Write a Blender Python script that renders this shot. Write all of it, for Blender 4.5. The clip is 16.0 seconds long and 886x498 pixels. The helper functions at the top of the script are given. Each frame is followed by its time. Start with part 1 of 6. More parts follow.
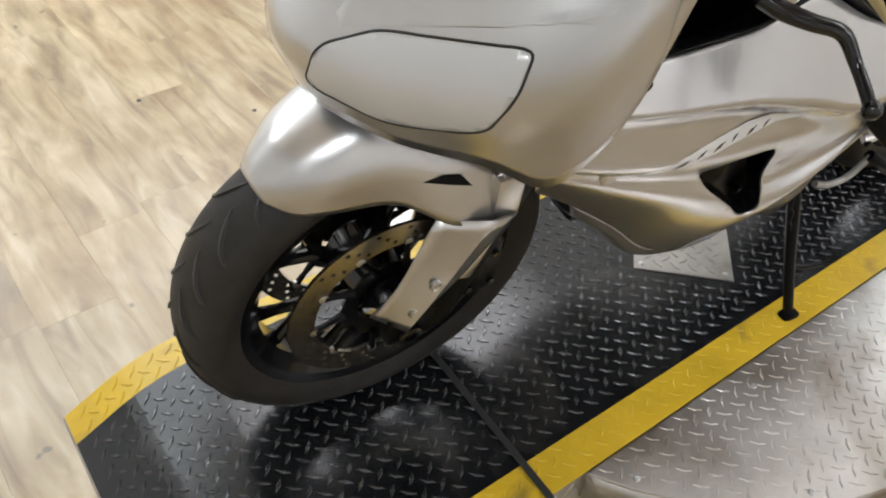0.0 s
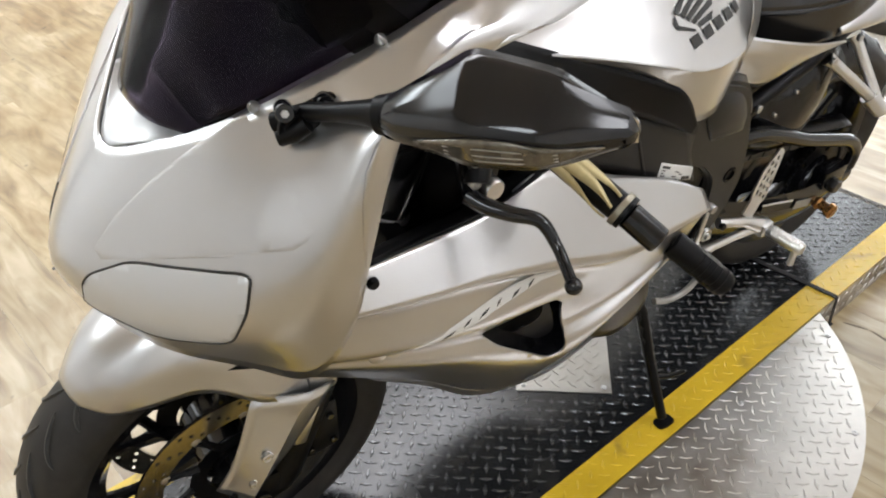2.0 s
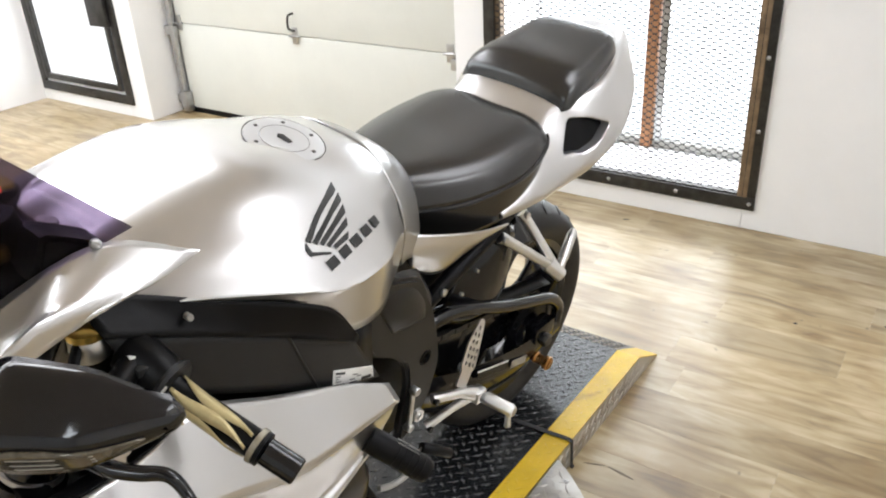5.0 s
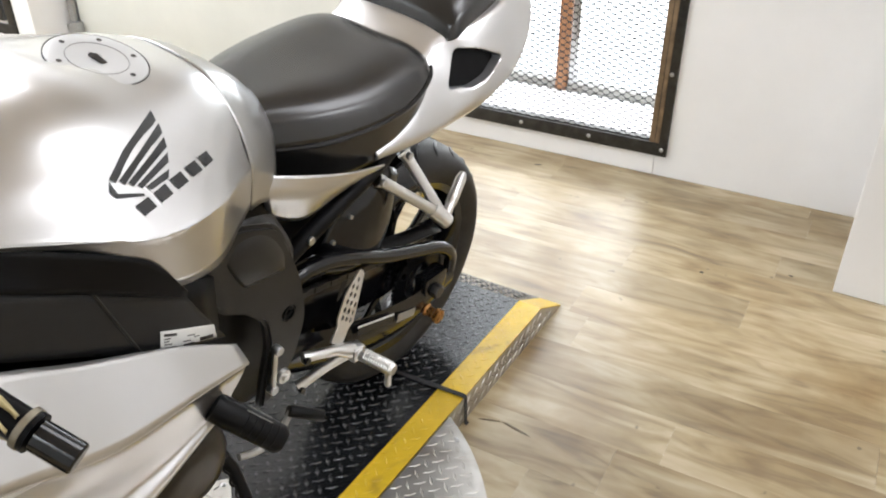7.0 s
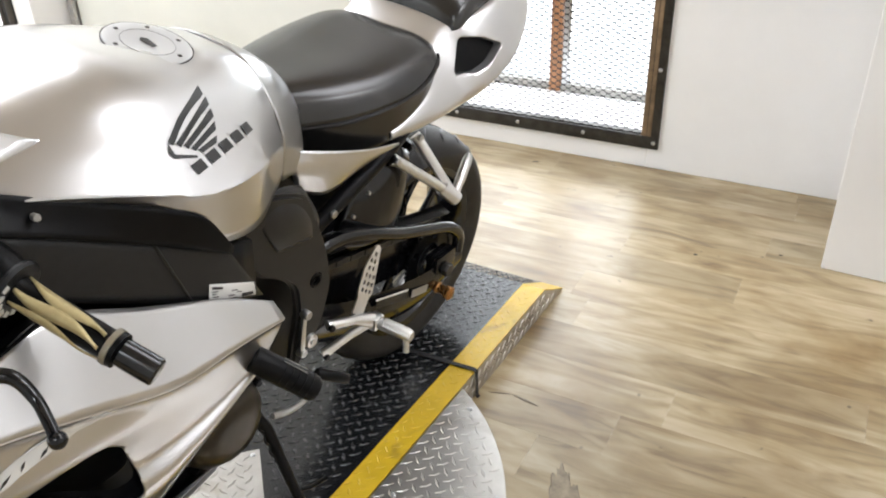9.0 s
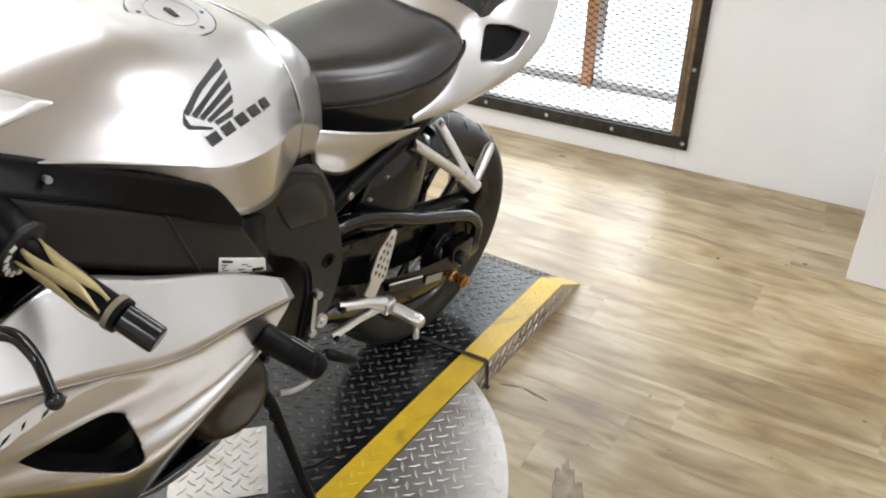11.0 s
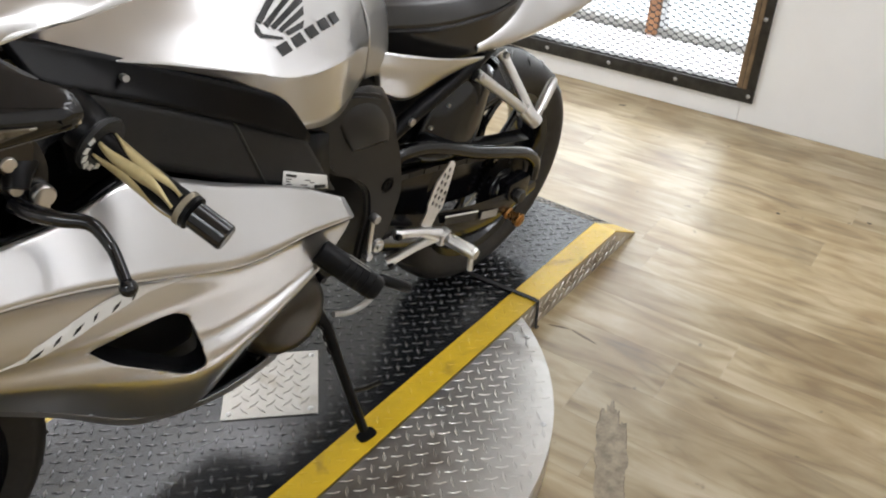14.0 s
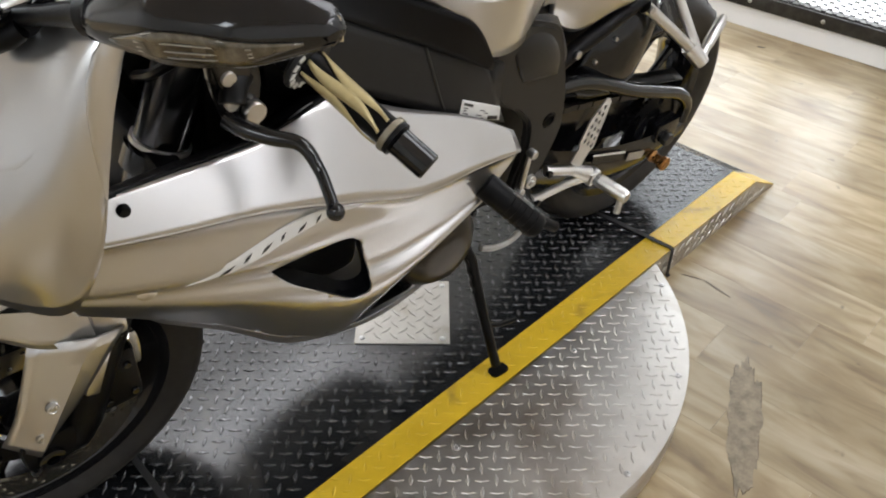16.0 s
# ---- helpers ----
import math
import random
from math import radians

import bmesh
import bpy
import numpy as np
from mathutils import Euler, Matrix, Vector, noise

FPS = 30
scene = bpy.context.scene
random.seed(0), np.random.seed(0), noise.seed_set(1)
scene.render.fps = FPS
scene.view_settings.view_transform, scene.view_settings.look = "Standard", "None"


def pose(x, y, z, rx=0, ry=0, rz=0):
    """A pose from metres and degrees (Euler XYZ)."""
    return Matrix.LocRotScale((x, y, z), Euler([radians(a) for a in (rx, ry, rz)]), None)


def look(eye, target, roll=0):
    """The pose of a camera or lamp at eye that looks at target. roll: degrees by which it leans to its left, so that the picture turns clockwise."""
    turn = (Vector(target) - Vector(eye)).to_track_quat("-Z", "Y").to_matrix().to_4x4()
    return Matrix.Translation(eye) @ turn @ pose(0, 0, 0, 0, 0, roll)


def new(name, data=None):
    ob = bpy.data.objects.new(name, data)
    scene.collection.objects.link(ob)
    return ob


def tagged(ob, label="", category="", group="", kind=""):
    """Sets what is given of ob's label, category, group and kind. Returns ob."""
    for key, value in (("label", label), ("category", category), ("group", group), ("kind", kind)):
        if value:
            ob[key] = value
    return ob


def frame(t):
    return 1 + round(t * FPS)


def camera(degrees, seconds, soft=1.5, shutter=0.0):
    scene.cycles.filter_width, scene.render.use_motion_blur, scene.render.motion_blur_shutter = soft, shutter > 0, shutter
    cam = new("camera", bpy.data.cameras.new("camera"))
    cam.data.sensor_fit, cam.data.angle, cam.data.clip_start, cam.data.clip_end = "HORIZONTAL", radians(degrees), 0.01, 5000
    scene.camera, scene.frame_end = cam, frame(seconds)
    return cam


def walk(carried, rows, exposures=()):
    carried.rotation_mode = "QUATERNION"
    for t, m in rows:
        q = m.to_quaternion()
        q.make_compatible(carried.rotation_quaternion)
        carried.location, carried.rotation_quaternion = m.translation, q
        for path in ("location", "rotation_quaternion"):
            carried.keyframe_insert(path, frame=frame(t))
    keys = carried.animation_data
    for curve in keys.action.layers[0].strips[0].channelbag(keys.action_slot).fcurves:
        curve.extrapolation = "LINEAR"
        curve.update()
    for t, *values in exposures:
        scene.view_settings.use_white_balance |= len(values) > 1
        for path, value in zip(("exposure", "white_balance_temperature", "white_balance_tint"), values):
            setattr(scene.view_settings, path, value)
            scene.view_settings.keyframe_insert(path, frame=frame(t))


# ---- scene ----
cam = camera(57.6, 16.0, soft=2.0)
PATH = [
    (0, (-0.424, -0.731, 1.205), (0.469, 0.428, -0.159), 2.8),
    (0.5, (-0.459, -0.792, 1.217), (0.397, 0.408, -0.135), 5.9),
    (1, (-0.355, -0.81, 1.256), (0.497, 0.434, -0.059), 3.8),
    (1.5, (-0.25, -0.84, 1.282), (0.694, 0.405, 0.033), -0.8),
    (2, (-0.217, -0.876, 1.335), (0.761, 0.391, 0.136), -3.5),
    (2.5, (-0.173, -0.922, 1.377), (0.905, 0.324, 0.242), -4.7),
    (3, (-0.146, -0.939, 1.391), (1.026, 0.283, 0.327), -4.6),
    (3.5, (-0.126, -0.959, 1.403), (1.15, 0.214, 0.404), -3.0),
    (4, (-0.101, -0.977, 1.418), (1.249, 0.146, 0.46), -3.3),
    (4.2, (-0.089, -0.988, 1.428), (1.284, 0.124, 0.49), -3.0),
    (6.3, (0.003, -1.029, 1.405), (1.463, -0.048, 0.453), -2.8),
    (6.5, (0.024, -1.033, 1.389), (1.485, -0.075, 0.416), -1.6),
    (7, (0.102, -1.026, 1.354), (1.561, -0.136, 0.316), -0.1),
    (7.5, (0.085, -1.034, 1.342), (1.525, -0.107, 0.307), -2.6),
    (8, (0.016, -1.052, 1.347), (1.472, -0.108, 0.35), -1.8),
    (8.5, (-0.024, -1.053, 1.354), (1.458, -0.103, 0.405), -2.5),
    (9, (-0.037, -1.075, 1.34), (1.447, -0.181, 0.34), -1.7),
    (9.5, (-0.032, -1.08, 1.337), (1.445, -0.19, 0.323), -0.6),
    (12, (-0.023, -1.106, 1.326), (1.39, -0.122, 0.309), -0.1),
    (12.5, (-0.035, -1.116, 1.328), (1.368, -0.115, 0.313), -0.5),
    (13, (-0.035, -1.123, 1.323), (1.391, -0.164, 0.299), 0.0),
    (13.5, (-0.041, -1.12, 1.308), (1.347, -0.154, 0.241), 0.2),
    (14, (-0.056, -1.094, 1.293), (1.268, -0.091, 0.18), 1.1),
    (14.5, (-0.089, -1.046, 1.297), (1.169, 0.035, 0.18), 2.2),
    (15, (-0.121, -1.007, 1.301), (1.038, 0.097, 0.102), 2.9),
    (15.5, (-0.115, -0.982, 1.297), (0.991, 0.143, 0.068), -0.6),
    (16, (-0.119, -0.979, 1.278), (1.004, 0.104, 0.027), 1.2),
]
walk(cam, [(t, look(eye, target, roll)) for t, eye, target, roll in PATH],
     exposures=((0, 0.0), (2, 0.08), (3.5, 0.11), (9.5, 0.11), (12, 0.04), (14, -0.05), (16, -0.04)))

# ---- light ----
world = bpy.data.worlds.new("room_air")
scene.world = world
world.use_nodes = True
sky = world.node_tree.nodes.new("ShaderNodeTexSky")
sky.sky_type, sky.sun_disc, sky.sun_elevation, sky.sun_rotation = "NISHITA", False, radians(35), radians(60)
world.node_tree.nodes["Background"].inputs["Strength"].default_value = 0.12
world.node_tree.links.new(sky.outputs["Color"], world.node_tree.nodes["Background"].inputs["Color"])


def area_lamp(name, m, sx, sy, watts, colour):
    data = bpy.data.lights.new(name, "AREA")
    data.shape, data.size, data.size_y, data.energy, data.color = "RECTANGLE", sx, sy, watts, colour
    ob = new(name, data)
    ob.matrix_world = m
    return ob


# ---- materials ----
def material(name, colour, rough=0.5, metal=0.0, coat=0.0, grain=0.0, scale=40.0, bump=0.0, bump_scale=200.0, spread=0.0, coat_rough=0.08, spec=0.5, wear=0.08, dirt=None, coat_ior=1.5):
    """A plain surface with blotches (grain), a fine relief (bump) and an even spread from object to object."""
    m = bpy.data.materials.new(name)
    m.use_nodes = True
    nt = m.node_tree
    b = nt.nodes["Principled BSDF"]
    b.inputs["Base Color"].default_value = (*colour, 1)
    b.inputs["Roughness"].default_value, b.inputs["Metallic"].default_value = rough, metal
    b.inputs["Coat Weight"].default_value, b.inputs["Coat Roughness"].default_value = coat, coat_rough
    b.inputs["Specular IOR Level"].default_value = spec
    b.inputs["Coat IOR"].default_value = coat_ior
    coord = nt.nodes.new("ShaderNodeTexCoord")
    if grain:
        n = nt.nodes.new("ShaderNodeTexNoise")
        n.inputs["Scale"].default_value, n.inputs["Detail"].default_value, n.inputs["Roughness"].default_value = scale, 6, 0.65
        nt.links.new(coord.outputs["Object"], n.inputs["Vector"])
        ramp = nt.nodes.new("ShaderNodeMapRange")
        ramp.inputs["From Min"].default_value, ramp.inputs["From Max"].default_value = 0.3, 0.7
        ramp.inputs["To Min"].default_value, ramp.inputs["To Max"].default_value = 1 - grain, 1 + grain
        nt.links.new(n.outputs["Fac"], ramp.inputs["Value"])
        mul = nt.nodes.new("ShaderNodeVectorMath")
        mul.operation = "SCALE"
        mul.inputs[0].default_value = colour
        nt.links.new(ramp.outputs["Result"], mul.inputs["Scale"])
        nt.links.new(mul.outputs["Vector"], b.inputs["Base Color"])
        r2 = nt.nodes.new("ShaderNodeMapRange")
        r2.inputs["To Min"].default_value, r2.inputs["To Max"].default_value = max(rough - wear, 0.02), min(rough + wear, 1)
        nt.links.new(n.outputs["Fac"], r2.inputs["Value"])
        nt.links.new(r2.outputs["Result"], b.inputs["Roughness"])
    if dirt:
        # smudges: (colour, scale, how rare)
        n = nt.nodes.new("ShaderNodeTexNoise")
        n.inputs["Scale"].default_value, n.inputs["Detail"].default_value, n.inputs["Distortion"].default_value = dirt[1], 7, 0.6
        nt.links.new(coord.outputs["Object"], n.inputs["Vector"])
        r3, mix = nt.nodes.new("ShaderNodeMapRange"), nt.nodes.new("ShaderNodeMix")
        r3.inputs["From Min"].default_value, r3.inputs["From Max"].default_value = dirt[2], dirt[2] + 0.16
        r3.inputs["To Max"].default_value = 0.8
        nt.links.new(n.outputs["Fac"], r3.inputs["Value"])
        mix.data_type = "RGBA"
        mix.inputs[6].default_value, mix.inputs[7].default_value = (*colour, 1), (*dirt[0], 1)
        if grain:
            nt.links.new(mul.outputs["Vector"], mix.inputs[6])
        nt.links.new(r3.outputs["Result"], mix.inputs[0])
        nt.links.new(mix.outputs[2], b.inputs["Base Color"])
    if bump:
        n = nt.nodes.new("ShaderNodeTexNoise")
        n.inputs["Scale"].default_value, n.inputs["Detail"].default_value = bump_scale, 4
        nt.links.new(coord.outputs["Object"], n.inputs["Vector"])
        bp = nt.nodes.new("ShaderNodeBump")
        bp.inputs["Strength"].default_value, bp.inputs["Distance"].default_value = bump, 0.002
        nt.links.new(n.outputs["Fac"], bp.inputs["Height"])
        nt.links.new(bp.outputs["Normal"], b.inputs["Normal"])
    return m


SILVER = material("silver_paint", (0.58, 0.578, 0.575), 0.29, 0.95, 1.0, 0.02, 9, wear=0.01, coat_rough=0.03, coat_ior=1.6)
SILVER_DULL = material("grey_silver_paint", (0.22, 0.22, 0.23), 0.35, 0.6, 0.2, 0.03, 12, wear=0.02)
LAMP_PANEL = material("headlight_cover_paint", (0.64, 0.65, 0.66), 0.40, 0.5, 0.15, 0.02, 9, wear=0.02, coat_rough=0.2)
BLACK = material("black_plastic", (0.004, 0.004, 0.0045), 0.34, 0.0, 0.0, 0.25, 30, 0.1, 900, spec=0.14)
FORK_BLACK = material("gloss_black_fork_tube", (0.10, 0.10, 0.105), 0.13, 0.95, 0.0, 0.1, 30, wear=0.03)
BLACK_GLOSS = material("gloss_black_plastic", (0.005, 0.005, 0.006), 0.13, 0.0, 0.0, 0.2, 20, spec=0.5, wear=0.03)
GREY_PLASTIC = material("dark_grey_plastic", (0.017, 0.0172, 0.018), 0.38, 0.0, 0.0, 0.15, 60, 0.2, 1500, spec=0.25)
GREY_FRAME = material("grey_frame_paint", (0.019, 0.0187, 0.0183), 0.34, 0.1, 0.0, 0.12, 60, 0.1, 800, spec=0.35)
RUBBER = material("tyre_rubber", (0.026, 0.024, 0.022), 0.58, 0.0, 0.0, 0.3, 35, 0.2, 500, spec=0.3)
ALLOY = material("bare_aluminium", (0.66, 0.65, 0.63), 0.34, 1.0, 0.0, 0.05, 80)
STEEL = material("brake_steel", (0.45, 0.42, 0.36), 0.24, 1.0, 0.0, 0.12, 60)
GOLD = material("gold_anodised", (0.62, 0.44, 0.12), 0.3, 1.0, 0.0, 0.1, 80)
SPOOL = material("bronze_anodised", (0.40, 0.20, 0.07), 0.28, 1.0, 0.0, 0.1, 60)
VINYL = material("seat_vinyl", (0.008, 0.0074, 0.007), 0.24, 0.0, 0.0, 0.04, 14, spec=0.75, wear=0.01)
WHITE_LABEL = material("white_sticker", (0.75, 0.75, 0.73), 0.5, 0.0, 0.0, 0.04, 30)
INK = material("black_ink", (0.012, 0.012, 0.012), 0.4, 0.0, 0.0, 0.1, 40)
RED = material("red_print", (0.5, 0.02, 0.015), 0.4, 0.0, 0.0, 0.05, 40)
WALL_PAINT = material("white_wall_paint", (0.88, 0.88, 0.88), 0.6, 0.0, 0.0, 0.025, 3, 0.12, 90)
DOOR_PAINT = material("garage_door_paint", (0.70, 0.71, 0.66), 0.4, 0.0, 0.0, 0.03, 4, 0.08, 300)
IRON = material("worn_black_iron", (0.045, 0.043, 0.04), 0.42, 0.6, 0.0, 0.45, 18, 0.2, 200)
ZINC = material("zinc_hardware", (0.5, 0.5, 0.5), 0.35, 1.0, 0.0, 0.15, 40)
STRAP = material("black_webbing", (0.012, 0.012, 0.013), 0.75, 0.0, 0.0, 0.2, 200, 0.4, 1500)
PLATE_BLACK = material("black_tread_plate", (0.008, 0.0085, 0.0095), 0.2, 0.0, 0.0, 0.5, 9, 0.1, 90, spec=0.42, wear=0.1, dirt=((0.035, 0.033, 0.030), 6, 0.58))
LUG_BLACK = material("worn_black_lug", (0.045, 0.045, 0.047), 0.24, 0.5, 0.2, 0.7, 14, spec=1.0)
PLATE_YELLOW = material("yellow_tread_paint", (0.58, 0.385, 0.018), 0.36, 0.0, 0.0, 0.12, 14, 0.2, 120, dirt=((0.16, 0.11, 0.03), 9, 0.60))
PLATE_ALLOY = material("aluminium_tread_plate", (0.56, 0.54, 0.51), 0.36, 1.0, 0.0, 0.12, 12, 0.1, 200, dirt=((0.25, 0.205, 0.155), 4, 0.52))
OAK_POST = material("stained_wood_post", (0.34, 0.15, 0.06), 0.5, 0.0, 0.0, 0.25, 20, 0.2, 80)

DARK_WALL = material("pale_grey_wall_paint", (0.62, 0.62, 0.62), 0.6, 0.0, 0.0, 0.05, 3, 0.12, 90)
CEILING_GREY = material("beige_ceiling_paint", (0.70, 0.632, 0.565), 0.8, 0.0, 0.0, 0.05, 2)
BAND_GREY = material("satin_grey_trim", (0.42, 0.42, 0.41), 0.30, 0.85, 0.3, 0.05, 20, wear=0.03)
# cowl colour raised to grey to paint the hazy veil of the screen
COWL_GREY = material("veil_grey_cowl", (0.17, 0.165, 0.165), 0.6, 0.0, 0.0, 0.1, 40)
GRIP_GOLD = material("pale_gold_rubber", (0.55, 0.46, 0.24), 0.38, 0.35, 0.0, 0.12, 60)
GREY_SILVER = material("grey_bolt_plastic", (0.32, 0.31, 0.29), 0.35, 0.3, 0.0, 0.05, 60)
SIGNAL = material("smoked_signal_lens", (0.13, 0.115, 0.09), 0.18, 0.6, 0.4, 0.6, 90)
MESH_BLACK = material("black_mesh_paint", (0.016, 0.016, 0.018), 0.6, 0.0, 0.0, 0.2, 30)
HATCH_ALLOY = material("scuffed_hatch_plate", (0.34, 0.325, 0.30), 0.5, 1.0, 0.0, 0.15, 16, 0.1, 200, dirt=((0.2, 0.18, 0.15), 9, 0.55))
COLLAR = material("worn_grey_collar", (0.30, 0.27, 0.21), 0.4, 0.7, 0.0, 0.2, 90)
MIRROR = material("mirror_glass", (0.85, 0.86, 0.87), 0.02, 1.0)

CASE = material("bronze_engine_case", (0.05, 0.043, 0.034), 0.32, 0.7, 0.0, 0.15, 50, 0.1, 400)

RUST = material("rusty_iron", (0.20, 0.14, 0.085), 0.6, 0.3, 0.0, 0.5, 14, 0.3, 150)
BLUE = material("blue_plastic", (0.02, 0.06, 0.35), 0.4, 0.0, 0.0, 0.1, 20)
TORN = material("torn_print", (0.25, 0.205, 0.14), 0.5, 0.0, 0.0, 0.45, 30, 0.3, 150)
TORN_DARK = material("torn_print_edge", (0.12, 0.09, 0.06), 0.7, 0.0, 0.0, 0.4, 60, 0.4, 150)
DAY = bpy.data.materials.new("overcast_daylight")
DAY.use_nodes = True
DAY.node_tree.nodes["Principled BSDF"].inputs["Emission Color"].default_value = (0.86, 0.93, 1.0, 1)
DAY.node_tree.nodes["Principled BSDF"].inputs["Emission Strength"].default_value = 1.7


def glass(name, colour, rough=0.06, mix=0.75):
    """A tinted sheet: part straight through, part gloss."""
    m = bpy.data.materials.new(name)
    m.use_nodes = True
    nt = m.node_tree
    out = nt.nodes["Material Output"]
    nt.nodes.remove(nt.nodes["Principled BSDF"])
    tr, gl, mx, fr = (nt.nodes.new("ShaderNode" + k) for k in ("BsdfTransparent", "BsdfGlossy", "MixShader", "Fresnel"))
    tr.inputs["Color"].default_value = (*colour, 1)
    gl.inputs["Roughness"].default_value = rough
    fr.inputs["IOR"].default_value = 1.22
    nt.links.new(fr.outputs["Fac"], mx.inputs["Fac"])
    nt.links.new(tr.outputs["BSDF"], mx.inputs[1])
    nt.links.new(gl.outputs["BSDF"], mx.inputs[2])
    nt.links.new(mx.outputs["Shader"], out.inputs["Surface"])
    return m


SMOKE = glass("smoked_screen", (0.33, 0.29, 0.36))


def wood_floor():
    """Vinyl planks with a bleached oak print; each plank takes its own tone."""
    m = bpy.data.materials.new("oak_print_planks")
    m.use_nodes = True
    nt = m.node_tree
    b = nt.nodes["Principled BSDF"]
    coord, info = nt.nodes.new("ShaderNodeTexCoord"), nt.nodes.new("ShaderNodeObjectInfo")
    shift = nt.nodes.new("ShaderNodeVectorMath")
    shift.operation = "MULTIPLY_ADD"
    shift.inputs[1].default_value = (1.5, 7.5, 1.0)
    mul = nt.nodes.new("ShaderNodeVectorMath")
    mul.operation = "SCALE"
    mul.inputs[0].default_value = (31.0, 17.0, 5.0)
    nt.links.new(info.outputs["Random"], mul.inputs["Scale"])
    nt.links.new(coord.outputs["Object"], shift.inputs[0])
    nt.links.new(mul.outputs["Vector"], shift.inputs[2])
    grain = nt.nodes.new("ShaderNodeTexNoise")
    grain.inputs["Scale"].default_value, grain.inputs["Detail"].default_value, grain.inputs["Distortion"].default_value = 2.6, 9, 1.1
    nt.links.new(shift.outputs["Vector"], grain.inputs["Vector"])
    ramp = nt.nodes.new("ShaderNodeValToRGB")
    e = ramp.color_ramp.elements
    e[0].position, e[0].color = 0.28, (0.215, 0.155, 0.082, 1)
    e[1].position, e[1].color = 0.68, (0.475, 0.395, 0.258, 1)
    mid = e.new(0.46)
    mid.color = (0.36, 0.282, 0.156, 1)
    nt.links.new(grain.outputs["Fac"], ramp.inputs["Fac"])
    drift, stretch = nt.nodes.new("ShaderNodeTexNoise"), nt.nodes.new("ShaderNodeVectorMath")
    stretch.operation = "MULTIPLY"
    stretch.inputs[1].default_value = (0.55, 0.28, 1.0)
    nt.links.new(shift.outputs["Vector"], stretch.inputs[0])
    nt.links.new(stretch.outputs["Vector"], drift.inputs["Vector"])
    drift.inputs["Scale"].default_value, drift.inputs["Detail"].default_value, drift.inputs["Distortion"].default_value = 3.4, 7, 0.8
    bleach = nt.nodes.new("ShaderNodeValToRGB")
    be = bleach.color_ramp.elements
    be[0].position, be[0].color = 0.30, (0.66, 0.56, 0.42, 1)
    be[1].position, be[1].color = 0.66, (1.15, 1.17, 1.26, 1)
    even = be.new(0.47)
    even.color = (1.0, 0.985, 0.95, 1)
    nt.links.new(drift.outputs["Fac"], bleach.inputs["Fac"])
    worn = nt.nodes.new("ShaderNodeVectorMath")
    worn.operation = "MULTIPLY"
    nt.links.new(ramp.outputs["Color"], worn.inputs[0])
    nt.links.new(bleach.outputs["Color"], worn.inputs[1])
    tone = nt.nodes.new("ShaderNodeMapRange")
    tone.inputs["To Min"].default_value, tone.inputs["To Max"].default_value = 0.84, 1.06
    nt.links.new(info.outputs["Random"], tone.inputs["Value"])
    mul2 = nt.nodes.new("ShaderNodeVectorMath")
    mul2.operation = "SCALE"
    nt.links.new(worn.outputs["Vector"], mul2.inputs[0])
    nt.links.new(tone.outputs["Result"], mul2.inputs["Scale"])
    # brown scuffs and water marks that run on across the planks
    geo, blot = nt.nodes.new("ShaderNodeNewGeometry"), nt.nodes.new("ShaderNodeTexNoise")
    blot.inputs["Scale"].default_value, blot.inputs["Detail"].default_value, blot.inputs["Distortion"].default_value = 2.3, 6, 0.5
    nt.links.new(geo.outputs["Position"], blot.inputs["Vector"])
    stain = nt.nodes.new("ShaderNodeValToRGB")
    se = stain.color_ramp.elements
    se[0].position, se[0].color = 0.34, (0.72, 0.63, 0.48, 1)
    se[1].position, se[1].color = 0.56, (0.99, 0.985, 0.97, 1)
    nt.links.new(blot.outputs["Fac"], stain.inputs["Fac"])
    # small dark knots and scuffs
    knot = nt.nodes.new("ShaderNodeTexNoise")
    knot.inputs["Scale"].default_value, knot.inputs["Detail"].default_value = 17, 2
    nt.links.new(geo.outputs["Position"], knot.inputs["Vector"])
    dots = nt.nodes.new("ShaderNodeMapRange")
    dots.inputs["From Min"].default_value, dots.inputs["From Max"].default_value = 0.715, 0.76
    dots.inputs["To Min"].default_value, dots.inputs["To Max"].default_value = 1.0, 0.45
    nt.links.new(knot.outputs["Fac"], dots.inputs["Value"])
    mul4 = nt.nodes.new("ShaderNodeVectorMath")
    mul4.operation = "SCALE"
    nt.links.new(dots.outputs["Result"], mul4.inputs["Scale"])
    mul3 = nt.nodes.new("ShaderNodeVectorMath")
    mul3.operation = "MULTIPLY"
    nt.links.new(mul2.outputs["Vector"], mul3.inputs[0])
    nt.links.new(stain.outputs["Color"], mul3.inputs[1])
    nt.links.new(mul3.outputs["Vector"], mul4.inputs[0])
    nt.links.new(mul4.outputs["Vector"], b.inputs["Base Color"])
    b.inputs["Roughness"].default_value = 0.42
    b.inputs["Coat Weight"].default_value, b.inputs["Coat Roughness"].default_value = 0.45, 0.30
    b.inputs["Specular IOR Level"].default_value = 0.6
    fine = nt.nodes.new("ShaderNodeTexNoise")
    fine.inputs["Scale"].default_value, fine.inputs["Detail"].default_value = 9, 6
    nt.links.new(shift.outputs["Vector"], fine.inputs["Vector"])
    bp = nt.nodes.new("ShaderNodeBump")
    bp.inputs["Strength"].default_value, bp.inputs["Distance"].default_value = 0.06, 0.002
    nt.links.new(fine.outputs["Fac"], bp.inputs["Height"])
    nt.links.new(bp.outputs["Normal"], b.inputs["Normal"])
    return m


PLANKS = wood_floor()


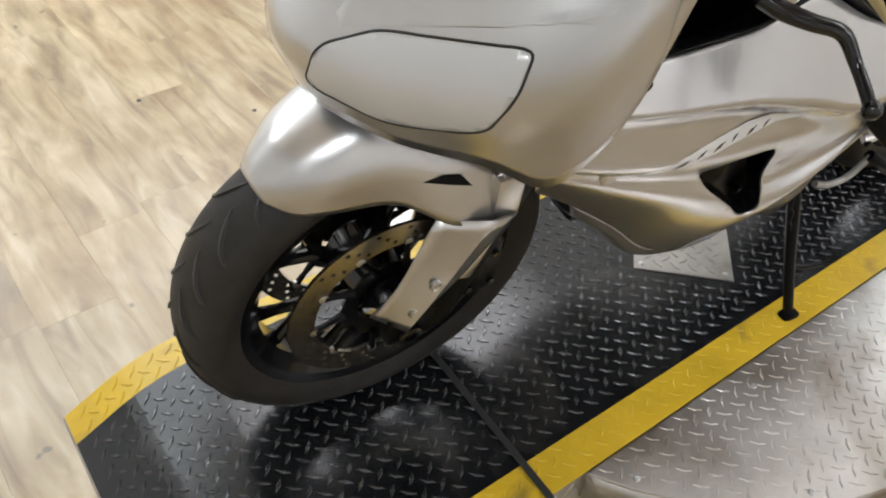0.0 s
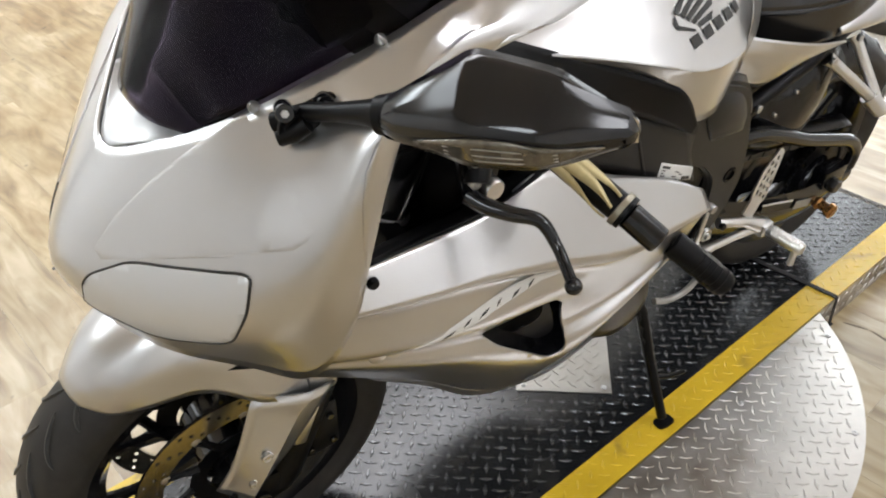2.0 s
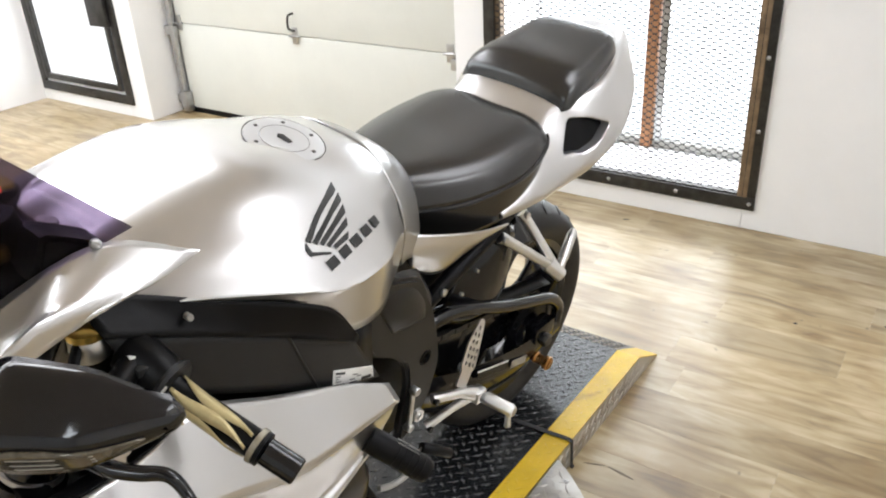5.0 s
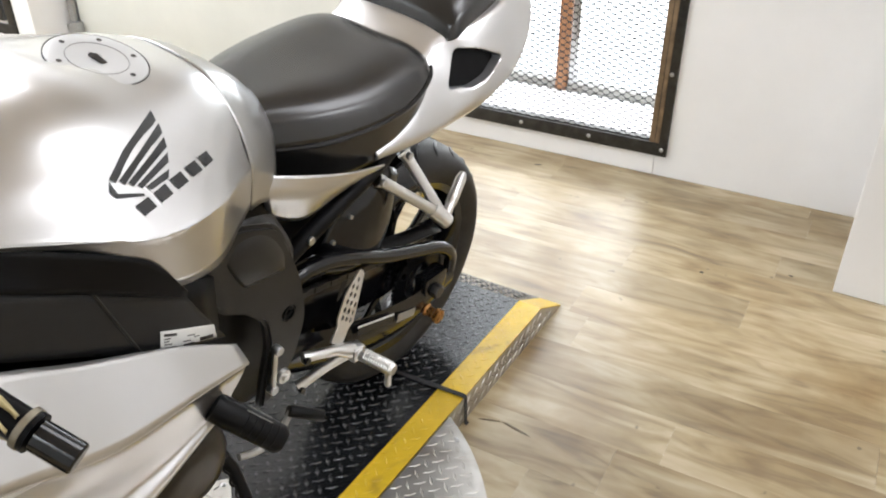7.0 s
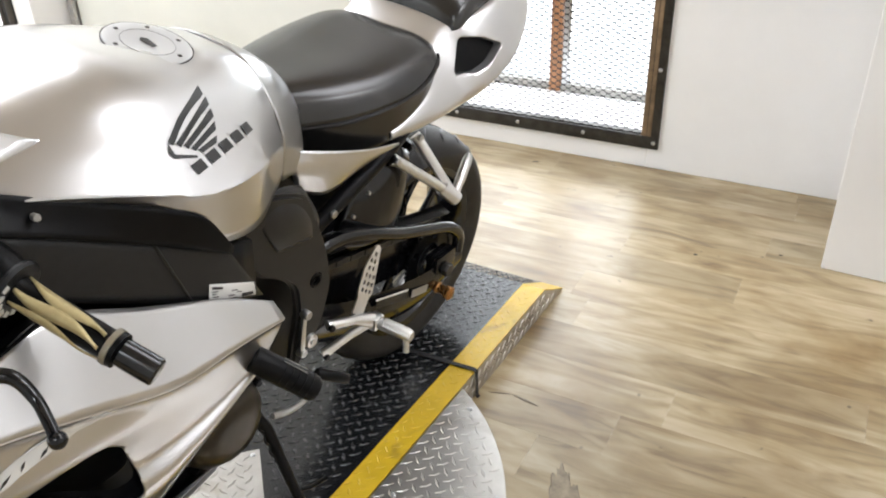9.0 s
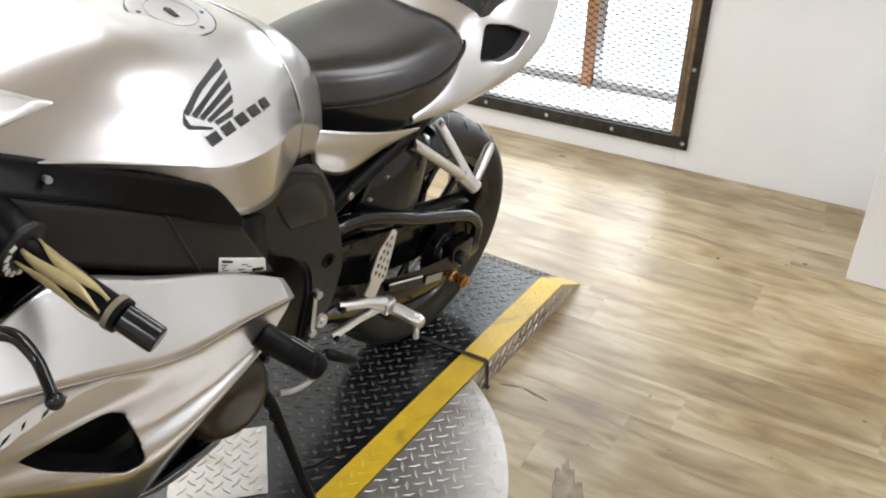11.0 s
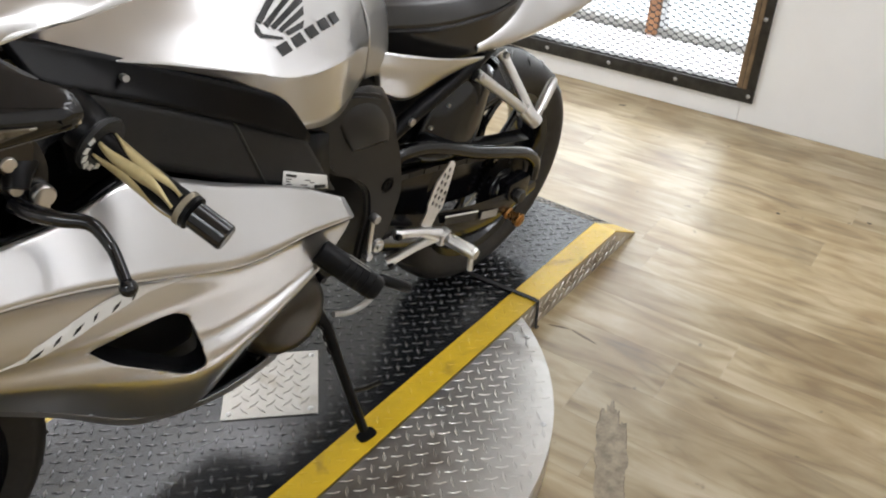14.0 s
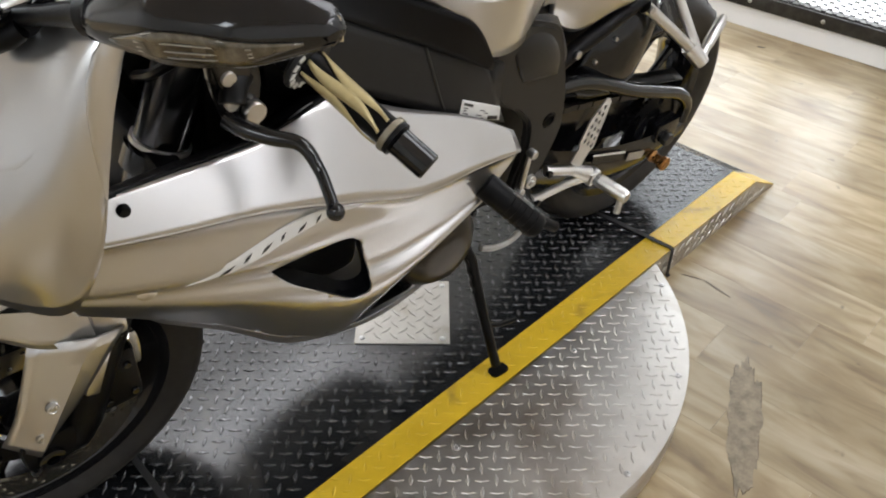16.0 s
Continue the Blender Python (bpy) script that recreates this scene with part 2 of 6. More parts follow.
# ---- mesh tools ----
def finish(bm, name, mat, smooth=True):
    bmesh.ops.recalc_face_normals(bm, faces=bm.faces)
    me = bpy.data.meshes.new(name)
    bm.to_mesh(me)
    bm.free()
    me.materials.append(mat)
    if smooth:
        me.polygons.foreach_set("use_smooth", [True] * len(me.polygons))
        me.set_sharp_from_angle(angle=radians(38))
    return me


def part(name, bm, mat, parent=None, label="", smooth=True):
    ob = new(name, finish(bm, name, mat, smooth))
    if parent:
        ob.parent = parent
    if label:
        ob["label"] = label
    return ob


def thing(name, label, category, m=None, group="", kind=""):
    ob = new(name)
    if m is not None:
        ob.matrix_world = m
    return tagged(ob, label, category, group, kind)


def add_box(bm, lo, hi, bevel=0.0, m=None):
    geo = bmesh.ops.create_cube(bm, size=1)
    vs = geo["verts"]
    c, s = (Vector(lo) + Vector(hi)) / 2, Vector(hi) - Vector(lo)
    for v in vs:
        v.co = Vector((v.co.x * s.x, v.co.y * s.y, v.co.z * s.z)) + c
    if bevel:
        es = list({e for v in vs for e in v.link_edges})
        vs = [v for v in bmesh.ops.bevel(bm, geom=es, offset=bevel, segments=2, affect="EDGES", profile=0.6)["verts"]] + [v for v in vs if v.is_valid]
    if m is not None:
        bmesh.ops.transform(bm, matrix=m, verts=list({v for v in vs if v.is_valid}))
    return bm


def box(lo, hi, bevel=0.0, m=None):
    return add_box(bmesh.new(), lo, hi, bevel, m)


def add_tube(bm, pts, r, sides=10, closed=False, cap=True):
    """A tube along points; r is one radius or one for each point."""
    pts = [Vector(p) for p in pts]
    n = len(pts)
    rs = r if isinstance(r, (list, tuple)) else [r] * n
    rings, up = [], None
    for i, p in enumerate(pts):
        a = pts[i - 1] if i or closed else p
        b = pts[(i + 1) % n] if i < n - 1 or closed else p
        d = (b - a).normalized()
        if up is None:
            up = d.orthogonal().normalized()
        up = (up - d * up.dot(d)).normalized()
        side = d.cross(up)
        rings.append([bm.verts.new(p + (up * math.cos(t) + side * math.sin(t)) * rs[i]) for t in (2 * math.pi * k / sides for k in range(sides))])
    for i in range(n if closed else n - 1):
        a, b = rings[i], rings[(i + 1) % n]
        for k in range(sides):
            bm.faces.new((a[k], a[(k + 1) % sides], b[(k + 1) % sides], b[k]))
    if cap and not closed:
        bm.faces.new(rings[0][::-1])
        bm.faces.new(rings[-1])
    return bm


def tube(pts, r, sides=10, closed=False):
    return add_tube(bmesh.new(), pts, r, sides, closed)


def add_lathe(bm, profile, centre, sides=48, axis="y"):
    """Turns (radius, offset) pairs round an axis through centre; the profile is closed when its ends meet."""
    rings = []
    for r, o in profile:
        ring = []
        for k in range(sides):
            t = 2 * math.pi * k / sides
            a, b = r * math.cos(t), r * math.sin(t)
            v = (a, o, b) if axis == "y" else (o, a, b) if axis == "x" else (a, b, o)
            ring.append(bm.verts.new(Vector(centre) + Vector(v)))
        rings.append(ring)
    for a, b in zip(rings, rings[1:]):
        for k in range(sides):
            bm.faces.new((a[k], a[(k + 1) % sides], b[(k + 1) % sides], b[k]))
    return bm


def lathe(profile, centre=(0, 0, 0), sides=48, axis="y"):
    return add_lathe(bmesh.new(), profile, centre, sides, axis)


def rod(a, b, r, sides=16, bevel=0.0):
    """A round bar with softened ends."""
    a, b = Vector(a), Vector(b)
    d = (b - a).normalized()
    e = bevel or r * 0.15
    return tube([a, a + d * e * 0.01, a + d * e, b - d * e, b - d * e * 0.01, b], [r - e, r - e * 0.7, r, r, r - e * 0.7, r - e], sides)


def spline(pts, n):
    """n points along a Catmull-Rom curve through pts."""
    pts = [Vector(p) for p in pts]
    out = []
    for k in range(n):
        out.append(curve_at(pts, k / (n - 1) * (len(pts) - 1)))
    return out


def curve_at(pts, s):
    i = min(max(int(s), 0), len(pts) - 2)
    t = s - i
    p1, p2 = pts[i], pts[i + 1]
    p0 = pts[i - 1] if i else p1 * 2 - p2
    p3 = pts[i + 2] if i + 2 < len(pts) else p2 * 2 - p1
    return 0.5 * (2 * p1 + (p2 - p0) * t + (2 * p0 - 5 * p1 + 4 * p2 - p3) * t * t + (3 * p1 - p0 - 3 * p2 + p3) * t * t * t)


class Skin:
    """A smooth surface through rows of points (x, y, z). s runs along the rows, r from row to row."""

    def __init__(self, rows):
        self.rows = [[Vector(p) for p in row] for row in rows]
        self.nr, self.ns = len(rows) - 1, len(rows[0]) - 1

    def at(self, s, r):
        return curve_at([curve_at(row, s) for row in self.rows], r)

    def normal(self, s, r):
        e = 0.02
        a = self.at(min(s + e, self.ns), r) - self.at(max(s - e, 0), r)
        b = self.at(s, min(r + e, self.nr)) - self.at(s, max(r - e, 0))
        return a.cross(b).normalized()

    def near(self, p):
        """The (s, r) whose place lies nearest to p."""
        p = Vector(p)
        best = min(((self.at(i / 6, j / 6) - p).length, i / 6, j / 6) for i in range(6 * self.ns + 1) for j in range(6 * self.nr + 1))
        _, s, r = best
        for step in (0.08, 0.03, 0.01):
            _, s, r = min(((self.at(min(max(s + a * step, 0), self.ns), min(max(r + b * step, 0), self.nr)) - p).length,
                           min(max(s + a * step, 0), self.ns), min(max(r + b * step, 0), self.nr)) for a in range(-2, 3) for b in range(-2, 3))
        return s, r

    def mesh(self, ms=6, mr=6, flip=False, bm=None):
        bm = bm or bmesh.new()
        a, b = self.ns * ms, self.nr * mr
        g = [[bm.verts.new(self.at(i / ms, j / mr)) for i in range(a + 1)] for j in range(b + 1)]
        for j in range(b):
            for i in range(a):
                q = (g[j][i], g[j][i + 1], g[j + 1][i + 1], g[j + 1][i])
                bm.faces.new(q[::-1] if flip else q)
        return bm

    def patch(self, outer, holes=(), lift=0.0, step=0.12, flip=False):
        """The piece of the surface inside a loop of (s, r), less the holes, lifted along its normal."""
        from mathutils.geometry import delaunay_2d_cdt
        pts, edges = [], []

        def loop(c):
            base = len(pts)
            pts.extend(Vector(p) for p in c)
            edges.extend((base + k, base + (k + 1) % len(c)) for k in range(len(c)))

        loop(outer)
        for h in holes:
            loop(h)
        lo = [min(p[k] for p in outer) for k in (0, 1)]
        hi = [max(p[k] for p in outer) for k in (0, 1)]
        for i in range(int((hi[0] - lo[0]) / step) + 1):
            for j in range(int((hi[1] - lo[1]) / step) + 1):
                p = (lo[0] + (i + 0.5) * step, lo[1] + (j + 0.5) * step)
                if inside(p, outer) and not any(inside(p, h) for h in holes):
                    pts.append(Vector(p))
        vs, _, fs, *_ = delaunay_2d_cdt(pts, edges, [], 0, 1e-5)
        bm = bmesh.new()
        made = [bm.verts.new(self.at(*v) + self.normal(*v) * (-lift if flip else lift)) for v in vs]
        for f in fs:
            c = [sum(vs[k][d] for k in f) / len(f) for d in (0, 1)]
            if inside(c, outer) and not any(inside(c, h) for h in holes):
                try:
                    bm.faces.new([made[k] for k in f])
                except ValueError:
                    pass
        for v in [v for v in bm.verts if not v.link_faces]:
            bm.verts.remove(v)
        return bm


def inside(p, loop):
    x, y = p[0], p[1]
    hit = False
    for k in range(len(loop)):
        (ax, ay), (bx, by) = loop[k - 1], loop[k]
        if (ay > y) != (by > y) and x < (bx - ax) * (y - ay) / (by - ay) + ax:
            hit = not hit
    return hit


def round_loop(pts, n=6, cut=0.3):
    """A loop with its corners rounded."""
    out = []
    for k in range(len(pts)):
        a, b, c = Vector(pts[k - 1]), Vector(pts[k]), Vector(pts[(k + 1) % len(pts)])
        p, q = b + (a - b) * cut, b + (c - b) * cut
        for i in range(n + 1):
            t = i / n
            out.append(tuple(p * (1 - t) ** 2 + b * 2 * t * (1 - t) + q * t * t))
    return out


def thicken(ob, t, offset=-1.0):
    m = ob.modifiers.new("thickness", "SOLIDIFY")
    m.thickness, m.offset = t, offset
    return ob


def flat_plate(outline, depth, m=None, bevel=0.0, holes=()):
    """A plate cut to an outline of (a, b) in its own xy plane, of that depth along z, with holes through it."""
    from mathutils.geometry import delaunay_2d_cdt
    pts, edges = [], []
    for c in (outline, *holes):
        base = len(pts)
        pts.extend(Vector(p) for p in c)
        edges.extend((base + k, base + (k + 1) % len(c)) for k in range(len(c)))
    vs, _, fs, *_ = delaunay_2d_cdt(pts, edges, [], 0, 1e-6)
    bm = bmesh.new()
    made = [bm.verts.new((v[0], v[1], 0)) for v in vs]
    for f in fs:
        c = [sum(vs[k][d] for k in f) / len(f) for d in (0, 1)]
        if inside(c, outline) and not any(inside(c, h) for h in holes):
            bm.faces.new([made[k] for k in f])
    for v in [v for v in bm.verts if not v.link_faces]:
        bm.verts.remove(v)
    bmesh.ops.recalc_face_normals(bm, faces=bm.faces)
    ext = bmesh.ops.extrude_face_region(bm, geom=list(bm.faces))
    bmesh.ops.translate(bm, vec=(0, 0, depth), verts=[v for v in ext["geom"] if isinstance(v, bmesh.types.BMVert)])
    bmesh.ops.recalc_face_normals(bm, faces=bm.faces)
    if bevel:
        es = [e for e in bm.edges if len(e.link_faces) == 2 and e.calc_face_angle(0) > 0.8 and abs(e.verts[0].co.z - e.verts[1].co.z) < 1e-6]
        bmesh.ops.bevel(bm, geom=es, offset=bevel, segments=2, affect="EDGES")
    if m is not None:
        bm.transform(m)
    return bm


def ring_pts(cx, cy, r, n=12, start=0.0):
    return [(cx + r * math.cos(start + 2 * math.pi * k / n), cy + r * math.sin(start + 2 * math.pi * k / n)) for k in range(n)]


def on(bm, m):
    bm.transform(m)
    return bm

# ---- the room ----
WALL = pose(2.877, 0, 0, 0, 0, 2.3)  # face of the window wall: x outwards, y along it
ROOM_TOP = 3.1

floor = tagged(part("floor", box((-3.2, -3.6, -0.12), (3.2, 7.2, -0.008)), PLANKS), "bleached oak print vinyl plank floor with worn patches", "floor", kind="structure")


def wall_panel(name, lo, hi, m=WALL, mat=WALL_PAINT, label="smooth white painted wall"):
    ob = tagged(part(name, box(lo, hi, 0.004), mat, smooth=False), label, "wall", kind="structure")
    ob.matrix_world = m
    return ob


# window wall in pieces round its openings
W0, W1, WZ0, WZ1 = -0.262, 0.835, 0.128, 2.05
D0, D1, DZ = 1.03, 3.06, 2.5
THICK = 0.45
wall_panel("wall_east_pier", (0, -0.98, 0), (THICK, W0, ROOM_TOP))
wall_panel("wall_east_sill", (0, W0, 0), (THICK, W1, WZ0))
wall_panel("wall_east_lintel", (0, W0, WZ1), (THICK, W1, ROOM_TOP))
wall_panel("wall_east_middle", (0, W1, 0), (THICK, D0, ROOM_TOP))
wall_panel("wall_east_over_door", (0, D0, DZ), (THICK, D1, ROOM_TOP))
wall_panel("wall_corner_pier", (2.397, -3.6, 0), (3.4, -0.982, ROOM_TOP), pose(0, 0, 0))
# pier with the small window
V0, V1, VZ0, VZ1 = 3.26, 4.05, 0.15, 1.6
PX = -0.135
wall_panel("wall_north_east_pier", (PX, D1, 0), (THICK, V0, ROOM_TOP))
wall_panel("wall_north_east_sill", (PX, V0, 0), (THICK, V1, VZ0))
wall_panel("wall_north_east_lintel", (PX, V0, VZ1), (THICK, V1, ROOM_TOP))
wall_panel("wall_north_east_end", (PX, V1, 0), (THICK, 4.2, ROOM_TOP))
wall_panel("wall_partition", (2.05, 4.12, 0), (2.62, 4.26, ROOM_TOP), pose(0, 0, 0))
wall_panel("wall_north", (-3.2, 6.9, 0), (3.4, 7.1, ROOM_TOP), pose(0, 0, 0))
wall_panel("wall_north_far_east", (2.75, 4.2, 0), (2.95, 6.9, ROOM_TOP), pose(0, 0, 0))
# unseen walls and ceiling; tones set for how they reflect in the silver
wall_panel("wall_west", (-3.3, -3.6, 0), (-3.1, 7.1, ROOM_TOP), pose(0, 0, 0), DARK_WALL, "unseen plain pale grey wall that closes the room")
wall_panel("wall_south", (-3.2, -3.7, 0), (3.4, -3.5, ROOM_TOP), pose(0, 0, 0), WALL_PAINT, "unseen plain white wall that closes the room")
tagged(part("ceiling", box((-3.3, -3.7, ROOM_TOP), (3.5, 7.1, ROOM_TOP + 0.15)), CEILING_GREY, smooth=False), "unseen plain warm beige ceiling that closes the room", "ceiling", kind="structure")

# ceiling lights out of view: most are added fill, those on the left bluer
for lx, ly, sx, sy, w in ((-1.2, 3.0, 2.8, 1.5, 72), (2.1, 3.3, 1.2, 0.8, 12), (1.35, 2.0, 2.0, 0.95, 54), (2.1, -1.2, 1.2, 1.0, 22), (1.7, -2.7, 1.2, 0.8, 28), (-1.9, -1.6, 1.2, 0.9, 34), (1.0, 3.9, 1.5, 0.9, 48), (-1.0, 5.0, 1.5, 0.9, 60)):
    lamp = thing("ceiling_fill", "white flat panel on the unseen ceiling, added to light the room", "ceiling light", pose(lx, ly, ROOM_TOP), "ceiling lights")
    part("housing", box((-sx / 2 - 0.04, -sy / 2 - 0.04, -0.06), (sx / 2 + 0.04, sy / 2 + 0.04, -0.002), 0.01), WALL_PAINT, lamp)
    area_lamp("fill_lamp", pose(lx, ly, ROOM_TOP - 0.075), sx, sy, w * 1.06, (0.935, 0.945, 1.0) if lx > -0.5 else (0.87, 0.94, 1.0))
# daylight in the openings
area_lamp("window_daylight", WALL @ pose(0.42, 0.28, 1.1, 0, 90, 0), 1.8, 1.0, 30, (0.93, 0.97, 1.0))
area_lamp("small_window_daylight", WALL @ pose(0.42, 3.65, 0.9, 0, 90, 0), 1.4, 0.75, 30, (0.9, 0.95, 1.0))

# ---- windows, garage door and loose parts of the room ----
def frame_of(name, m, y0, y1, z0, z1, bar, depth, mat, label):
    """An opening's frame of four bars."""
    ob = thing(name, label, "window", m, kind="structure")
    for nm, lo, hi in (("bottom_rail", (0, y0, z0), (depth, y1, z0 + bar)), ("top_rail", (0, y0, z1 - bar), (depth, y1, z1)), ("stile", (0, y0, z0 + bar), (depth, y0 + bar, z1 - bar)), ("stile", (0, y1 - bar, z0 + bar), (depth, y1, z1 - bar))):
        part(nm, box(lo, hi, 0.003), mat, ob)
    return ob


win = frame_of("window_1", WALL @ Matrix.Translation((-0.012, 0, 0)), -0.305, 0.878, 0.083, 2.1, 0.052, 0.012, IRON, "black iron framed window guard with expanded metal mesh")
# bolts along the frame
spots = [(y, 0.109) for y in (-0.285, -0.0, 0.285, 0.57, 0.86)] + [(-0.283, z) for z in (0.40, 0.67, 0.94, 1.21, 1.5)]
for y, z in spots:
    part("frame_bolt", on(lathe([(0, -0.006), (0.005, -0.005), (0.0085, 0.0)], (0, 0, 0), 14, "x"), Matrix.Translation((-0.0, y, z))), ZINC, win)
# inner angle iron set back behind the mesh
for lo, hi in (((-0.003, -0.274, 0.135), (0.05, -0.258, 2.04)), ((-0.001, -0.256, 0.135), (0.05, -0.236, 2.04)), ((0.012, 0.80, 0.135), (0.05, 0.83, 2.04)), ((0.012, -0.234, 0.128), (0.05, 0.80, 0.140))):
    part("inner_angle", box(lo, hi, 0.002), RUST if hi[2] > 1 else IRON, win, "worn inner angle")


def mesh_sheet(y0, y1, z0, z1, px, pz, r):
    """Expanded metal: strands in diamonds."""
    bm = bmesh.new()
    ny, nz = int((y1 - y0) / px), 2 * int((z1 - z0) / pz / 2)
    for i in range(-nz, ny + nz):
        for sgn in (1, -1):
            a = y0 + i * px
            pts = []
            for k in range(nz + 1):
                y = a + sgn * k * px * 0.5 if sgn > 0 else a + nz * px * 0.5 - k * px * 0.5
                if y0 <= y <= y1:
                    pts.append((0.004 + (0.0016 if k % 2 else -0.0016), y, z0 + k * pz * 1.0))
            if len(pts) > 1:
                add_tube(bm, [pts[0], pts[-1]], r, 4, cap=False)
    # flattened knuckles where two strands meet
    for k in range(0, nz + 1):
        for i in range(ny + 1):
            y, z = y0 + (i + 0.5 * ((k + nz) % 2)) * px, z0 + k * pz
            if y + 0.004 < y1 and y - 0.004 > y0:
                add_tube(bm, [(0.004, y - 0.008, z), (0.004, y + 0.008, z)], r * 2.3, 4, cap=False)
    return bm


part("mesh_guard", mesh_sheet(-0.255, 0.83, 0.132, 2.05, 0.041, 0.0125, 0.0012), MESH_BLACK, win, "black expanded metal mesh", smooth=False)
# glazing at the back of the recess, with a stained post
post = thing("window_post", "stained orange wooden post standing in the window recess", "post", WALL, kind="structure")
part("post", box((0.36, 0.245, WZ0 + 0.001), (0.41, 0.295, 2.04), 0.004), OAK_POST, post)
part("post_channel", box((0.372, 0.205, WZ0 + 0.001), (0.395, 0.240, 2.04), 0.003), ZINC, post)
part("back_rail", box((0.37, -0.25, WZ0 + 0.001), (0.42, 0.243, WZ0 + 0.035), 0.004), GREY_SILVER, post)
part("back_rail", box((0.37, 0.297, WZ0 + 0.001), (0.42, 0.82, WZ0 + 0.035), 0.004), GREY_SILVER, post)

small = frame_of("window_2", WALL @ Matrix.Translation((PX - 0.014, 0, 0)), 3.20, 4.10, 0.075, 1.66, 0.055, 0.014, IRON, "black iron framed small window with a hinged inner frame")
for lo, hi in (((-0.004, 3.275, 0.15), (0.02, 3.31, 1.60)), ((-0.004, 4.0, 0.15), (0.02, 4.035, 1.60)), ((-0.004, 3.31, 0.15), (0.02, 4.0, 0.185)), ((-0.004, 3.31, 1.56), (0.02, 4.0, 1.60))):
    part("sash_bar", box(lo, hi, 0.003), IRON, small)
part("lock_box", box((-0.03, 3.24, 0.53), (0.0, 3.40, 0.70), 0.006), IRON, small, "black lock box")
part("reveal_board", box((0.30, 3.67, VZ0), (0.33, 4.05, VZ1), 0.004), WALL_PAINT, small, "white board behind the glass")
part("back_post", box((0.28, 3.60, VZ0), (0.33, 3.66, VZ1), 0.004), GREY_SILVER, small)

# bright overcast yard outside
yard = tagged(part("backdrop_daylight", box((1.4, -4.0, -1.0), (1.45, 8.0, 5.0)), DAY, smooth=False), "white overcast daylight outside the windows", "backdrop", kind="structure")
yard.matrix_world = WALL

# sectional garage door, closed
DOORX = 0.10
door = thing("garage_door", "closed pale sectional garage door with zinc hinges", "garage door", WALL)
for k in range(5):
    z0 = 0.03 + 0.497 * k
    pan = part("door_panel", box((DOORX, D0 + 0.045, z0), (DOORX + 0.045, D1 - 0.075, z0 + 0.493), 0.005), DOOR_PAINT, door, "pale grey-green steel door panel")
    for y in (1.12, 2.07, 2.96):
        hin = part("hinge", box((DOORX - 0.006, y - 0.018, z0 + 0.455), (DOORX - 0.001, y + 0.018, z0 + 0.54), 0.002), ZINC, pan, "zinc door hinge")
        part("hinge_pin", rod((DOORX - 0.010, y - 0.034, z0 + 0.495), (DOORX - 0.010, y + 0.034, z0 + 0.495), 0.007, 10), ZINC, hin) if k < 1 else None
handle = part("door_handle", tube(spline([(DOORX - 0.002, 2.07, 0.64), (DOORX - 0.035, 2.075, 0.63), (DOORX - 0.035, 2.08, 0.57), (DOORX - 0.002, 2.07, 0.55)], 14), 0.006, 8), IRON, door, "black lift handle")
part("bottom_seal", box((DOORX - 0.004, D0 + 0.045, 0.001), (DOORX + 0.03, D1 - 0.075, 0.029), 0.004), BLACK, door, "black rubber bottom seal")
for y in (D0 + 0.022, D1 - 0.05):
    tr = part("door_track", box((DOORX - 0.03, y - 0.018, 0.02), (DOORX + 0.0, y + 0.018, 2.45), 0.004), ZINC, door, "zinc vertical track")
    for z in (0.06, 0.46, 0.95, 1.45):
        part("track_bracket", box((DOORX - 0.04, y - 0.03, z), (DOORX + 0.02, y + 0.045, z + 0.05), 0.004), ZINC, tr)
    part("roller_bracket", box((DOORX - 0.05, y - 0.05, 0.012), (DOORX - 0.004, y + 0.005, 0.13), 0.005), ZINC, tr)
tagged(part("backdrop_outside_door", box((DOORX + 0.06, D0, 0), (DOORX + 0.1, D1, DZ)), GREY_SILVER, smooth=False), "plain backing behind the garage door", "backdrop", kind="structure").matrix_world = WALL

# white storage unit and blue crate far off behind the partition
unit = thing("storage_unit", "white low storage unit with an open dark compartment", "storage unit", pose(2.12, 5.0, 0))
part("carcass", box((0.0, 0.0, 0.0), (0.5, 0.45, 0.06), 0.004), WALL_PAINT, unit)
for lo, hi in (((0, 0, 0.06), (0.05, 0.45, 0.6)), ((0.20, 0, 0.06), (0.5, 0.45, 0.6)), ((0.05, 0, 0.24), (0.20, 0.45, 0.6)), ((0.05, 0.3, 0.06), (0.20, 0.45, 0.24))):
    part("board", box(lo, hi, 0.003), WALL_PAINT, unit)
part("compartment_back", box((0.052, 0.25, 0.062), (0.198, 0.298, 0.238)), INK, unit)
crate = thing("storage_crate", "deep blue plastic storage crate standing on the floor", "crate", pose(1.75, 5.75, 0))
part("crate_body", box((0, 0, 0), (0.45, 0.6, 0.38), 0.02), BLUE, crate)
part("crate_rim", box((-0.012, -0.012, 0.34), (0.462, 0.612, 0.365), 0.006), BLUE, crate)

rng0 = random.Random(11)
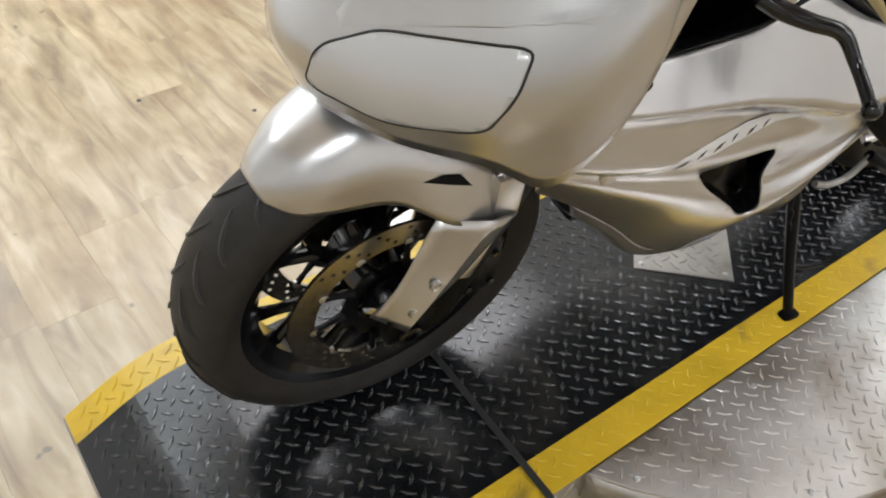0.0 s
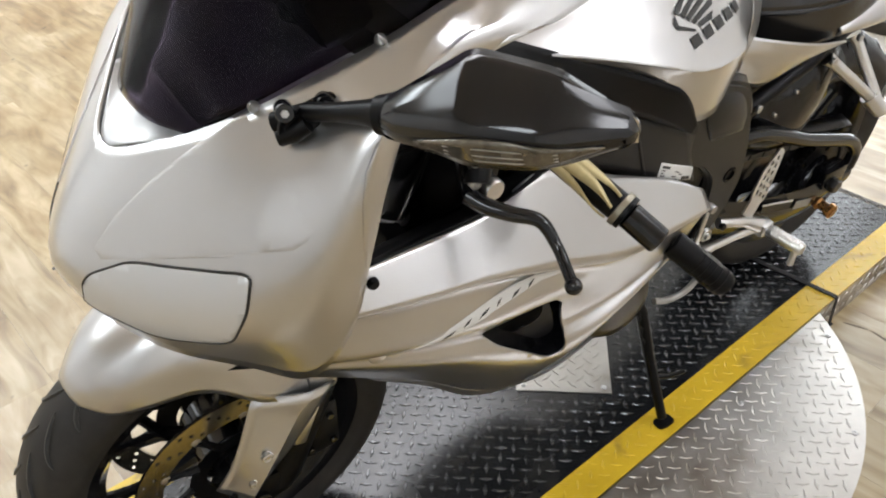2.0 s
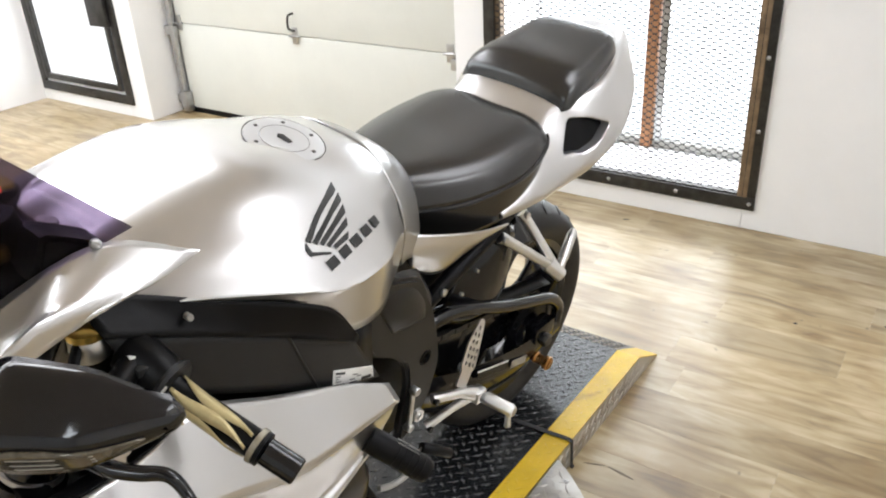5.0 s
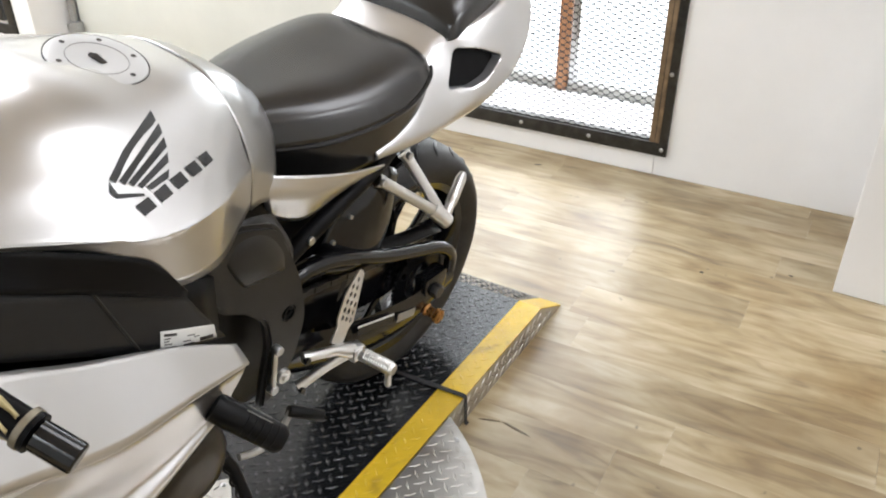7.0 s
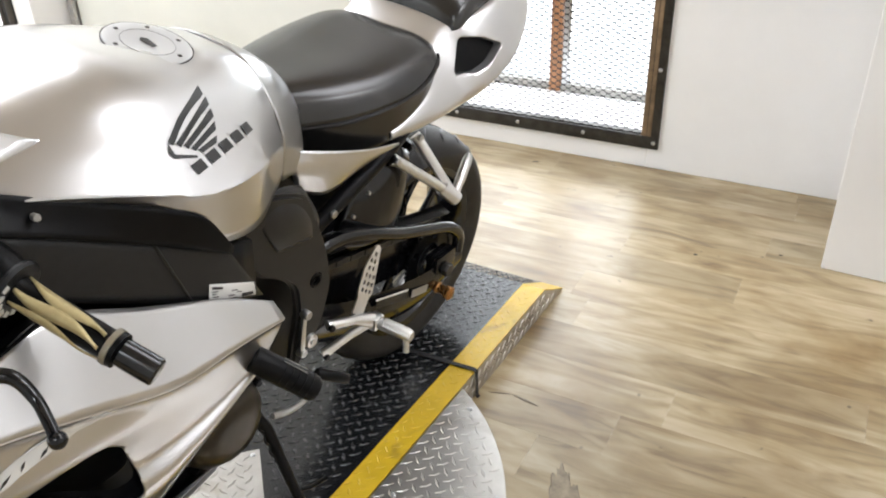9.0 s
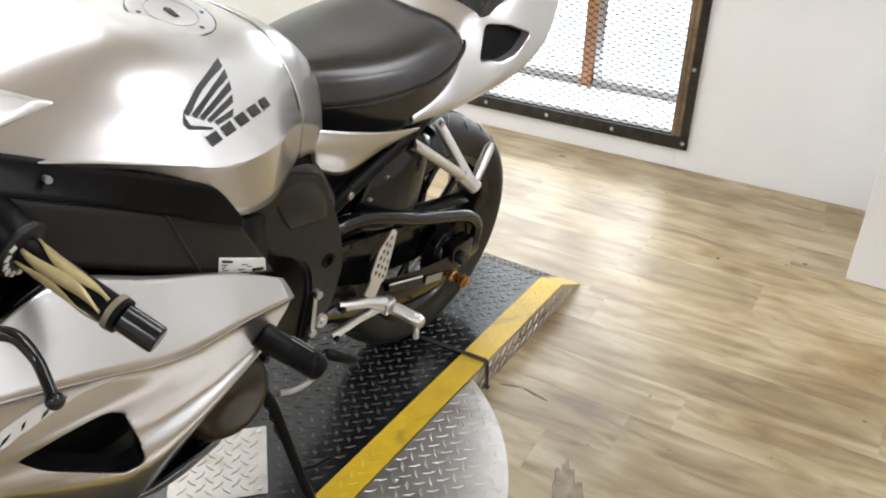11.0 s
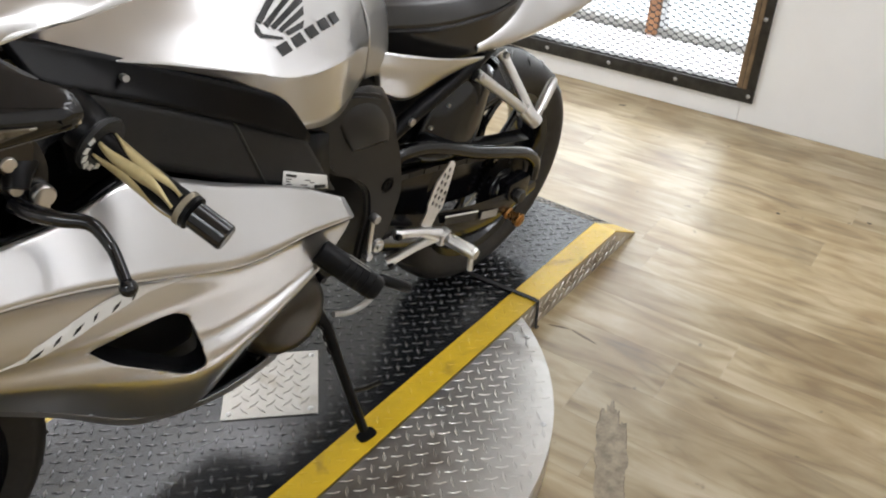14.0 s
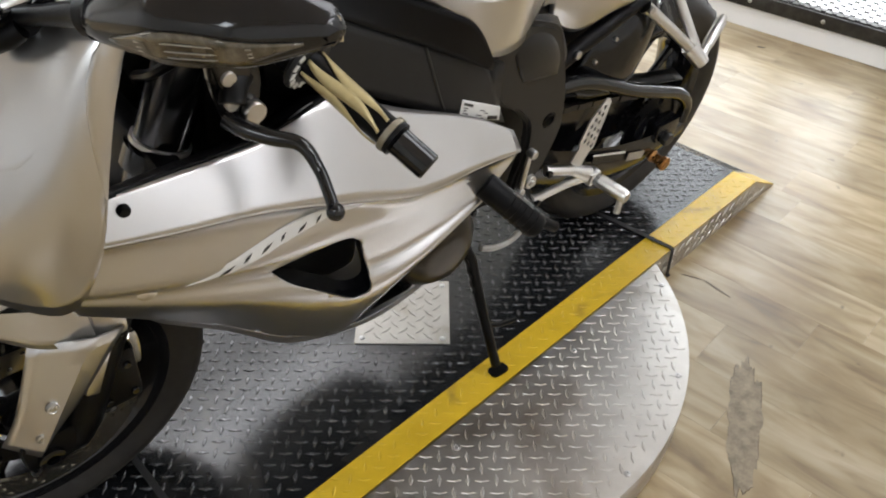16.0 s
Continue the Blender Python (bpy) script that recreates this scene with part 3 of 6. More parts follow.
# worn, patched spots of the floor: torn print with a grey core
for px, py, rx, ry, turn, nm in ((1.393, -0.44, 0.0035, 0.035, -8, "tear"), (1.387, -0.37, 0.0025, 0.025, 20, "tear"), (1.07, -0.688, 0.034, 0.175, -64, "patch"), (2.30, -0.62, 0.005, 0.006, 0, "chip"), (2.42, -0.86, 0.004, 0.007, 0, "chip"), (2.74, 0.147, 0.005, 0.014, 20, "chip"), (0.026, 1.212, 0.006, 0.007, 0, "chip"), (0.262, 1.006, 0.006, 0.007, 0, "chip")):
    ring = []
    for k in range(64):
        t = 2 * math.pi * k / 64
        n = 1 + 0.28 * noise.noise((math.cos(t) * 1.1 + px * 3, math.sin(t) * 1.6 + py * 7, 0.3)) + 0.22 * noise.noise((math.cos(t) * 5, math.sin(t) * 5 + px, 1.3)) + 0.12 * noise.noise((math.cos(t) * 14, math.sin(t) * 14, px))
        ring.append((rx * n * math.cos(t), ry * n * math.sin(t)))
    spot = pose(px, py, 0.0002, 0, 0, turn)
    part("floor_" + nm, flat_plate(ring, 0.0005, spot), TORN if nm == "patch" else INK if nm == "chip" else TORN_DARK, floor, "worn spot in the floor print", smooth=False)
    if nm == "patch":
        for k0, n in ((3, 14), (22, 6), (31, 5), (38, 17), (58, 5)):
            rag = [spot @ Vector((ring[(k0 + k) % 64][0], ring[(k0 + k) % 64][1], 0.0006)) for k in range(n)]
            part("torn_edge", tube(rag, [0.0002 + 0.0008 * rng0.random() for _ in rag], 5), TORN_DARK, floor, "dark lifted edge of a worn spot")

# planks, laid askew to the walls, each its own piece
PLANK_W, PLANK_L = 0.152, 0.914
plank_mesh = finish(box((-PLANK_L / 2 + 0.00015, -PLANK_W / 2 + 0.00015, -0.006), (PLANK_L / 2 - 0.00015, PLANK_W / 2 - 0.00015, 0.0), 0.00025), "plank", PLANKS, False)
LAY = pose(1.0, 1.2, 0, 0, 0, 92.3)
rng = random.Random(4)
count = 0
for j in range(-26, 27):
    off = rng.uniform(0, PLANK_L)
    for i in range(-8, 9):
        c = LAY @ Vector((i * PLANK_L + off, j * PLANK_W, 0))
        if -1.0 < c.x < 3.0 and -1.75 < c.y < 6.2 and not (c.x > 2.0 and c.y > 4.6) and count < 300:
            ob = new("plank", plank_mesh)
            ob.matrix_world = LAY @ pose(i * PLANK_L + off, j * PLANK_W, 0, 0, 0, 180 * rng.randint(0, 1))
            ob.parent = floor
            count += 1

# ---- turntable and platform ----
TOP = 0.077
PX0, PX1, PY0, PY1 = -0.447, 1.915, -0.322, 0.306
RAMP = 0.145


def lug_mesh(spots, m=None, size=(0.030, 0.0082, 0.0021)):
    """Raised lozenges of a tread plate at (x, y, turn), as one mesh."""
    a, b, h = size[0] / 2, size[1] / 2, size[2]
    shape = [(-a, 0, 0), (0, -b, 0), (a, 0, 0), (0, b, 0), (-a * 0.62, 0, h), (0, -b * 0.45, h), (a * 0.62, 0, h), (0, b * 0.45, h)]
    faces = [(4, 5, 6, 7), (0, 1, 5, 4), (1, 2, 6, 5), (2, 3, 7, 6), (3, 0, 4, 7)]
    vs, fs = [], []
    for x, y, turn in spots:
        c, s, base = math.cos(turn), math.sin(turn), len(vs)
        vs.extend((x + p * c - q * s, y + p * s + q * c, z) for p, q, z in shape)
        fs.extend(tuple(base + k for k in f) for f in faces)
    if m is not None:
        vs = [tuple(m @ Vector(v)) for v in vs]
    me = bpy.data.meshes.new("tread")
    me.from_pydata(vs, [], fs)
    return me


def tread(name, where, lo, hi, mat, parent, m=None, pitch=0.025, turn=math.pi / 4, size=(0.030, 0.0082, 0.0021), origin=None):
    """Lugs of alternate lean on a turned square grid wherever where(x, y) holds."""
    spots, c, s = [], math.cos(turn), math.sin(turn)
    mx, my = origin or ((lo[0] + hi[0]) / 2, (lo[1] + hi[1]) / 2)
    reach = int(max(math.hypot(x - mx, y - my) for x in (lo[0], hi[0]) for y in (lo[1], hi[1])) / pitch) + 2
    for i in range(-reach, reach):
        for j in range(-reach, reach):
            u, v = (i + 0.3) * pitch, (j + 0.3) * pitch
            x, y = mx + u * c - v * s, my + u * s + v * c
            if lo[0] < x < hi[0] and lo[1] < y < hi[1] and where(x, y):
                spots.append((x, y, turn + radians(90 if (i + j) % 2 else 0) + random.uniform(-0.05, 0.05)))
    me = lug_mesh(spots, m, size)
    me.materials.append(mat)
    ob = new(name, me)
    ob.parent = parent
    return tagged(ob, kind="stuff")


def prism(profile, y0, y1):
    """A solid with an (x, z) profile between two y."""
    bm = bmesh.new()
    a = [bm.verts.new((x, y0, z)) for x, z in profile]
    b = [bm.verts.new((x, y1, z)) for x, z in profile]
    n = len(profile)
    bm.faces.new(a)
    bm.faces.new(b[::-1])
    for k in range(n):
        bm.faces.new((a[k], b[k], b[(k + 1) % n], a[(k + 1) % n]))
    return bm


turntable = thing("display_turntable", "low display turntable with black tread plate runway and yellow edges", "turntable")
BEND = 0.085  # the front end rolls over into its ramp


def front_curve(n=9):
    """Points of the rolled front edge from the ramp up to the flat deck, as (x, z)."""
    k = TOP / (RAMP - 0.004)
    a, b, c = Vector((PX0 + RAMP - BEND, TOP - BEND * k)), Vector((PX0 + RAMP, TOP)), Vector((PX0 + RAMP + BEND, TOP))
    return [tuple(a * (1 - t) ** 2 + b * 2 * t * (1 - t) + c * t * t) for t in (i / n for i in range(n + 1))]


roll = front_curve()
runway = [(PX0, 0.0), (PX1, 0.0), (PX1 - 0.004, 0.004), (PX1 - RAMP, TOP)] + roll[::-1] + [(PX0 + 0.004, 0.004)]
part("runway_deck", prism(runway, PY0 + 0.0015, PY1 - 0.0015), PLATE_ALLOY, turntable, "aluminium tread plate runway body", smooth=False)
STRIPE = 0.068
skin = [(x, z + 0.0012) for x, z in [(PX0 + 0.004, 0.003)] + roll + [(PX1 - RAMP, TOP), (PX1 - 0.004, 0.003)]]
for nm, y0, y1, mat, lb in (("deck_paint", PY0 + STRIPE, PY1 - STRIPE, PLATE_BLACK, "black painted tread plate"), ("edge_stripe", PY0, PY0 + STRIPE, PLATE_YELLOW, "yellow painted edge"), ("edge_stripe", PY1 - STRIPE, PY1, PLATE_YELLOW, "yellow painted edge")):
    pr = skin + [(x, z - 0.0035) for x, z in skin[::-1]]
    part(nm, prism(pr, y0 + 0.0002, y1 - 0.0002), mat, turntable, lb, smooth=False)
LIFT = Matrix.Translation((0, 0, TOP + 0.0011))
flat1 = PX1 - RAMP - 0.01
CENTRE = (0.742, -0.012)
HATCH = 0.14


def off_hatch(x, y):
    return abs(x - CENTRE[0]) + abs(y + 0.034) > HATCH + 0.012


MIDDLE = (0.7425, -0.008)
tread("tread", lambda x, y: PY0 + STRIPE + 0.01 < y < PY1 - STRIPE - 0.01 and off_hatch(x, y), (roll[-1][0], PY0), (flat1, PY1), LUG_BLACK, turntable, LIFT, origin=MIDDLE)
# the rolled front: each short facet carries the same grid, laid out flat
u1 = roll[-1][0]
for (xa, za), (xb, zb) in zip(reversed([(PX0 + 0.02, 0.02 * TOP / RAMP)] + roll[:-1]), reversed(roll)):
    run, lean = math.hypot(xb - xa, zb - za), math.atan2(zb - za, xb - xa)
    m = Matrix.Translation((xb, 0, zb + 0.0011)) @ Matrix.Rotation(-lean, 4, "Y") @ Matrix.Translation((-u1, 0, 0))
    for lo_y, hi_y, mat in ((PY0 + STRIPE + 0.01, PY1 - STRIPE - 0.01, LUG_BLACK), (PY0 + 0.008, PY0 + STRIPE - 0.008, PLATE_YELLOW), (PY1 - STRIPE + 0.008, PY1 - 0.008, PLATE_YELLOW)):
        tread("tread", lambda x, y: True, (u1 - run, lo_y), (u1, hi_y), mat, turntable, m, origin=MIDDLE)
    u1 -= run
tread("tread", lambda x, y: y < PY0 + STRIPE - 0.008 or y > PY1 - STRIPE + 0.008, (roll[-1][0], PY0 + 0.01), (flat1, PY1 - 0.01), PLATE_YELLOW, turntable, LIFT, size=(0.026, 0.0075, 0.0012))
slope = math.atan2(TOP, RAMP)
x0 = PX1 - RAMP
m = Matrix.Translation((x0, 0, TOP + 0.0011)) @ Matrix.Rotation(slope, 4, "Y") @ Matrix.Translation((-x0, 0, 0))
tread("tread", lambda x, y: PY0 + STRIPE + 0.01 < y < PY1 - STRIPE - 0.01, (x0 + 0.01, PY0), (x0 + 0.155, PY1), LUG_BLACK, turntable, m, origin=MIDDLE)
# side faces carry the tread too
SIDE = Matrix.Translation((0, PY0 + 0.0012, 0)) @ Matrix.Rotation(radians(90), 4, "X")
tread("tread", lambda x, z: z < TOP - 0.008 and z < (PX1 - x) * TOP / RAMP - 0.012 and z < (x - PX0) * TOP / RAMP - 0.012 and math.hypot(x - CENTRE[0], 0.3) > 0.63, (PX0, 0.008), (PX1, TOP), PLATE_ALLOY, turntable, SIDE)


def disc_side(sgn):
    """One half of the round plate beside the runway, with its rim."""
    R = 0.622
    y = PY0 if sgn < 0 else PY1
    half = math.acos(abs(y - CENTRE[1]) / R)
    mid = -math.pi / 2 if sgn < 0 else math.pi / 2
    arc = [(CENTRE[0] + R * math.cos(mid + t), CENTRE[1] + R * math.sin(mid + t)) for t in (half * (2 * k / 40 - 1) for k in range(41))]
    plate = part("disc_plate", flat_plate(arc, 0.006, Matrix.Translation((0, sgn * 0.002, TOP - 0.008)), 0.001), PLATE_ALLOY, turntable, "bare aluminium tread plate disc", smooth=False)
    bm = bmesh.new()
    low = [bm.verts.new((x, yy, 0.0)) for x, yy in arc]
    high = [bm.verts.new((x, yy, TOP - 0.008)) for x, yy in arc]
    for k in range(40):
        bm.faces.new((low[k], low[k + 1], high[k + 1], high[k]))
    rim = thicken(part("disc_rim", bm, PLATE_ALLOY, turntable, "tread plate rim of the disc"), 0.003)
    tread("tread", lambda x, yy: math.hypot(x - CENTRE[0], yy - CENTRE[1]) < R - 0.014 and (yy - y) * sgn > 0.014, (CENTRE[0] - R, CENTRE[1] - R), (CENTRE[0] + R, CENTRE[1] + R), PLATE_ALLOY, turntable, Matrix.Translation((0, 0, TOP - 0.0022)))
    for k in range(-2, 3):
        t = mid + half * k * 0.44
        for rr in ((0.97,) if abs(k) != 1 else (0.97, 0.63)):
            bx, by = CENTRE[0] + R * rr * math.cos(t), CENTRE[1] + R * rr * math.sin(t)
            if (by - y) * sgn > 0.02:
                part("bolt", lathe([(0.0, 0.001), (0.002, 0.001), (0.003, 0.0028), (0.0058, 0.002), (0.0065, 0.0)], (bx, by, TOP - 0.002), 14, "z"), ZINC, turntable)


disc_side(-1)
disc_side(1)
dia = [(CENTRE[0] - HATCH, -0.034), (CENTRE[0], -0.034 - HATCH), (CENTRE[0] + HATCH, -0.034), (CENTRE[0], -0.034 + HATCH)]
part("hatch_plate", flat_plate(dia, 0.003, Matrix.Translation((0, 0, TOP + 0.0013)), 0.0006), HATCH_ALLOY, turntable, "square aluminium access plate", smooth=False)
tread("tread", lambda x, y: abs(x - CENTRE[0]) + abs(y + 0.034) < HATCH - 0.016, (CENTRE[0] - HATCH, -0.2), (CENTRE[0] + HATCH, 0.13), HATCH_ALLOY, turntable, Matrix.Translation((0, 0, TOP + 0.0042)), 0.025, 0.0)
for dx, dy in ((-0.118, 0), (0.118, 0), (0, -0.118), (0, 0.118)):
    part("hatch_bolt", lathe([(0.0, 0.003), (0.003, 0.003), (0.006, 0.0012), (0.0062, 0.0)], (CENTRE[0] + dx, -0.034 + dy, TOP + 0.0042), 12, "z"), ZINC, turntable)

# ---- the motorcycle: x backwards from the front axle, y to its right, z up from the deck ----
BIKE = Matrix.Translation((0, 0.064, TOP + 0.001)) @ pose(0, 0, 0, 0, 0, -5) @ pose(0, 0, 0, 8.5, 0, 0)
bike = thing("motorcycle", "silver sport motorcycle leaning on its kickstand on the turntable", "motorcycle", BIKE)
AX, AZ, TR = 0.018, 0.289, 0.290  # front axle, tyre radius
RX, RZ, RR = 1.368, 0.304, 0.297  # rear axle, tyre radius


def left(rows):
    return [[(x, -w, z) for x, w, z in row] for row in rows]


def both(name, rows, mat, label="", ms=6, mr=6, t=0.003, parent=None):
    """A shell and its mirror image, as two parts."""
    out = []
    for sgn in (-1, 1):
        sk = Skin([[(x, sgn * w, z) for x, w, z in row] for row in rows])
        out.append(thicken(part(name, sk.mesh(ms, mr), mat, parent or bike, label), t, 0.0))
    return out


def full(name, rows, mat, label="", ms=6, mr=6, t=0.003, shift=0.0):
    """A shell across the middle; each row runs from the middle outwards."""
    rows2 = [[(x, -w + shift, z) for x, w, z in row[:0:-1]] + [(x, w + shift, z) for x, w, z in row] for row in rows]
    return thicken(part(name, Skin(rows2).mesh(ms, mr), mat, bike, label), t, 0.0)


# upper fairing
UPPER_A = [
    [(-0.02, 0, 0.868), (0.03, 0.085, 0.905), (0.093, 0.149, 0.953), (0.15, 0.175, 0.985), (0.205, 0.192, 1.01), (0.339, 0.2, 1.047), (0.435, 0.23, 1.012)],
    [(-0.075, 0, 0.80), (-0.025, 0.10, 0.83), (0.045, 0.20, 0.87), (0.105, 0.245, 0.91), (0.158, 0.262, 0.965), (0.27, 0.25, 1.035), (0.40, 0.243, 1.014)],
    [(-0.108, 0, 0.735), (-0.06, 0.115, 0.745), (0.015, 0.225, 0.775), (0.075, 0.272, 0.80), (0.138, 0.281, 0.87), (0.208, 0.268, 1.02), (0.36, 0.255, 1.016)],
    [(-0.085, 0, 0.665), (-0.045, 0.12, 0.672), (0.02, 0.215, 0.69), (0.08, 0.255, 0.675), (0.125, 0.283, 0.79), (0.15, 0.275, 0.965), (0.30, 0.262, 1.022)],
]
full("upper_fairing", UPPER_A, SILVER, "silver upper fairing with covered headlights")
SCREEN_EDGE = [
    [(0.014, 0, 0.911), (0.022, 0.045, 0.905), (0.045, 0.092, 0.907)],
    [(0.045, 0, 0.968), (0.051, 0.062, 0.955), (0.067, 0.120, 0.929)],
    [(0.08, 0, 1.02), (0.085, 0.08, 1.003), (0.093, 0.147, 0.956)],
    [(0.16, 0, 1.11), (0.175, 0.115, 1.085), (0.205, 0.19, 1.013)],
    [(0.258, 0, 1.158), (0.315, 0.125, 1.112), (0.385, 0.192, 1.045)],
]
full("windscreen", SCREEN_EDGE, SMOKE, "dark smoked double bubble windscreen", t=0.002)
INSERT = [
    [(-0.019, 0, 0.866), (0.004, 0.045, 0.884), (0.032, 0.086, 0.904)],
    [(0.012, 0, 0.888), (0.024, 0.045, 0.891), (0.042, 0.090, 0.903)],
    [(0.060, 0, 0.905), (0.060, 0.045, 0.903), (0.062, 0.100, 0.905)],
]
full("screen_insert", INSERT, LAMP_PANEL, "pale panel under the windscreen's lower edge", t=0.002)
# front fender
FENDER = [
    [(-0.153, 0, 0.546), (-0.152, 0.014, 0.544), (-0.149, 0.026, 0.538), (-0.146, 0.033, 0.531)],
    [(-0.137, 0, 0.570), (-0.132, 0.032, 0.562), (-0.122, 0.054, 0.544), (-0.116, 0.060, 0.522)],
    [(-0.10, 0, 0.60), (-0.095, 0.045, 0.592), (-0.085, 0.072, 0.565), (-0.075, 0.078, 0.525)],
    [(-0.03, 0, 0.63), (-0.025, 0.055, 0.622), (-0.015, 0.088, 0.585), (-0.005, 0.10, 0.53)],
    [(0.05, 0, 0.627), (0.055, 0.06, 0.618), (0.07, 0.105, 0.575), (0.06, 0.132, 0.495)],
    [(0.12, 0, 0.605), (0.125, 0.06, 0.596), (0.135, 0.11, 0.55), (0.143, 0.133, 0.458)],
    [(0.152, 0, 0.59), (0.153, 0.058, 0.58), (0.155, 0.105, 0.535), (0.152, 0.128, 0.462)],
]
full("front_fender", FENDER, SILVER, "silver front fender")
GUARD = [
    [(-0.03, 0.10, 0.31), (0.006, 0.141, 0.305), (0.03, 0.135, 0.33)],
    [(0.0, 0.115, 0.38), (0.048, 0.148, 0.386), (0.078, 0.140, 0.385)],
    [(0.042, 0.12, 0.50), (0.112, 0.148, 0.495), (0.155, 0.138, 0.480)],
]
for sgn in (-1, 1):
    # two flat facets that meet in a crease
    bm = Skin([[(x, sgn * w, z) for x, w, z in row[:2]] for row in GUARD]).mesh(4, 6)
    Skin([[(x, sgn * w, z) for x, w, z in row[1:]] for row in GUARD]).mesh(4, 6, bm=bm)
    bmesh.ops.remove_doubles(bm, verts=bm.verts, dist=0.0002)
    thicken(part("fork_guard", bm, SILVER, bike, "silver fork guard with a crease"), 0.003, 0.0)
# side fairings: an upper face down to a hard crease, and a lower face that tucks in under it
SIDE_TOP = [
    [(0.10, 0.252, 0.80), (0.20, 0.248, 0.795), (0.312, 0.242, 0.791), (0.40, 0.230, 0.806), (0.52, 0.232, 0.749), (0.64, 0.238, 0.694), (0.735, 0.234, 0.631)],
    [(0.09, 0.260, 0.785), (0.19, 0.265, 0.774), (0.303, 0.265, 0.763), (0.402, 0.263, 0.752), (0.515, 0.2635, 0.704), (0.635, 0.260, 0.669), (0.739, 0.243, 0.6165)],
    [(0.08, 0.268, 0.768), (0.185, 0.281, 0.752), (0.295, 0.289, 0.734), (0.404, 0.295, 0.699), (0.51, 0.294, 0.659), (0.63, 0.282, 0.643), (0.742, 0.252, 0.602)],
]
SIDE_MID = [
    [(0.08, 0.268, 0.768), (0.185, 0.281, 0.752), (0.295, 0.289, 0.734), (0.404, 0.295, 0.699), (0.51, 0.294, 0.659), (0.63, 0.282, 0.643), (0.742, 0.252, 0.602)],
    [(0.078, 0.254, 0.745), (0.183, 0.261, 0.725), (0.297, 0.265, 0.702), (0.407, 0.270, 0.670), (0.51, 0.273, 0.634), (0.63, 0.265, 0.617), (0.742, 0.244, 0.590)],
    [(0.078, 0.254, 0.70), (0.178, 0.267, 0.672), (0.30, 0.275, 0.645), (0.41, 0.274, 0.627), (0.50, 0.266, 0.595), (0.62, 0.257, 0.572), (0.735, 0.241, 0.571)],
]
SIDE_LOW = [
    [(0.079, 0.245, 0.683), (0.174, 0.255, 0.645), (0.29, 0.259, 0.603), (0.39, 0.258, 0.57), (0.48, 0.256, 0.53), (0.59, 0.254, 0.529), (0.717, 0.241, 0.551)],
    [(0.08, 0.242, 0.671), (0.17, 0.252, 0.623), (0.28, 0.262, 0.566), (0.37, 0.269, 0.516), (0.46, 0.271, 0.476), (0.56, 0.266, 0.494), (0.70, 0.245, 0.531)],
    [(0.09, 0.222, 0.63), (0.16, 0.217, 0.572), (0.27, 0.203, 0.467), (0.37, 0.198, 0.367), (0.47, 0.198, 0.32), (0.55, 0.212, 0.385), (0.66, 0.232, 0.49)],
]
HOLE = [(0.299, 0.610), (0.35, 0.622), (0.414, 0.617), (0.44, 0.585), (0.458, 0.528), (0.456, 0.485), (0.424, 0.485), (0.328, 0.568)]
for sgn in (-1, 1):
    top_skin = Skin([[(x, sgn * w, z) for x, w, z in row] for row in SIDE_TOP])
    panel = thicken(part("side_fairing", top_skin.mesh(6, 5), SILVER, bike, "silver side fairing with a hard crease"), 0.004, 0.0)
    sk = Skin([[(x, sgn * w, z) for x, w, z in row] for row in SIDE_MID + SIDE_LOW])
    if sgn < 0:
        side_skin = sk
    edge = [(k / 5, 0) for k in range(30)] + [(6, k / 4) for k in range(20)] + [(6 - k / 5, 5) for k in range(30)] + [(0, 5 - k / 4) for k in range(20)]
    hole = round_loop([sk.near((x, sgn * 0.265, z)) for x, z in HOLE], 4, 0.3)
    low = thicken(part("lower_fairing", sk.patch(edge, [hole], step=0.075), SILVER, bike, "silver lower fairing with a triangular vent"), 0.004, 0.0)
    # rolled-in vent edge; its dark reflection is painted as black
    lip = [sk.at(*p) for p in hole]
    bm = bmesh.new()
    a = [bm.verts.new(p) for p in lip]
    b = [bm.verts.new(p + Vector((0.008, -sgn * 0.035, 0.0))) for p in lip]
    for k in range(len(a)):
        bm.faces.new((a[k - 1], a[k], b[k], b[k - 1]))
    part("vent_lip", bm, BLACK_GLOSS, low, "inner wall of the vent, black for its dark reflection")
BELLY = [
    [(0.16, 0.215, 0.57), (0.27, 0.202, 0.465), (0.37, 0.197, 0.365), (0.47, 0.197, 0.318), (0.56, 0.19, 0.30), (0.66, 0.17, 0.29)],
    [(0.20, 0.17, 0.50), (0.28, 0.165, 0.42), (0.37, 0.16, 0.32), (0.47, 0.16, 0.275), (0.56, 0.155, 0.25), (0.66, 0.14, 0.24)],
    [(0.22, 0, 0.47), (0.29, 0, 0.39), (0.38, 0, 0.29), (0.48, 0, 0.24), (0.57, 0, 0.22), (0.67, 0, 0.22)],
]
both("belly_pan", BELLY, SILVER_DULL, "dark silver belly pan")
# tank: each station runs from the middle over the shoulder to the ridge and the lower edge
TANK = []
for x, *half in (
    (0.36, (0, 0.955), (0.07, 0.965), (0.13, 0.955), (0.158, 0.938), (0.159, 0.932), (0.15, 0.915)),
    (0.45, (0, 0.985), (0.09, 0.985), (0.16, 0.96), (0.196, 0.928), (0.197, 0.921), (0.18, 0.895)),
    (0.55, (0, 1.0), (0.10, 0.998), (0.175, 0.965), (0.230, 0.905), (0.231, 0.898), (0.205, 0.865)),
    (0.63, (0, 0.998), (0.105, 0.99), (0.18, 0.95), (0.246, 0.878), (0.247, 0.870), (0.236, 0.795)),
):
    TANK.append([(x, w, z) for w, z in half])
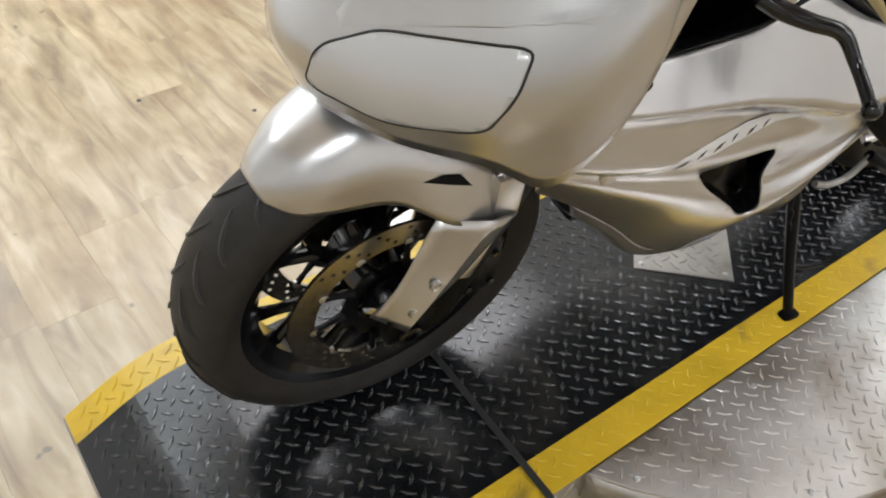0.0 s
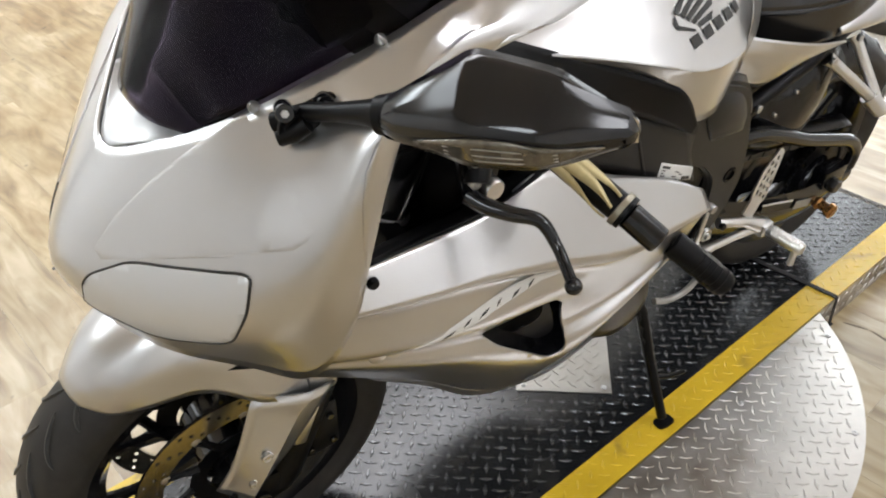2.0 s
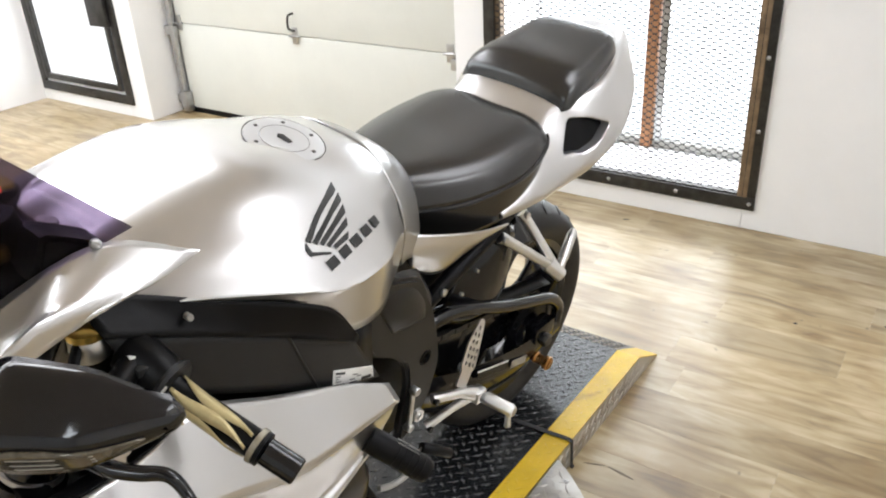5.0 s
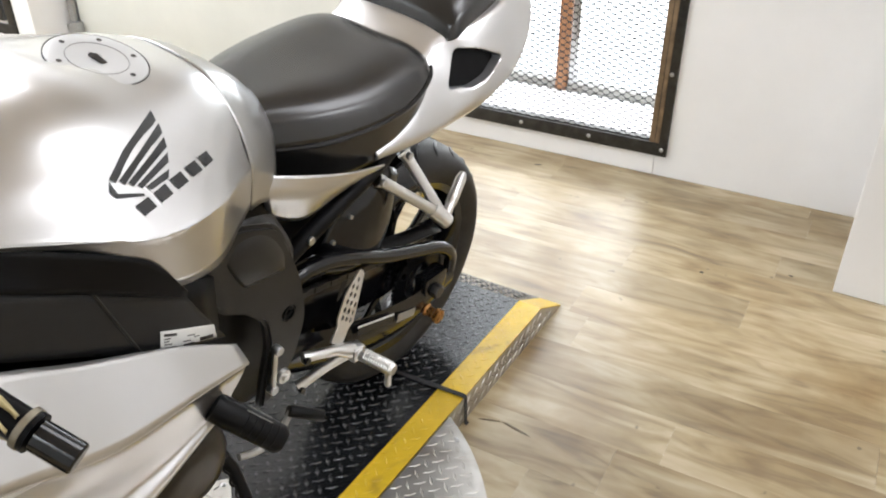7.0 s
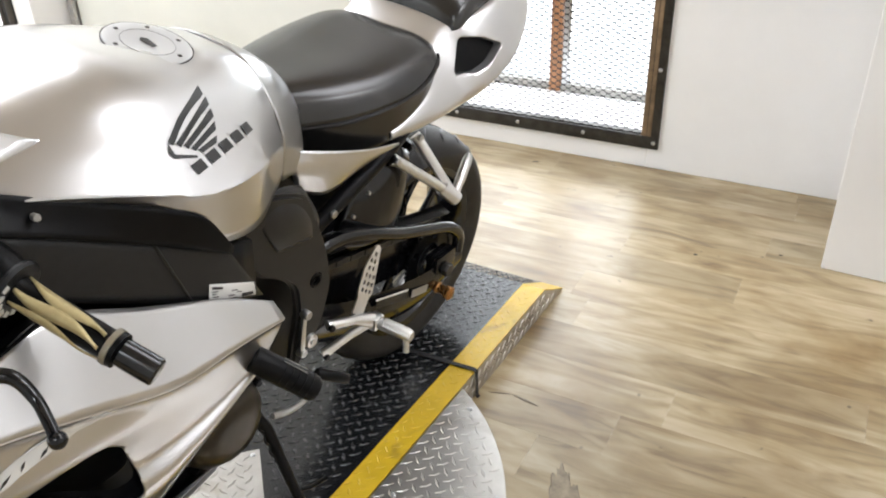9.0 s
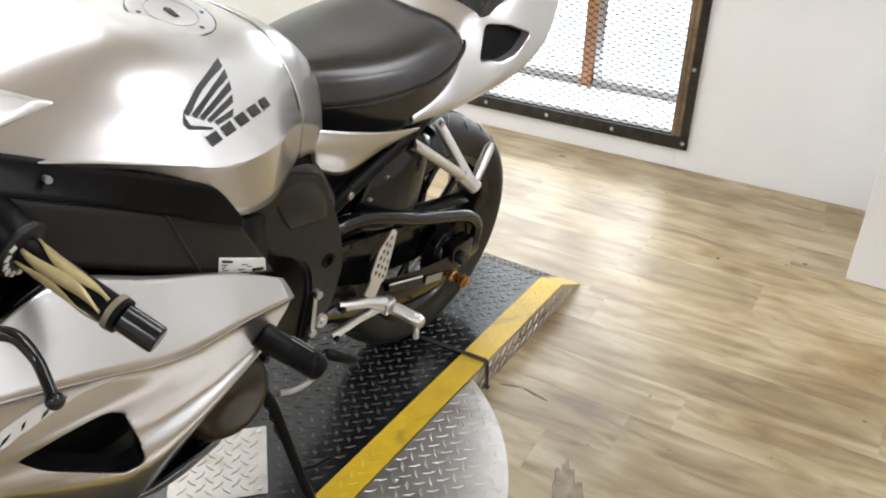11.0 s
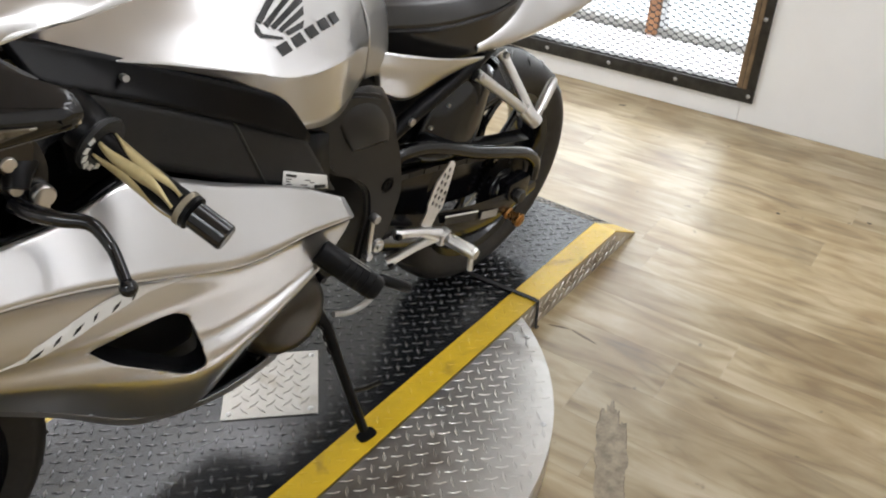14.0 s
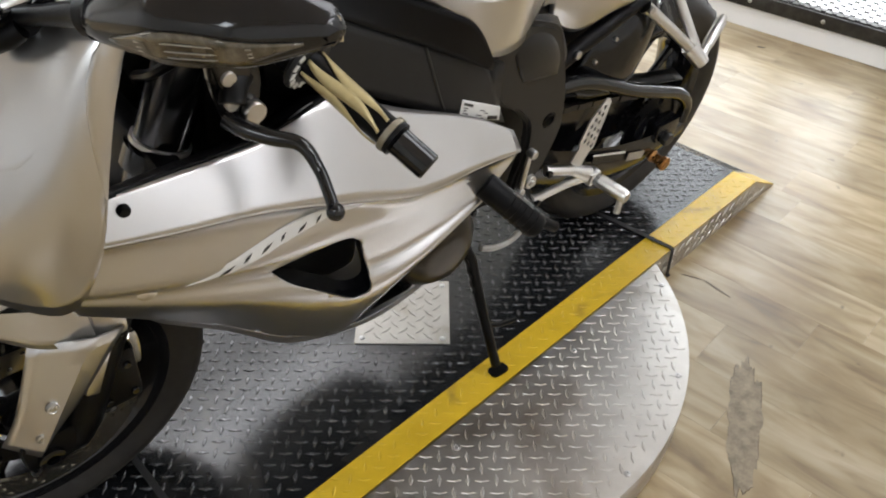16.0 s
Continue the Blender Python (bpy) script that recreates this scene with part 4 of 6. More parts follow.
for x, *half in (
    (0.72, (0, 0.98), (0.10, 0.968), (0.17, 0.93), (0.228, 0.872), (0.234, 0.855), (0.222, 0.768)),
    (0.80, (0, 0.963), (0.09, 0.955), (0.145, 0.915), (0.178, 0.86), (0.185, 0.84), (0.18, 0.775)),
    (0.88, (0, 0.932), (0.07, 0.923), (0.115, 0.880), (0.132, 0.835), (0.135, 0.82), (0.13, 0.775)),
    (0.94, (0, 0.885), (0.055, 0.875), (0.09, 0.835), (0.098, 0.805), (0.10, 0.795), (0.10, 0.77)),
):
    TANK.append([(x, w, z) for w, z in half])
tank = full("fuel_tank", TANK, SILVER, "silver fuel tank with dark winged emblem")
bm = bmesh.new()
bm.from_mesh(tank.data)
for _ in range(4):
    bmesh.ops.smooth_vert(bm, verts=[v for v in bm.verts if not v.is_boundary], factor=0.5, use_axis_x=True, use_axis_y=True, use_axis_z=True)
bm.to_mesh(tank.data)
bm.free()
DUCT = [
    [(0.32, 0.15, 0.975), (0.37, 0.165, 0.955), (0.447, 0.195, 0.925), (0.566, 0.227, 0.872), (0.617, 0.2425, 0.842), (0.658, 0.2455, 0.778)],
    [(0.33, 0.20, 0.935), (0.41, 0.21, 0.898), (0.484, 0.22, 0.861), (0.55, 0.225, 0.825), (0.60, 0.234, 0.797), (0.657, 0.2435, 0.766)],
]
both("duct_cover", DUCT, BLACK, "matt black duct cover")
COVER = [
    [(0.33, 0.196, 0.935), (0.41, 0.206, 0.898), (0.484, 0.216, 0.861), (0.55, 0.221, 0.825), (0.60, 0.226, 0.797), (0.66, 0.231, 0.765)],
    [(0.36, 0.205, 0.85), (0.406, 0.215, 0.816), (0.485, 0.222, 0.771), (0.597, 0.226, 0.706), (0.66, 0.225, 0.67), (0.734, 0.215, 0.635)],
]
both("side_cover", COVER, GREY_PLASTIC, "dark grey side cover")


def L(x, w, z):
    return Vector((x, -w, z))


def side_plate(outline, w, depth, bevel=0.0, holes=(), sgn=-1):
    """A plate standing along the bike at half-width w, cut to an outline of (x, z)."""
    m = Matrix.Translation((0, sgn * w, 0)) @ Matrix.Rotation(radians(90), 4, "X")
    if sgn > 0:
        m = Matrix.Translation((0, depth, 0)) @ m
    return flat_plate(outline, depth, m, bevel, holes)


# seats and tail
SHIFT = 0.016
SEAT = []
# stations of the rider seat: place, crown height, half-width, shoulder, lower edge
for x, h, w, ze, zb in ((0.885, 0.846, 0.066, 0.785, 0.745), (0.94, 0.853, 0.100, 0.788, 0.722), (1.03, 0.857, 0.144, 0.790, 0.722), (1.12, 0.860, 0.166, 0.797, 0.730), (1.20, 0.867, 0.166, 0.808, 0.742), (1.26, 0.872, 0.152, 0.824, 0.76), (1.295, 0.866, 0.130, 0.832, 0.785), (1.316, 0.842, 0.100, 0.826, 0.81)):
    SEAT.append([(x, 0, h - 0.003), (x, w * 0.55, h - (h - ze) * 0.06), (x, w * 0.86, h - (h - ze) * 0.30), (x, w * 0.985, h - (h - ze) * 0.72), (x, w, ze), (x, w - 0.003, zb)])
seat = full("rider_seat", SEAT, VINYL, "dark vinyl rider seat with satin sheen", shift=SHIFT, ms=8, mr=8)
rim = [(0.95, 0.107, 0.792), (1.03, 0.146, 0.792), (1.12, 0.168, 0.799), (1.20, 0.168, 0.809), (1.26, 0.155, 0.825), (1.297, 0.134, 0.834), (1.316, 0.105, 0.840), (1.324, 0.05, 0.848)]
pts = spline([(x, -w + SHIFT, z) for x, w, z in rim] + [(x, w + SHIFT, z) for x, w, z in rim[::-1]], 60)
part("seat_welt", tube(pts, 0.0045, 8), BLACK_GLOSS, bike, "black welt round the seat")
TAILROWS = []
for x, *half in (
    (1.12, (0, 0.75), (0.10, 0.75), (0.158, 0.748), (0.168, 0.738), (0.150, 0.722)),
    (1.22, (0, 0.80), (0.10, 0.795), (0.155, 0.783), (0.178, 0.742), (0.150, 0.712)),
    (1.32, (0, 0.875), (0.09, 0.868), (0.128, 0.845), (0.180, 0.752), (0.140, 0.715)),
    (1.40, (0, 0.898), (0.11, 0.893), (0.154, 0.872), (0.193, 0.770), (0.140, 0.735)),
    (1.50, (0, 0.915), (0.11, 0.91), (0.148, 0.90), (0.190, 0.806), (0.115, 0.770)),
    (1.60, (0, 0.94), (0.085, 0.938), (0.115, 0.92), (0.150, 0.858), (0.08, 0.825)),
    (1.68, (0, 0.955), (0.05, 0.953), (0.07, 0.94), (0.078, 0.915), (0.045, 0.875)),
):
    TAILROWS.append([(x, -w + SHIFT, z) for w, z in half[:0:-1]] + [(x, w + SHIFT, z) for w, z in half])
tail_skin = Skin(TAILROWS)
VENT = [(1.358, 0.135, 0.858), (1.40, 0.160, 0.857), (1.455, 0.176, 0.834), (1.415, 0.178, 0.806), (1.372, 0.174, 0.792), (1.320, 0.155, 0.794)]
edge = [(k / 3, 0) for k in range(24)] + [(8, k / 3) for k in range(18)] + [(8 - k / 3, 6) for k in range(24)] + [(0, 6 - k / 3) for k in range(18)]
vents = [round_loop([tail_skin.near((x, sgn * w + SHIFT, z)) for x, w, z in VENT], 4, 0.18) for sgn in (-1, 1)]
tail = thicken(part("tail_fairing", tail_skin.patch(edge, vents, step=0.06), SILVER, bike, "silver tail fairing with side vents"), 0.004, 0.0)
for loop, sgn in zip(vents, (-1, 1)):
    inner = tail_skin.patch(loop, step=0.16)
    mid = sum((v.co for v in inner.verts), Vector()) / len(inner.verts)
    for v in inner.verts:
        v.co = mid + (v.co - mid) * 0.98 + Vector((-0.002, -sgn * 0.016, -0.002))
    part("vent_mesh", inner, BLACK, tail, "black vent insert")
    lip = [tail_skin.at(*p) for p in loop]
    bm = bmesh.new()
    a = [bm.verts.new(p) for p in lip]
    b = [bm.verts.new(mid + (p - mid) * 0.98 + Vector((-0.002, -sgn * 0.016, -0.002))) for p in lip]
    for k in range(len(a)):
        bm.faces.new((a[k - 1], a[k], b[k], b[k - 1]))
    part("vent_wall", bm, SILVER_DULL, tail)
PSEAT = []
for x, *half in (
    (1.348, (0, 0.885), (0.07, 0.883), (0.11, 0.876), (0.125, 0.87)),
    (1.362, (0, 0.918), (0.08, 0.914), (0.122, 0.90), (0.134, 0.874)),
    (1.40, (0, 0.94), (0.085, 0.936), (0.125, 0.918), (0.136, 0.883)),
    (1.48, (0, 0.955), (0.082, 0.951), (0.115, 0.936), (0.128, 0.90)),
    (1.57, (0, 0.972), (0.07, 0.969), (0.095, 0.957), (0.106, 0.925)),
    (1.61, (0, 0.962), (0.055, 0.96), (0.075, 0.95), (0.08, 0.935)),
):
    PSEAT.append([(x, w, z) for w, z in half])
full("passenger_seat", PSEAT, VINYL, "dark vinyl passenger seat pad", shift=SHIFT, ms=8, mr=6)
UNDER = [
    [(0.878, 0.118, 0.79), (0.95, 0.146, 0.772), (1.04, 0.163, 0.748), (1.125, 0.166, 0.73)],
    [(0.885, 0.13, 0.755), (0.96, 0.15, 0.735), (1.04, 0.160, 0.728), (1.125, 0.160, 0.722)],
    [(0.905, 0.118, 0.705), (0.968, 0.130, 0.676), (1.04, 0.146, 0.703), (1.12, 0.152, 0.716)],
]
both("seat_panel", UNDER, SILVER, "silver panel under the seat")
BAND = []
for x, *half in ((0.835, (0, 0.955), (0.08, 0.945), (0.133, 0.902), (0.163, 0.846), (0.16, 0.77)), (0.875, (0, 0.937), (0.074, 0.928), (0.122, 0.885), (0.144, 0.826), (0.14, 0.755)), (0.915, (0, 0.908), (0.065, 0.898), (0.107, 0.858), (0.126, 0.80), (0.125, 0.735))):
    BAND.append([(x, w, z) for w, z in half])
full("tank_rear_trim", BAND, BAND_GREY, "mid grey trim behind the tank", t=0.002)
# filler cap
tank_skin = Skin([[(x, -w, z) for x, w, z in row[:0:-1]] + [(x, w, z) for x, w, z in row] for row in TANK])
cs, cr = tank_skin.near((0.712, -0.034, 0.975))
cp, cn = tank_skin.at(cs, cr), tank_skin.normal(cs, cr)
if cn.z < 0:
    cn = -cn
cn = (cn + Vector((-0.07, -0.13, 0))).normalized()
capm = Matrix.Translation(cp + Vector((0, 0, 0.0035))) @ cn.to_track_quat("Z", "Y").to_matrix().to_4x4()


cap = part("filler_cap", on(lathe([(0, 0.0016), (0.030, 0.0016), (0.034, 0.0022), (0.054, 0.0022), (0.0585, 0.0012), (0.060, -0.012)], sides=56, axis="z"), capm), LAMP_PANEL, bike, "round satin silver filler cap")
part("cap_groove", on(lathe([(0.0597, 0.0006), (0.0603, 0.0008), (0.0609, 0.0006), (0.0609, -0.001), (0.0597, -0.001), (0.0597, 0.0006)], sides=56, axis="z"), capm), BLACK, cap)
part("lock_cover", on(flat_plate([(-0.018, -0.006), (0.012, -0.010), (0.020, 0), (0.012, 0.010), (-0.018, 0.006)], 0.0015, Matrix.Translation((0, 0, 0.0016)) @ Matrix.Scale(0.7, 4), 0.0004), capm @ pose(0, 0, 0, 0, 0, 60)), BLACK_GLOSS, cap, "black key slot cover")
part("cap_ring", on(lathe([(0.0355, 0.0020), (0.0362, 0.0028), (0.0370, 0.0020)], sides=48, axis="z"), capm), SILVER_DULL, cap, "raised inner ring of the cap")
for k in range(6):
    t = k * math.pi / 3 + 0.3
    part("cap_bolt", on(lathe([(0, 0.0006), (0.003, 0.0006), (0.0036, 0.0)], (0.047 * math.cos(t), 0.047 * math.sin(t), 0.0022), 10, "z"), capm), IRON, cap, "dark cap screw")


# wheels
def wheel(name, cx, cz, radius, width, rim, label, spokes, worn):
    prof = [(rim - 0.014, -0.36), (rim + 0.006, -0.41), (rim + 0.006, -0.36), (rim - 0.02, -0.22), (rim - 0.02, 0.22), (rim + 0.006, 0.36), (rim + 0.006, 0.41), (rim - 0.014, 0.36), (rim - 0.034, 0.18), (rim - 0.034, -0.18), (rim - 0.014, -0.36)]
    hub = part(name, lathe([(r, o * width) for r, o in prof], (cx, 0, cz), 72), BLACK_GLOSS, bike, label)
    h, w = radius - rim, width / 2
    prof = [(rim - 0.003, -w * 0.76), (rim + h * 0.18, -w * 0.90), (rim + h * 0.42, -w * 1.0)]
    for k in range(1, 20):
        t = math.pi * k / 20
        prof.append((rim + h * 0.42 + h * 0.58 * math.sin(t) ** 0.9, -w * math.cos(t)))
    prof += [(rim + h * 0.42, w), (rim + h * 0.18, w * 0.90), (rim - 0.003, w * 0.76), (rim - 0.006, 0), (rim - 0.003, -w * 0.76)]
    tyre = part("tyre", lathe(prof, (cx, 0, cz), 96), RUBBER, hub, "black road tyre with curved grooves")
    # grooves sweep back from the crown; one mesh a side, turned round the wheel
    for sgn in (-1, 1):
        line = []
        for i in range(7):
            f = i / 6
            t = math.pi / 2 - sgn * (0.10 + 0.80 * f)
            r = rim + h * 0.42 + h * 0.58 * math.sin(t) ** 0.9
            ang = 0.20 * f + 0.05 * math.sin(f * 3)
            line.append(Vector((r * math.cos(ang), -w * math.cos(t), r * math.sin(ang))))
        cut = finish(tube(line, [0.0012, 0.0032, 0.0038, 0.0038, 0.0034, 0.0028, 0.001], 5), "groove", INK)
        for k in range(26):
            ob = new("groove", cut)
            ob.parent = hub
            ob.matrix_local = Matrix.Translation((cx, 0, cz)) @ Matrix.Rotation(-2 * math.pi * (k + (0.5 if sgn > 0 else 0)) / 26, 4, "Y")
    part("hub", lathe([(0.012, -0.062), (0.032, -0.062), (0.036, -0.05), (0.05, -0.045), (0.05, 0.045), (0.036, 0.05), (0.032, 0.062), (0.012, 0.062), (0.012, -0.062)], (cx, 0, cz), 32), BLACK_GLOSS, hub)
    for k in range(spokes):
        t = 2 * math.pi * k / spokes + 0.35
        bm = bmesh.new()
        root = Vector((cx + 0.045 * math.cos(t), 0, cz + 0.045 * math.sin(t)))
        fork = Vector((cx + 0.105 * math.cos(t), 0, cz + 0.105 * math.sin(t)))
        add_tube(bm, [root, (root + fork) / 2, fork], [0.017, 0.012, 0.011], 8)
        for d in (-0.24, 0.24):
            end = Vector((cx + (rim - 0.026) * math.cos(t + d), 0, cz + (rim - 0.026) * math.sin(t + d)))
            add_tube(bm, [fork, fork * 0.45 + end * 0.55, end], [0.010, 0.0085, 0.012], 8)
        part("spoke", bm, BLACK_GLOSS, hub)
    return hub


def brake_disc(hub, cx, cz, y, r0, r1, holes):
    ring = ring_pts(0, 0, r1, 60)
    cut = [ring_pts(0, 0, r0, 48)]
    for k in range(holes):
        t = 2 * math.pi * k / holes
        for j, f in enumerate((0.22, 0.5, 0.78)):
            a = t + j * 0.085
            r = r0 + (r1 - r0) * f
            cut.append(ring_pts(r * math.cos(a), r * math.sin(a), 0.0036, 8))
    m = Matrix.Translation((cx, y + 0.0025, cz)) @ Matrix.Rotation(radians(90), 4, "X")
    disc = part("brake_disc", flat_plate(ring, 0.005, m, 0, cut), STEEL, hub, "drilled steel brake disc", smooth=False)
    return disc


front_wheel = wheel("front_wheel", AX, AZ, TR, 0.122, 0.216, "gloss black cast front wheel", 6, 0.3)
rear_wheel = wheel("rear_wheel", RX, RZ, RR, 0.152, 0.216, "gloss black cast rear wheel", 6, 0.3)
for y in (-0.068, 0.068):
    brake_disc(front_wheel, AX, AZ, y, 0.118, 0.158, 20)
    s = 1 if y > 0 else -1
    part("disc_carrier", lathe([(0.05, y - s * 0.012), (0.072, y - s * 0.006), (0.078, y), (0.072, y + 0.003), (0.05, y + 0.003), (0.05, y - s * 0.012)], (AX, 0, AZ), 32), BLACK, front_wheel, "black disc carrier")
    for k in range(10):
        t = 2 * math.pi * k / 10
        a = Vector((AX + 0.072 * math.cos(t), y, AZ + 0.072 * math.sin(t)))
        b = Vector((AX + 0.117 * math.cos(t + 0.12), y, AZ + 0.117 * math.sin(t + 0.12)))
        part("carrier_arm", tube([a, (a + b) / 2, b], [0.007, 0.0045, 0.006], 6), BLACK, front_wheel)
        part("disc_rivet", lathe([(0, -0.004), (0.007, -0.003), (0.0075, 0), (0.007, 0.003), (0, 0.004)], (AX + 0.119 * math.cos(t + 0.12), y, AZ + 0.119 * math.sin(t + 0.12)), 12), ALLOY, front_wheel)
brake_disc(rear_wheel, RX, RZ, 0.09, 0.075, 0.11, 14)
# fork legs, calipers, guard bolts
for sgn in (-1, 1):
    y = sgn * 0.106
    leg = part("fork_leg", tube([(0.062, y, 0.27), (0.075, y, 0.30), (0.14, y, 0.455), (0.185, y, 0.56)], [0.024, 0.029, 0.029, 0.027], 20), BLACK, bike, "black fork lower leg")
    part("axle_clamp", box((-0.016, y - 0.022, 0.255), (0.075, y + 0.020, 0.318), 0.012), BLACK, leg)
    part("axle_nut", lathe([(0.009, sgn * 0.001), (0.0165, sgn * 0.001), (0.0185, 0), (0.0185, -sgn * 0.01), (0.009, -sgn * 0.004), (0.009, sgn * 0.001)], (AX, y + sgn * 0.030, AZ - 0.012), 24), BLACK_GLOSS, leg, "hollow axle end")
    part("stanchion", tube([(0.185, y, 0.56), (0.255, y, 0.72), (0.365, y, 0.985)], [0.027, 0.033, 0.033], 24), FORK_BLACK, bike, "gloss black upper fork tube")
    part("lower_clamp", lathe([(0.032, -0.016), (0.041, -0.014), (0.041, 0.014), (0.032, 0.016)], (0, 0, 0), 24, "z"), BLACK_GLOSS, bike).matrix_local = Matrix.Translation((0.248, y, 0.702)) @ Matrix.Rotation(radians(22.8), 4, "Y")
    part("dust_seal", lathe([(0.033, -0.004), (0.0365, -0.003), (0.0365, 0.003), (0.033, 0.004)], (0, 0, 0), 28, "z"), ALLOY, bike, "bright ring at the fork seal").matrix_local = Matrix.Translation((0.256, y, 0.722)) @ Matrix.Rotation(radians(22.8), 4, "Y")
    cal = part("brake_caliper", box((0.098, y - 0.048 if sgn > 0 else y - 0.018, 0.30), (0.165, y + 0.018 if sgn > 0 else y + 0.048, 0.415), 0.014), BLACK, bike, "black radial brake caliper")
    for x, z in ((0.112, 0.325), (0.148, 0.388), (0.118, 0.392), (0.15, 0.325)):
        part("caliper_bolt", rod((x, y + sgn * 0.016, z), (x, y + sgn * 0.024, z), 0.0055, 10), BLACK_GLOSS, cal)
    for x, z, w in ((0.017, 0.338, 0.1375), (0.04, 0.395, 0.1435)):
        b = part("guard_bolt", lathe([(0, -0.0035), (0.0035, -0.0035), (0.0035, -0.001), (0.0065, -0.004), (0.0085, -0.003), (0.0085, 0.003)], (0, 0, 0), 16), ALLOY, bike, "chromed guard bolt")
        b.matrix_local = Matrix.Translation((x, sgn * w, z)) if sgn < 0 else Matrix.Translation((x, sgn * w, z)) @ Matrix.Rotation(math.pi, 4, "Z")
    part("guard_tab", box((0.098, sgn * 0.130 - 0.008, 0.385), (0.118, sgn * 0.130 + 0.008, 0.465), 0.004, Matrix.Translation((0.07, 0, 0.42)) @ Matrix.Rotation(radians(22), 4, "Y") @ Matrix.Translation((-0.07, 0, -0.42))), SILVER, bike)
    part("brake_hose", tube(spline([(0.14, sgn * 0.09, 0.41), (0.17, sgn * 0.085, 0.46), (0.15, sgn * 0.06, 0.56), (0.24, sgn * 0.03, 0.70)], 16), 0.005, 8), BLACK, bike)
    fb = part("fairing_bolt", box((0.118, sgn * 0.124 - 0.012, 0.462), (0.162, sgn * 0.124 + 0.012, 0.548), 0.009), ALLOY, bike, "silver fork block")
part("front_axle", rod((AX, -0.125, AZ - 0.012), (AX, 0.125, AZ - 0.012), 0.012), ALLOY, front_wheel)

# dark insides: engine, radiator, airbox, inner cowl
part("engine_block", box((0.36, -0.155, 0.30), (0.76, 0.155, 0.70), 0.03), BLACK, bike, "black engine block")
part("airbox", box((0.30, -0.13, 0.66), (0.72, 0.13, 0.91), 0.03), BLACK, bike)
part("radiator", box((0.185, -0.165, 0.585), (0.22, 0.165, 0.74), 0.006, Matrix.Translation((0.18, 0, 0.57)) @ Matrix.Rotation(radians(14), 4, "Y") @ Matrix.Translation((-0.18, 0, -0.57))), BLACK, bike, "black radiator core")
part("inner_panel", box((0.235, -0.16, 0.44), (0.265, 0.16, 0.64), 0.01), BLACK, bike, "black panel behind the front wheel")
part("engine_rear", box((0.68, -0.125, 0.33), (0.93, 0.125, 0.76), 0.03), BLACK, bike)
INNER = [
    [(0.0, 0.0, 0.858), (0.005, 0.01, 0.858), (0.01, 0.02, 0.862)],
    [(0.05, 0, 0.88), (0.05, 0.045, 0.885), (0.05, 0.082, 0.90)],
    [(0.13, 0, 0.92), (0.13, 0.08, 0.92), (0.12, 0.142, 0.948)],
    [(0.23, 0, 0.945), (0.23, 0.11, 0.945), (0.23, 0.183, 1.00)],
    [(0.33, 0, 0.93), (0.34, 0.12, 0.94), (0.36, 0.188, 1.03)],
]
# its grey carries the veil that lies over the screen
full("inner_cowl", INNER[:4], COWL_GREY, "inner cowl behind the screen, greyed for the screen's pale veil")
dash = part("instrument_cluster", box((0.20, -0.075, 0.94), (0.27, 0.075, 1.015), 0.015, Matrix.Translation((0.23, 0, 0.97)) @ Matrix.Rotation(radians(-25), 4, "Y") @ Matrix.Translation((-0.23, 0, -0.97))), BLACK, bike, "black instrument cluster")
part("tachometer", on(lathe([(0, 0.004), (0.028, 0.004), (0.034, 0.012), (0.038, 0.010), (0.040, -0.03)], sides=32, axis="z"), pose(0.244, 0.0, 1.046, 0, 50, 0)), BLACK_GLOSS, dash, "round gloss black gauge")
part("gauge_face", on(lathe([(0, 0.002), (0.030, 0.002), (0.031, -0.004)], (0, 0.08, 0), 24, "z"), pose(0.25, -0.08, 0.99, 0, 50, 0)), ZINC, dash)
part("gauge_back", on(lathe([(0.038, -0.012), (0.034, -0.034), (0.020, -0.046), (0, -0.048)], sides=28, axis="z"), pose(0.244, 0.0, 1.046, 0, 50, 0)), BLACK_GLOSS, dash, "rounded gloss black gauge back")
part("gauge_stem", tube([(0.222, 0, 1.02), (0.218, 0, 0.985), (0.222, 0, 0.95)], [0.014, 0.022, 0.026], 14), BLACK, dash)
part("cable_loop", tube([(0.199 + 0.019 * math.cos(t), 0.0 + 0.006 * math.sin(t), 1.002 + 0.021 * math.sin(t)) for t in (2 * math.pi * k / 24 for k in range(24))], 0.0028, 6, True), BLACK_GLOSS, dash, "black wiring loop")
# made-up plate: gives the pale patch that shows through the screen
part("pale_patch_plate", flat_plate(round_loop([(-0.045, -0.018), (0.045, -0.012), (0.042, 0.012), (-0.038, 0.020)], 3, 0.2), 0.004, pose(0.204, 0.004, 0.905, 62, 0, 8), 0.001), WHITE_LABEL, dash, "pale plate added for the light patch behind the screen")
for x, y, z in ((0.296, -0.012, 0.985), (0.304, 0.008, 0.975), (0.315, -0.004, 0.965), (0.312, -0.028, 0.97)):
    part("clamp_nut", rod((x, y, z - 0.012), (x, y, z + 0.006), 0.0085, 6), GOLD if y < -0.01 else ALLOY, dash, "bright nut")
part("cluster_wing", flat_plate(round_loop([(0.297, 0.975), (0.318, 1.038), (0.388, 0.996), (0.37, 0.965)], 3, 0.2), 0.05, Matrix.Translation((0, -0.085, 0)) @ Matrix.Rotation(radians(90), 4, "X"), 0.006), BLACK, dash, "black side wing of the cluster")
yoke = part("top_yoke", box((0.325, -0.135, 0.935), (0.415, 0.135, 0.96), 0.01), BLACK, bike, "black top yoke")
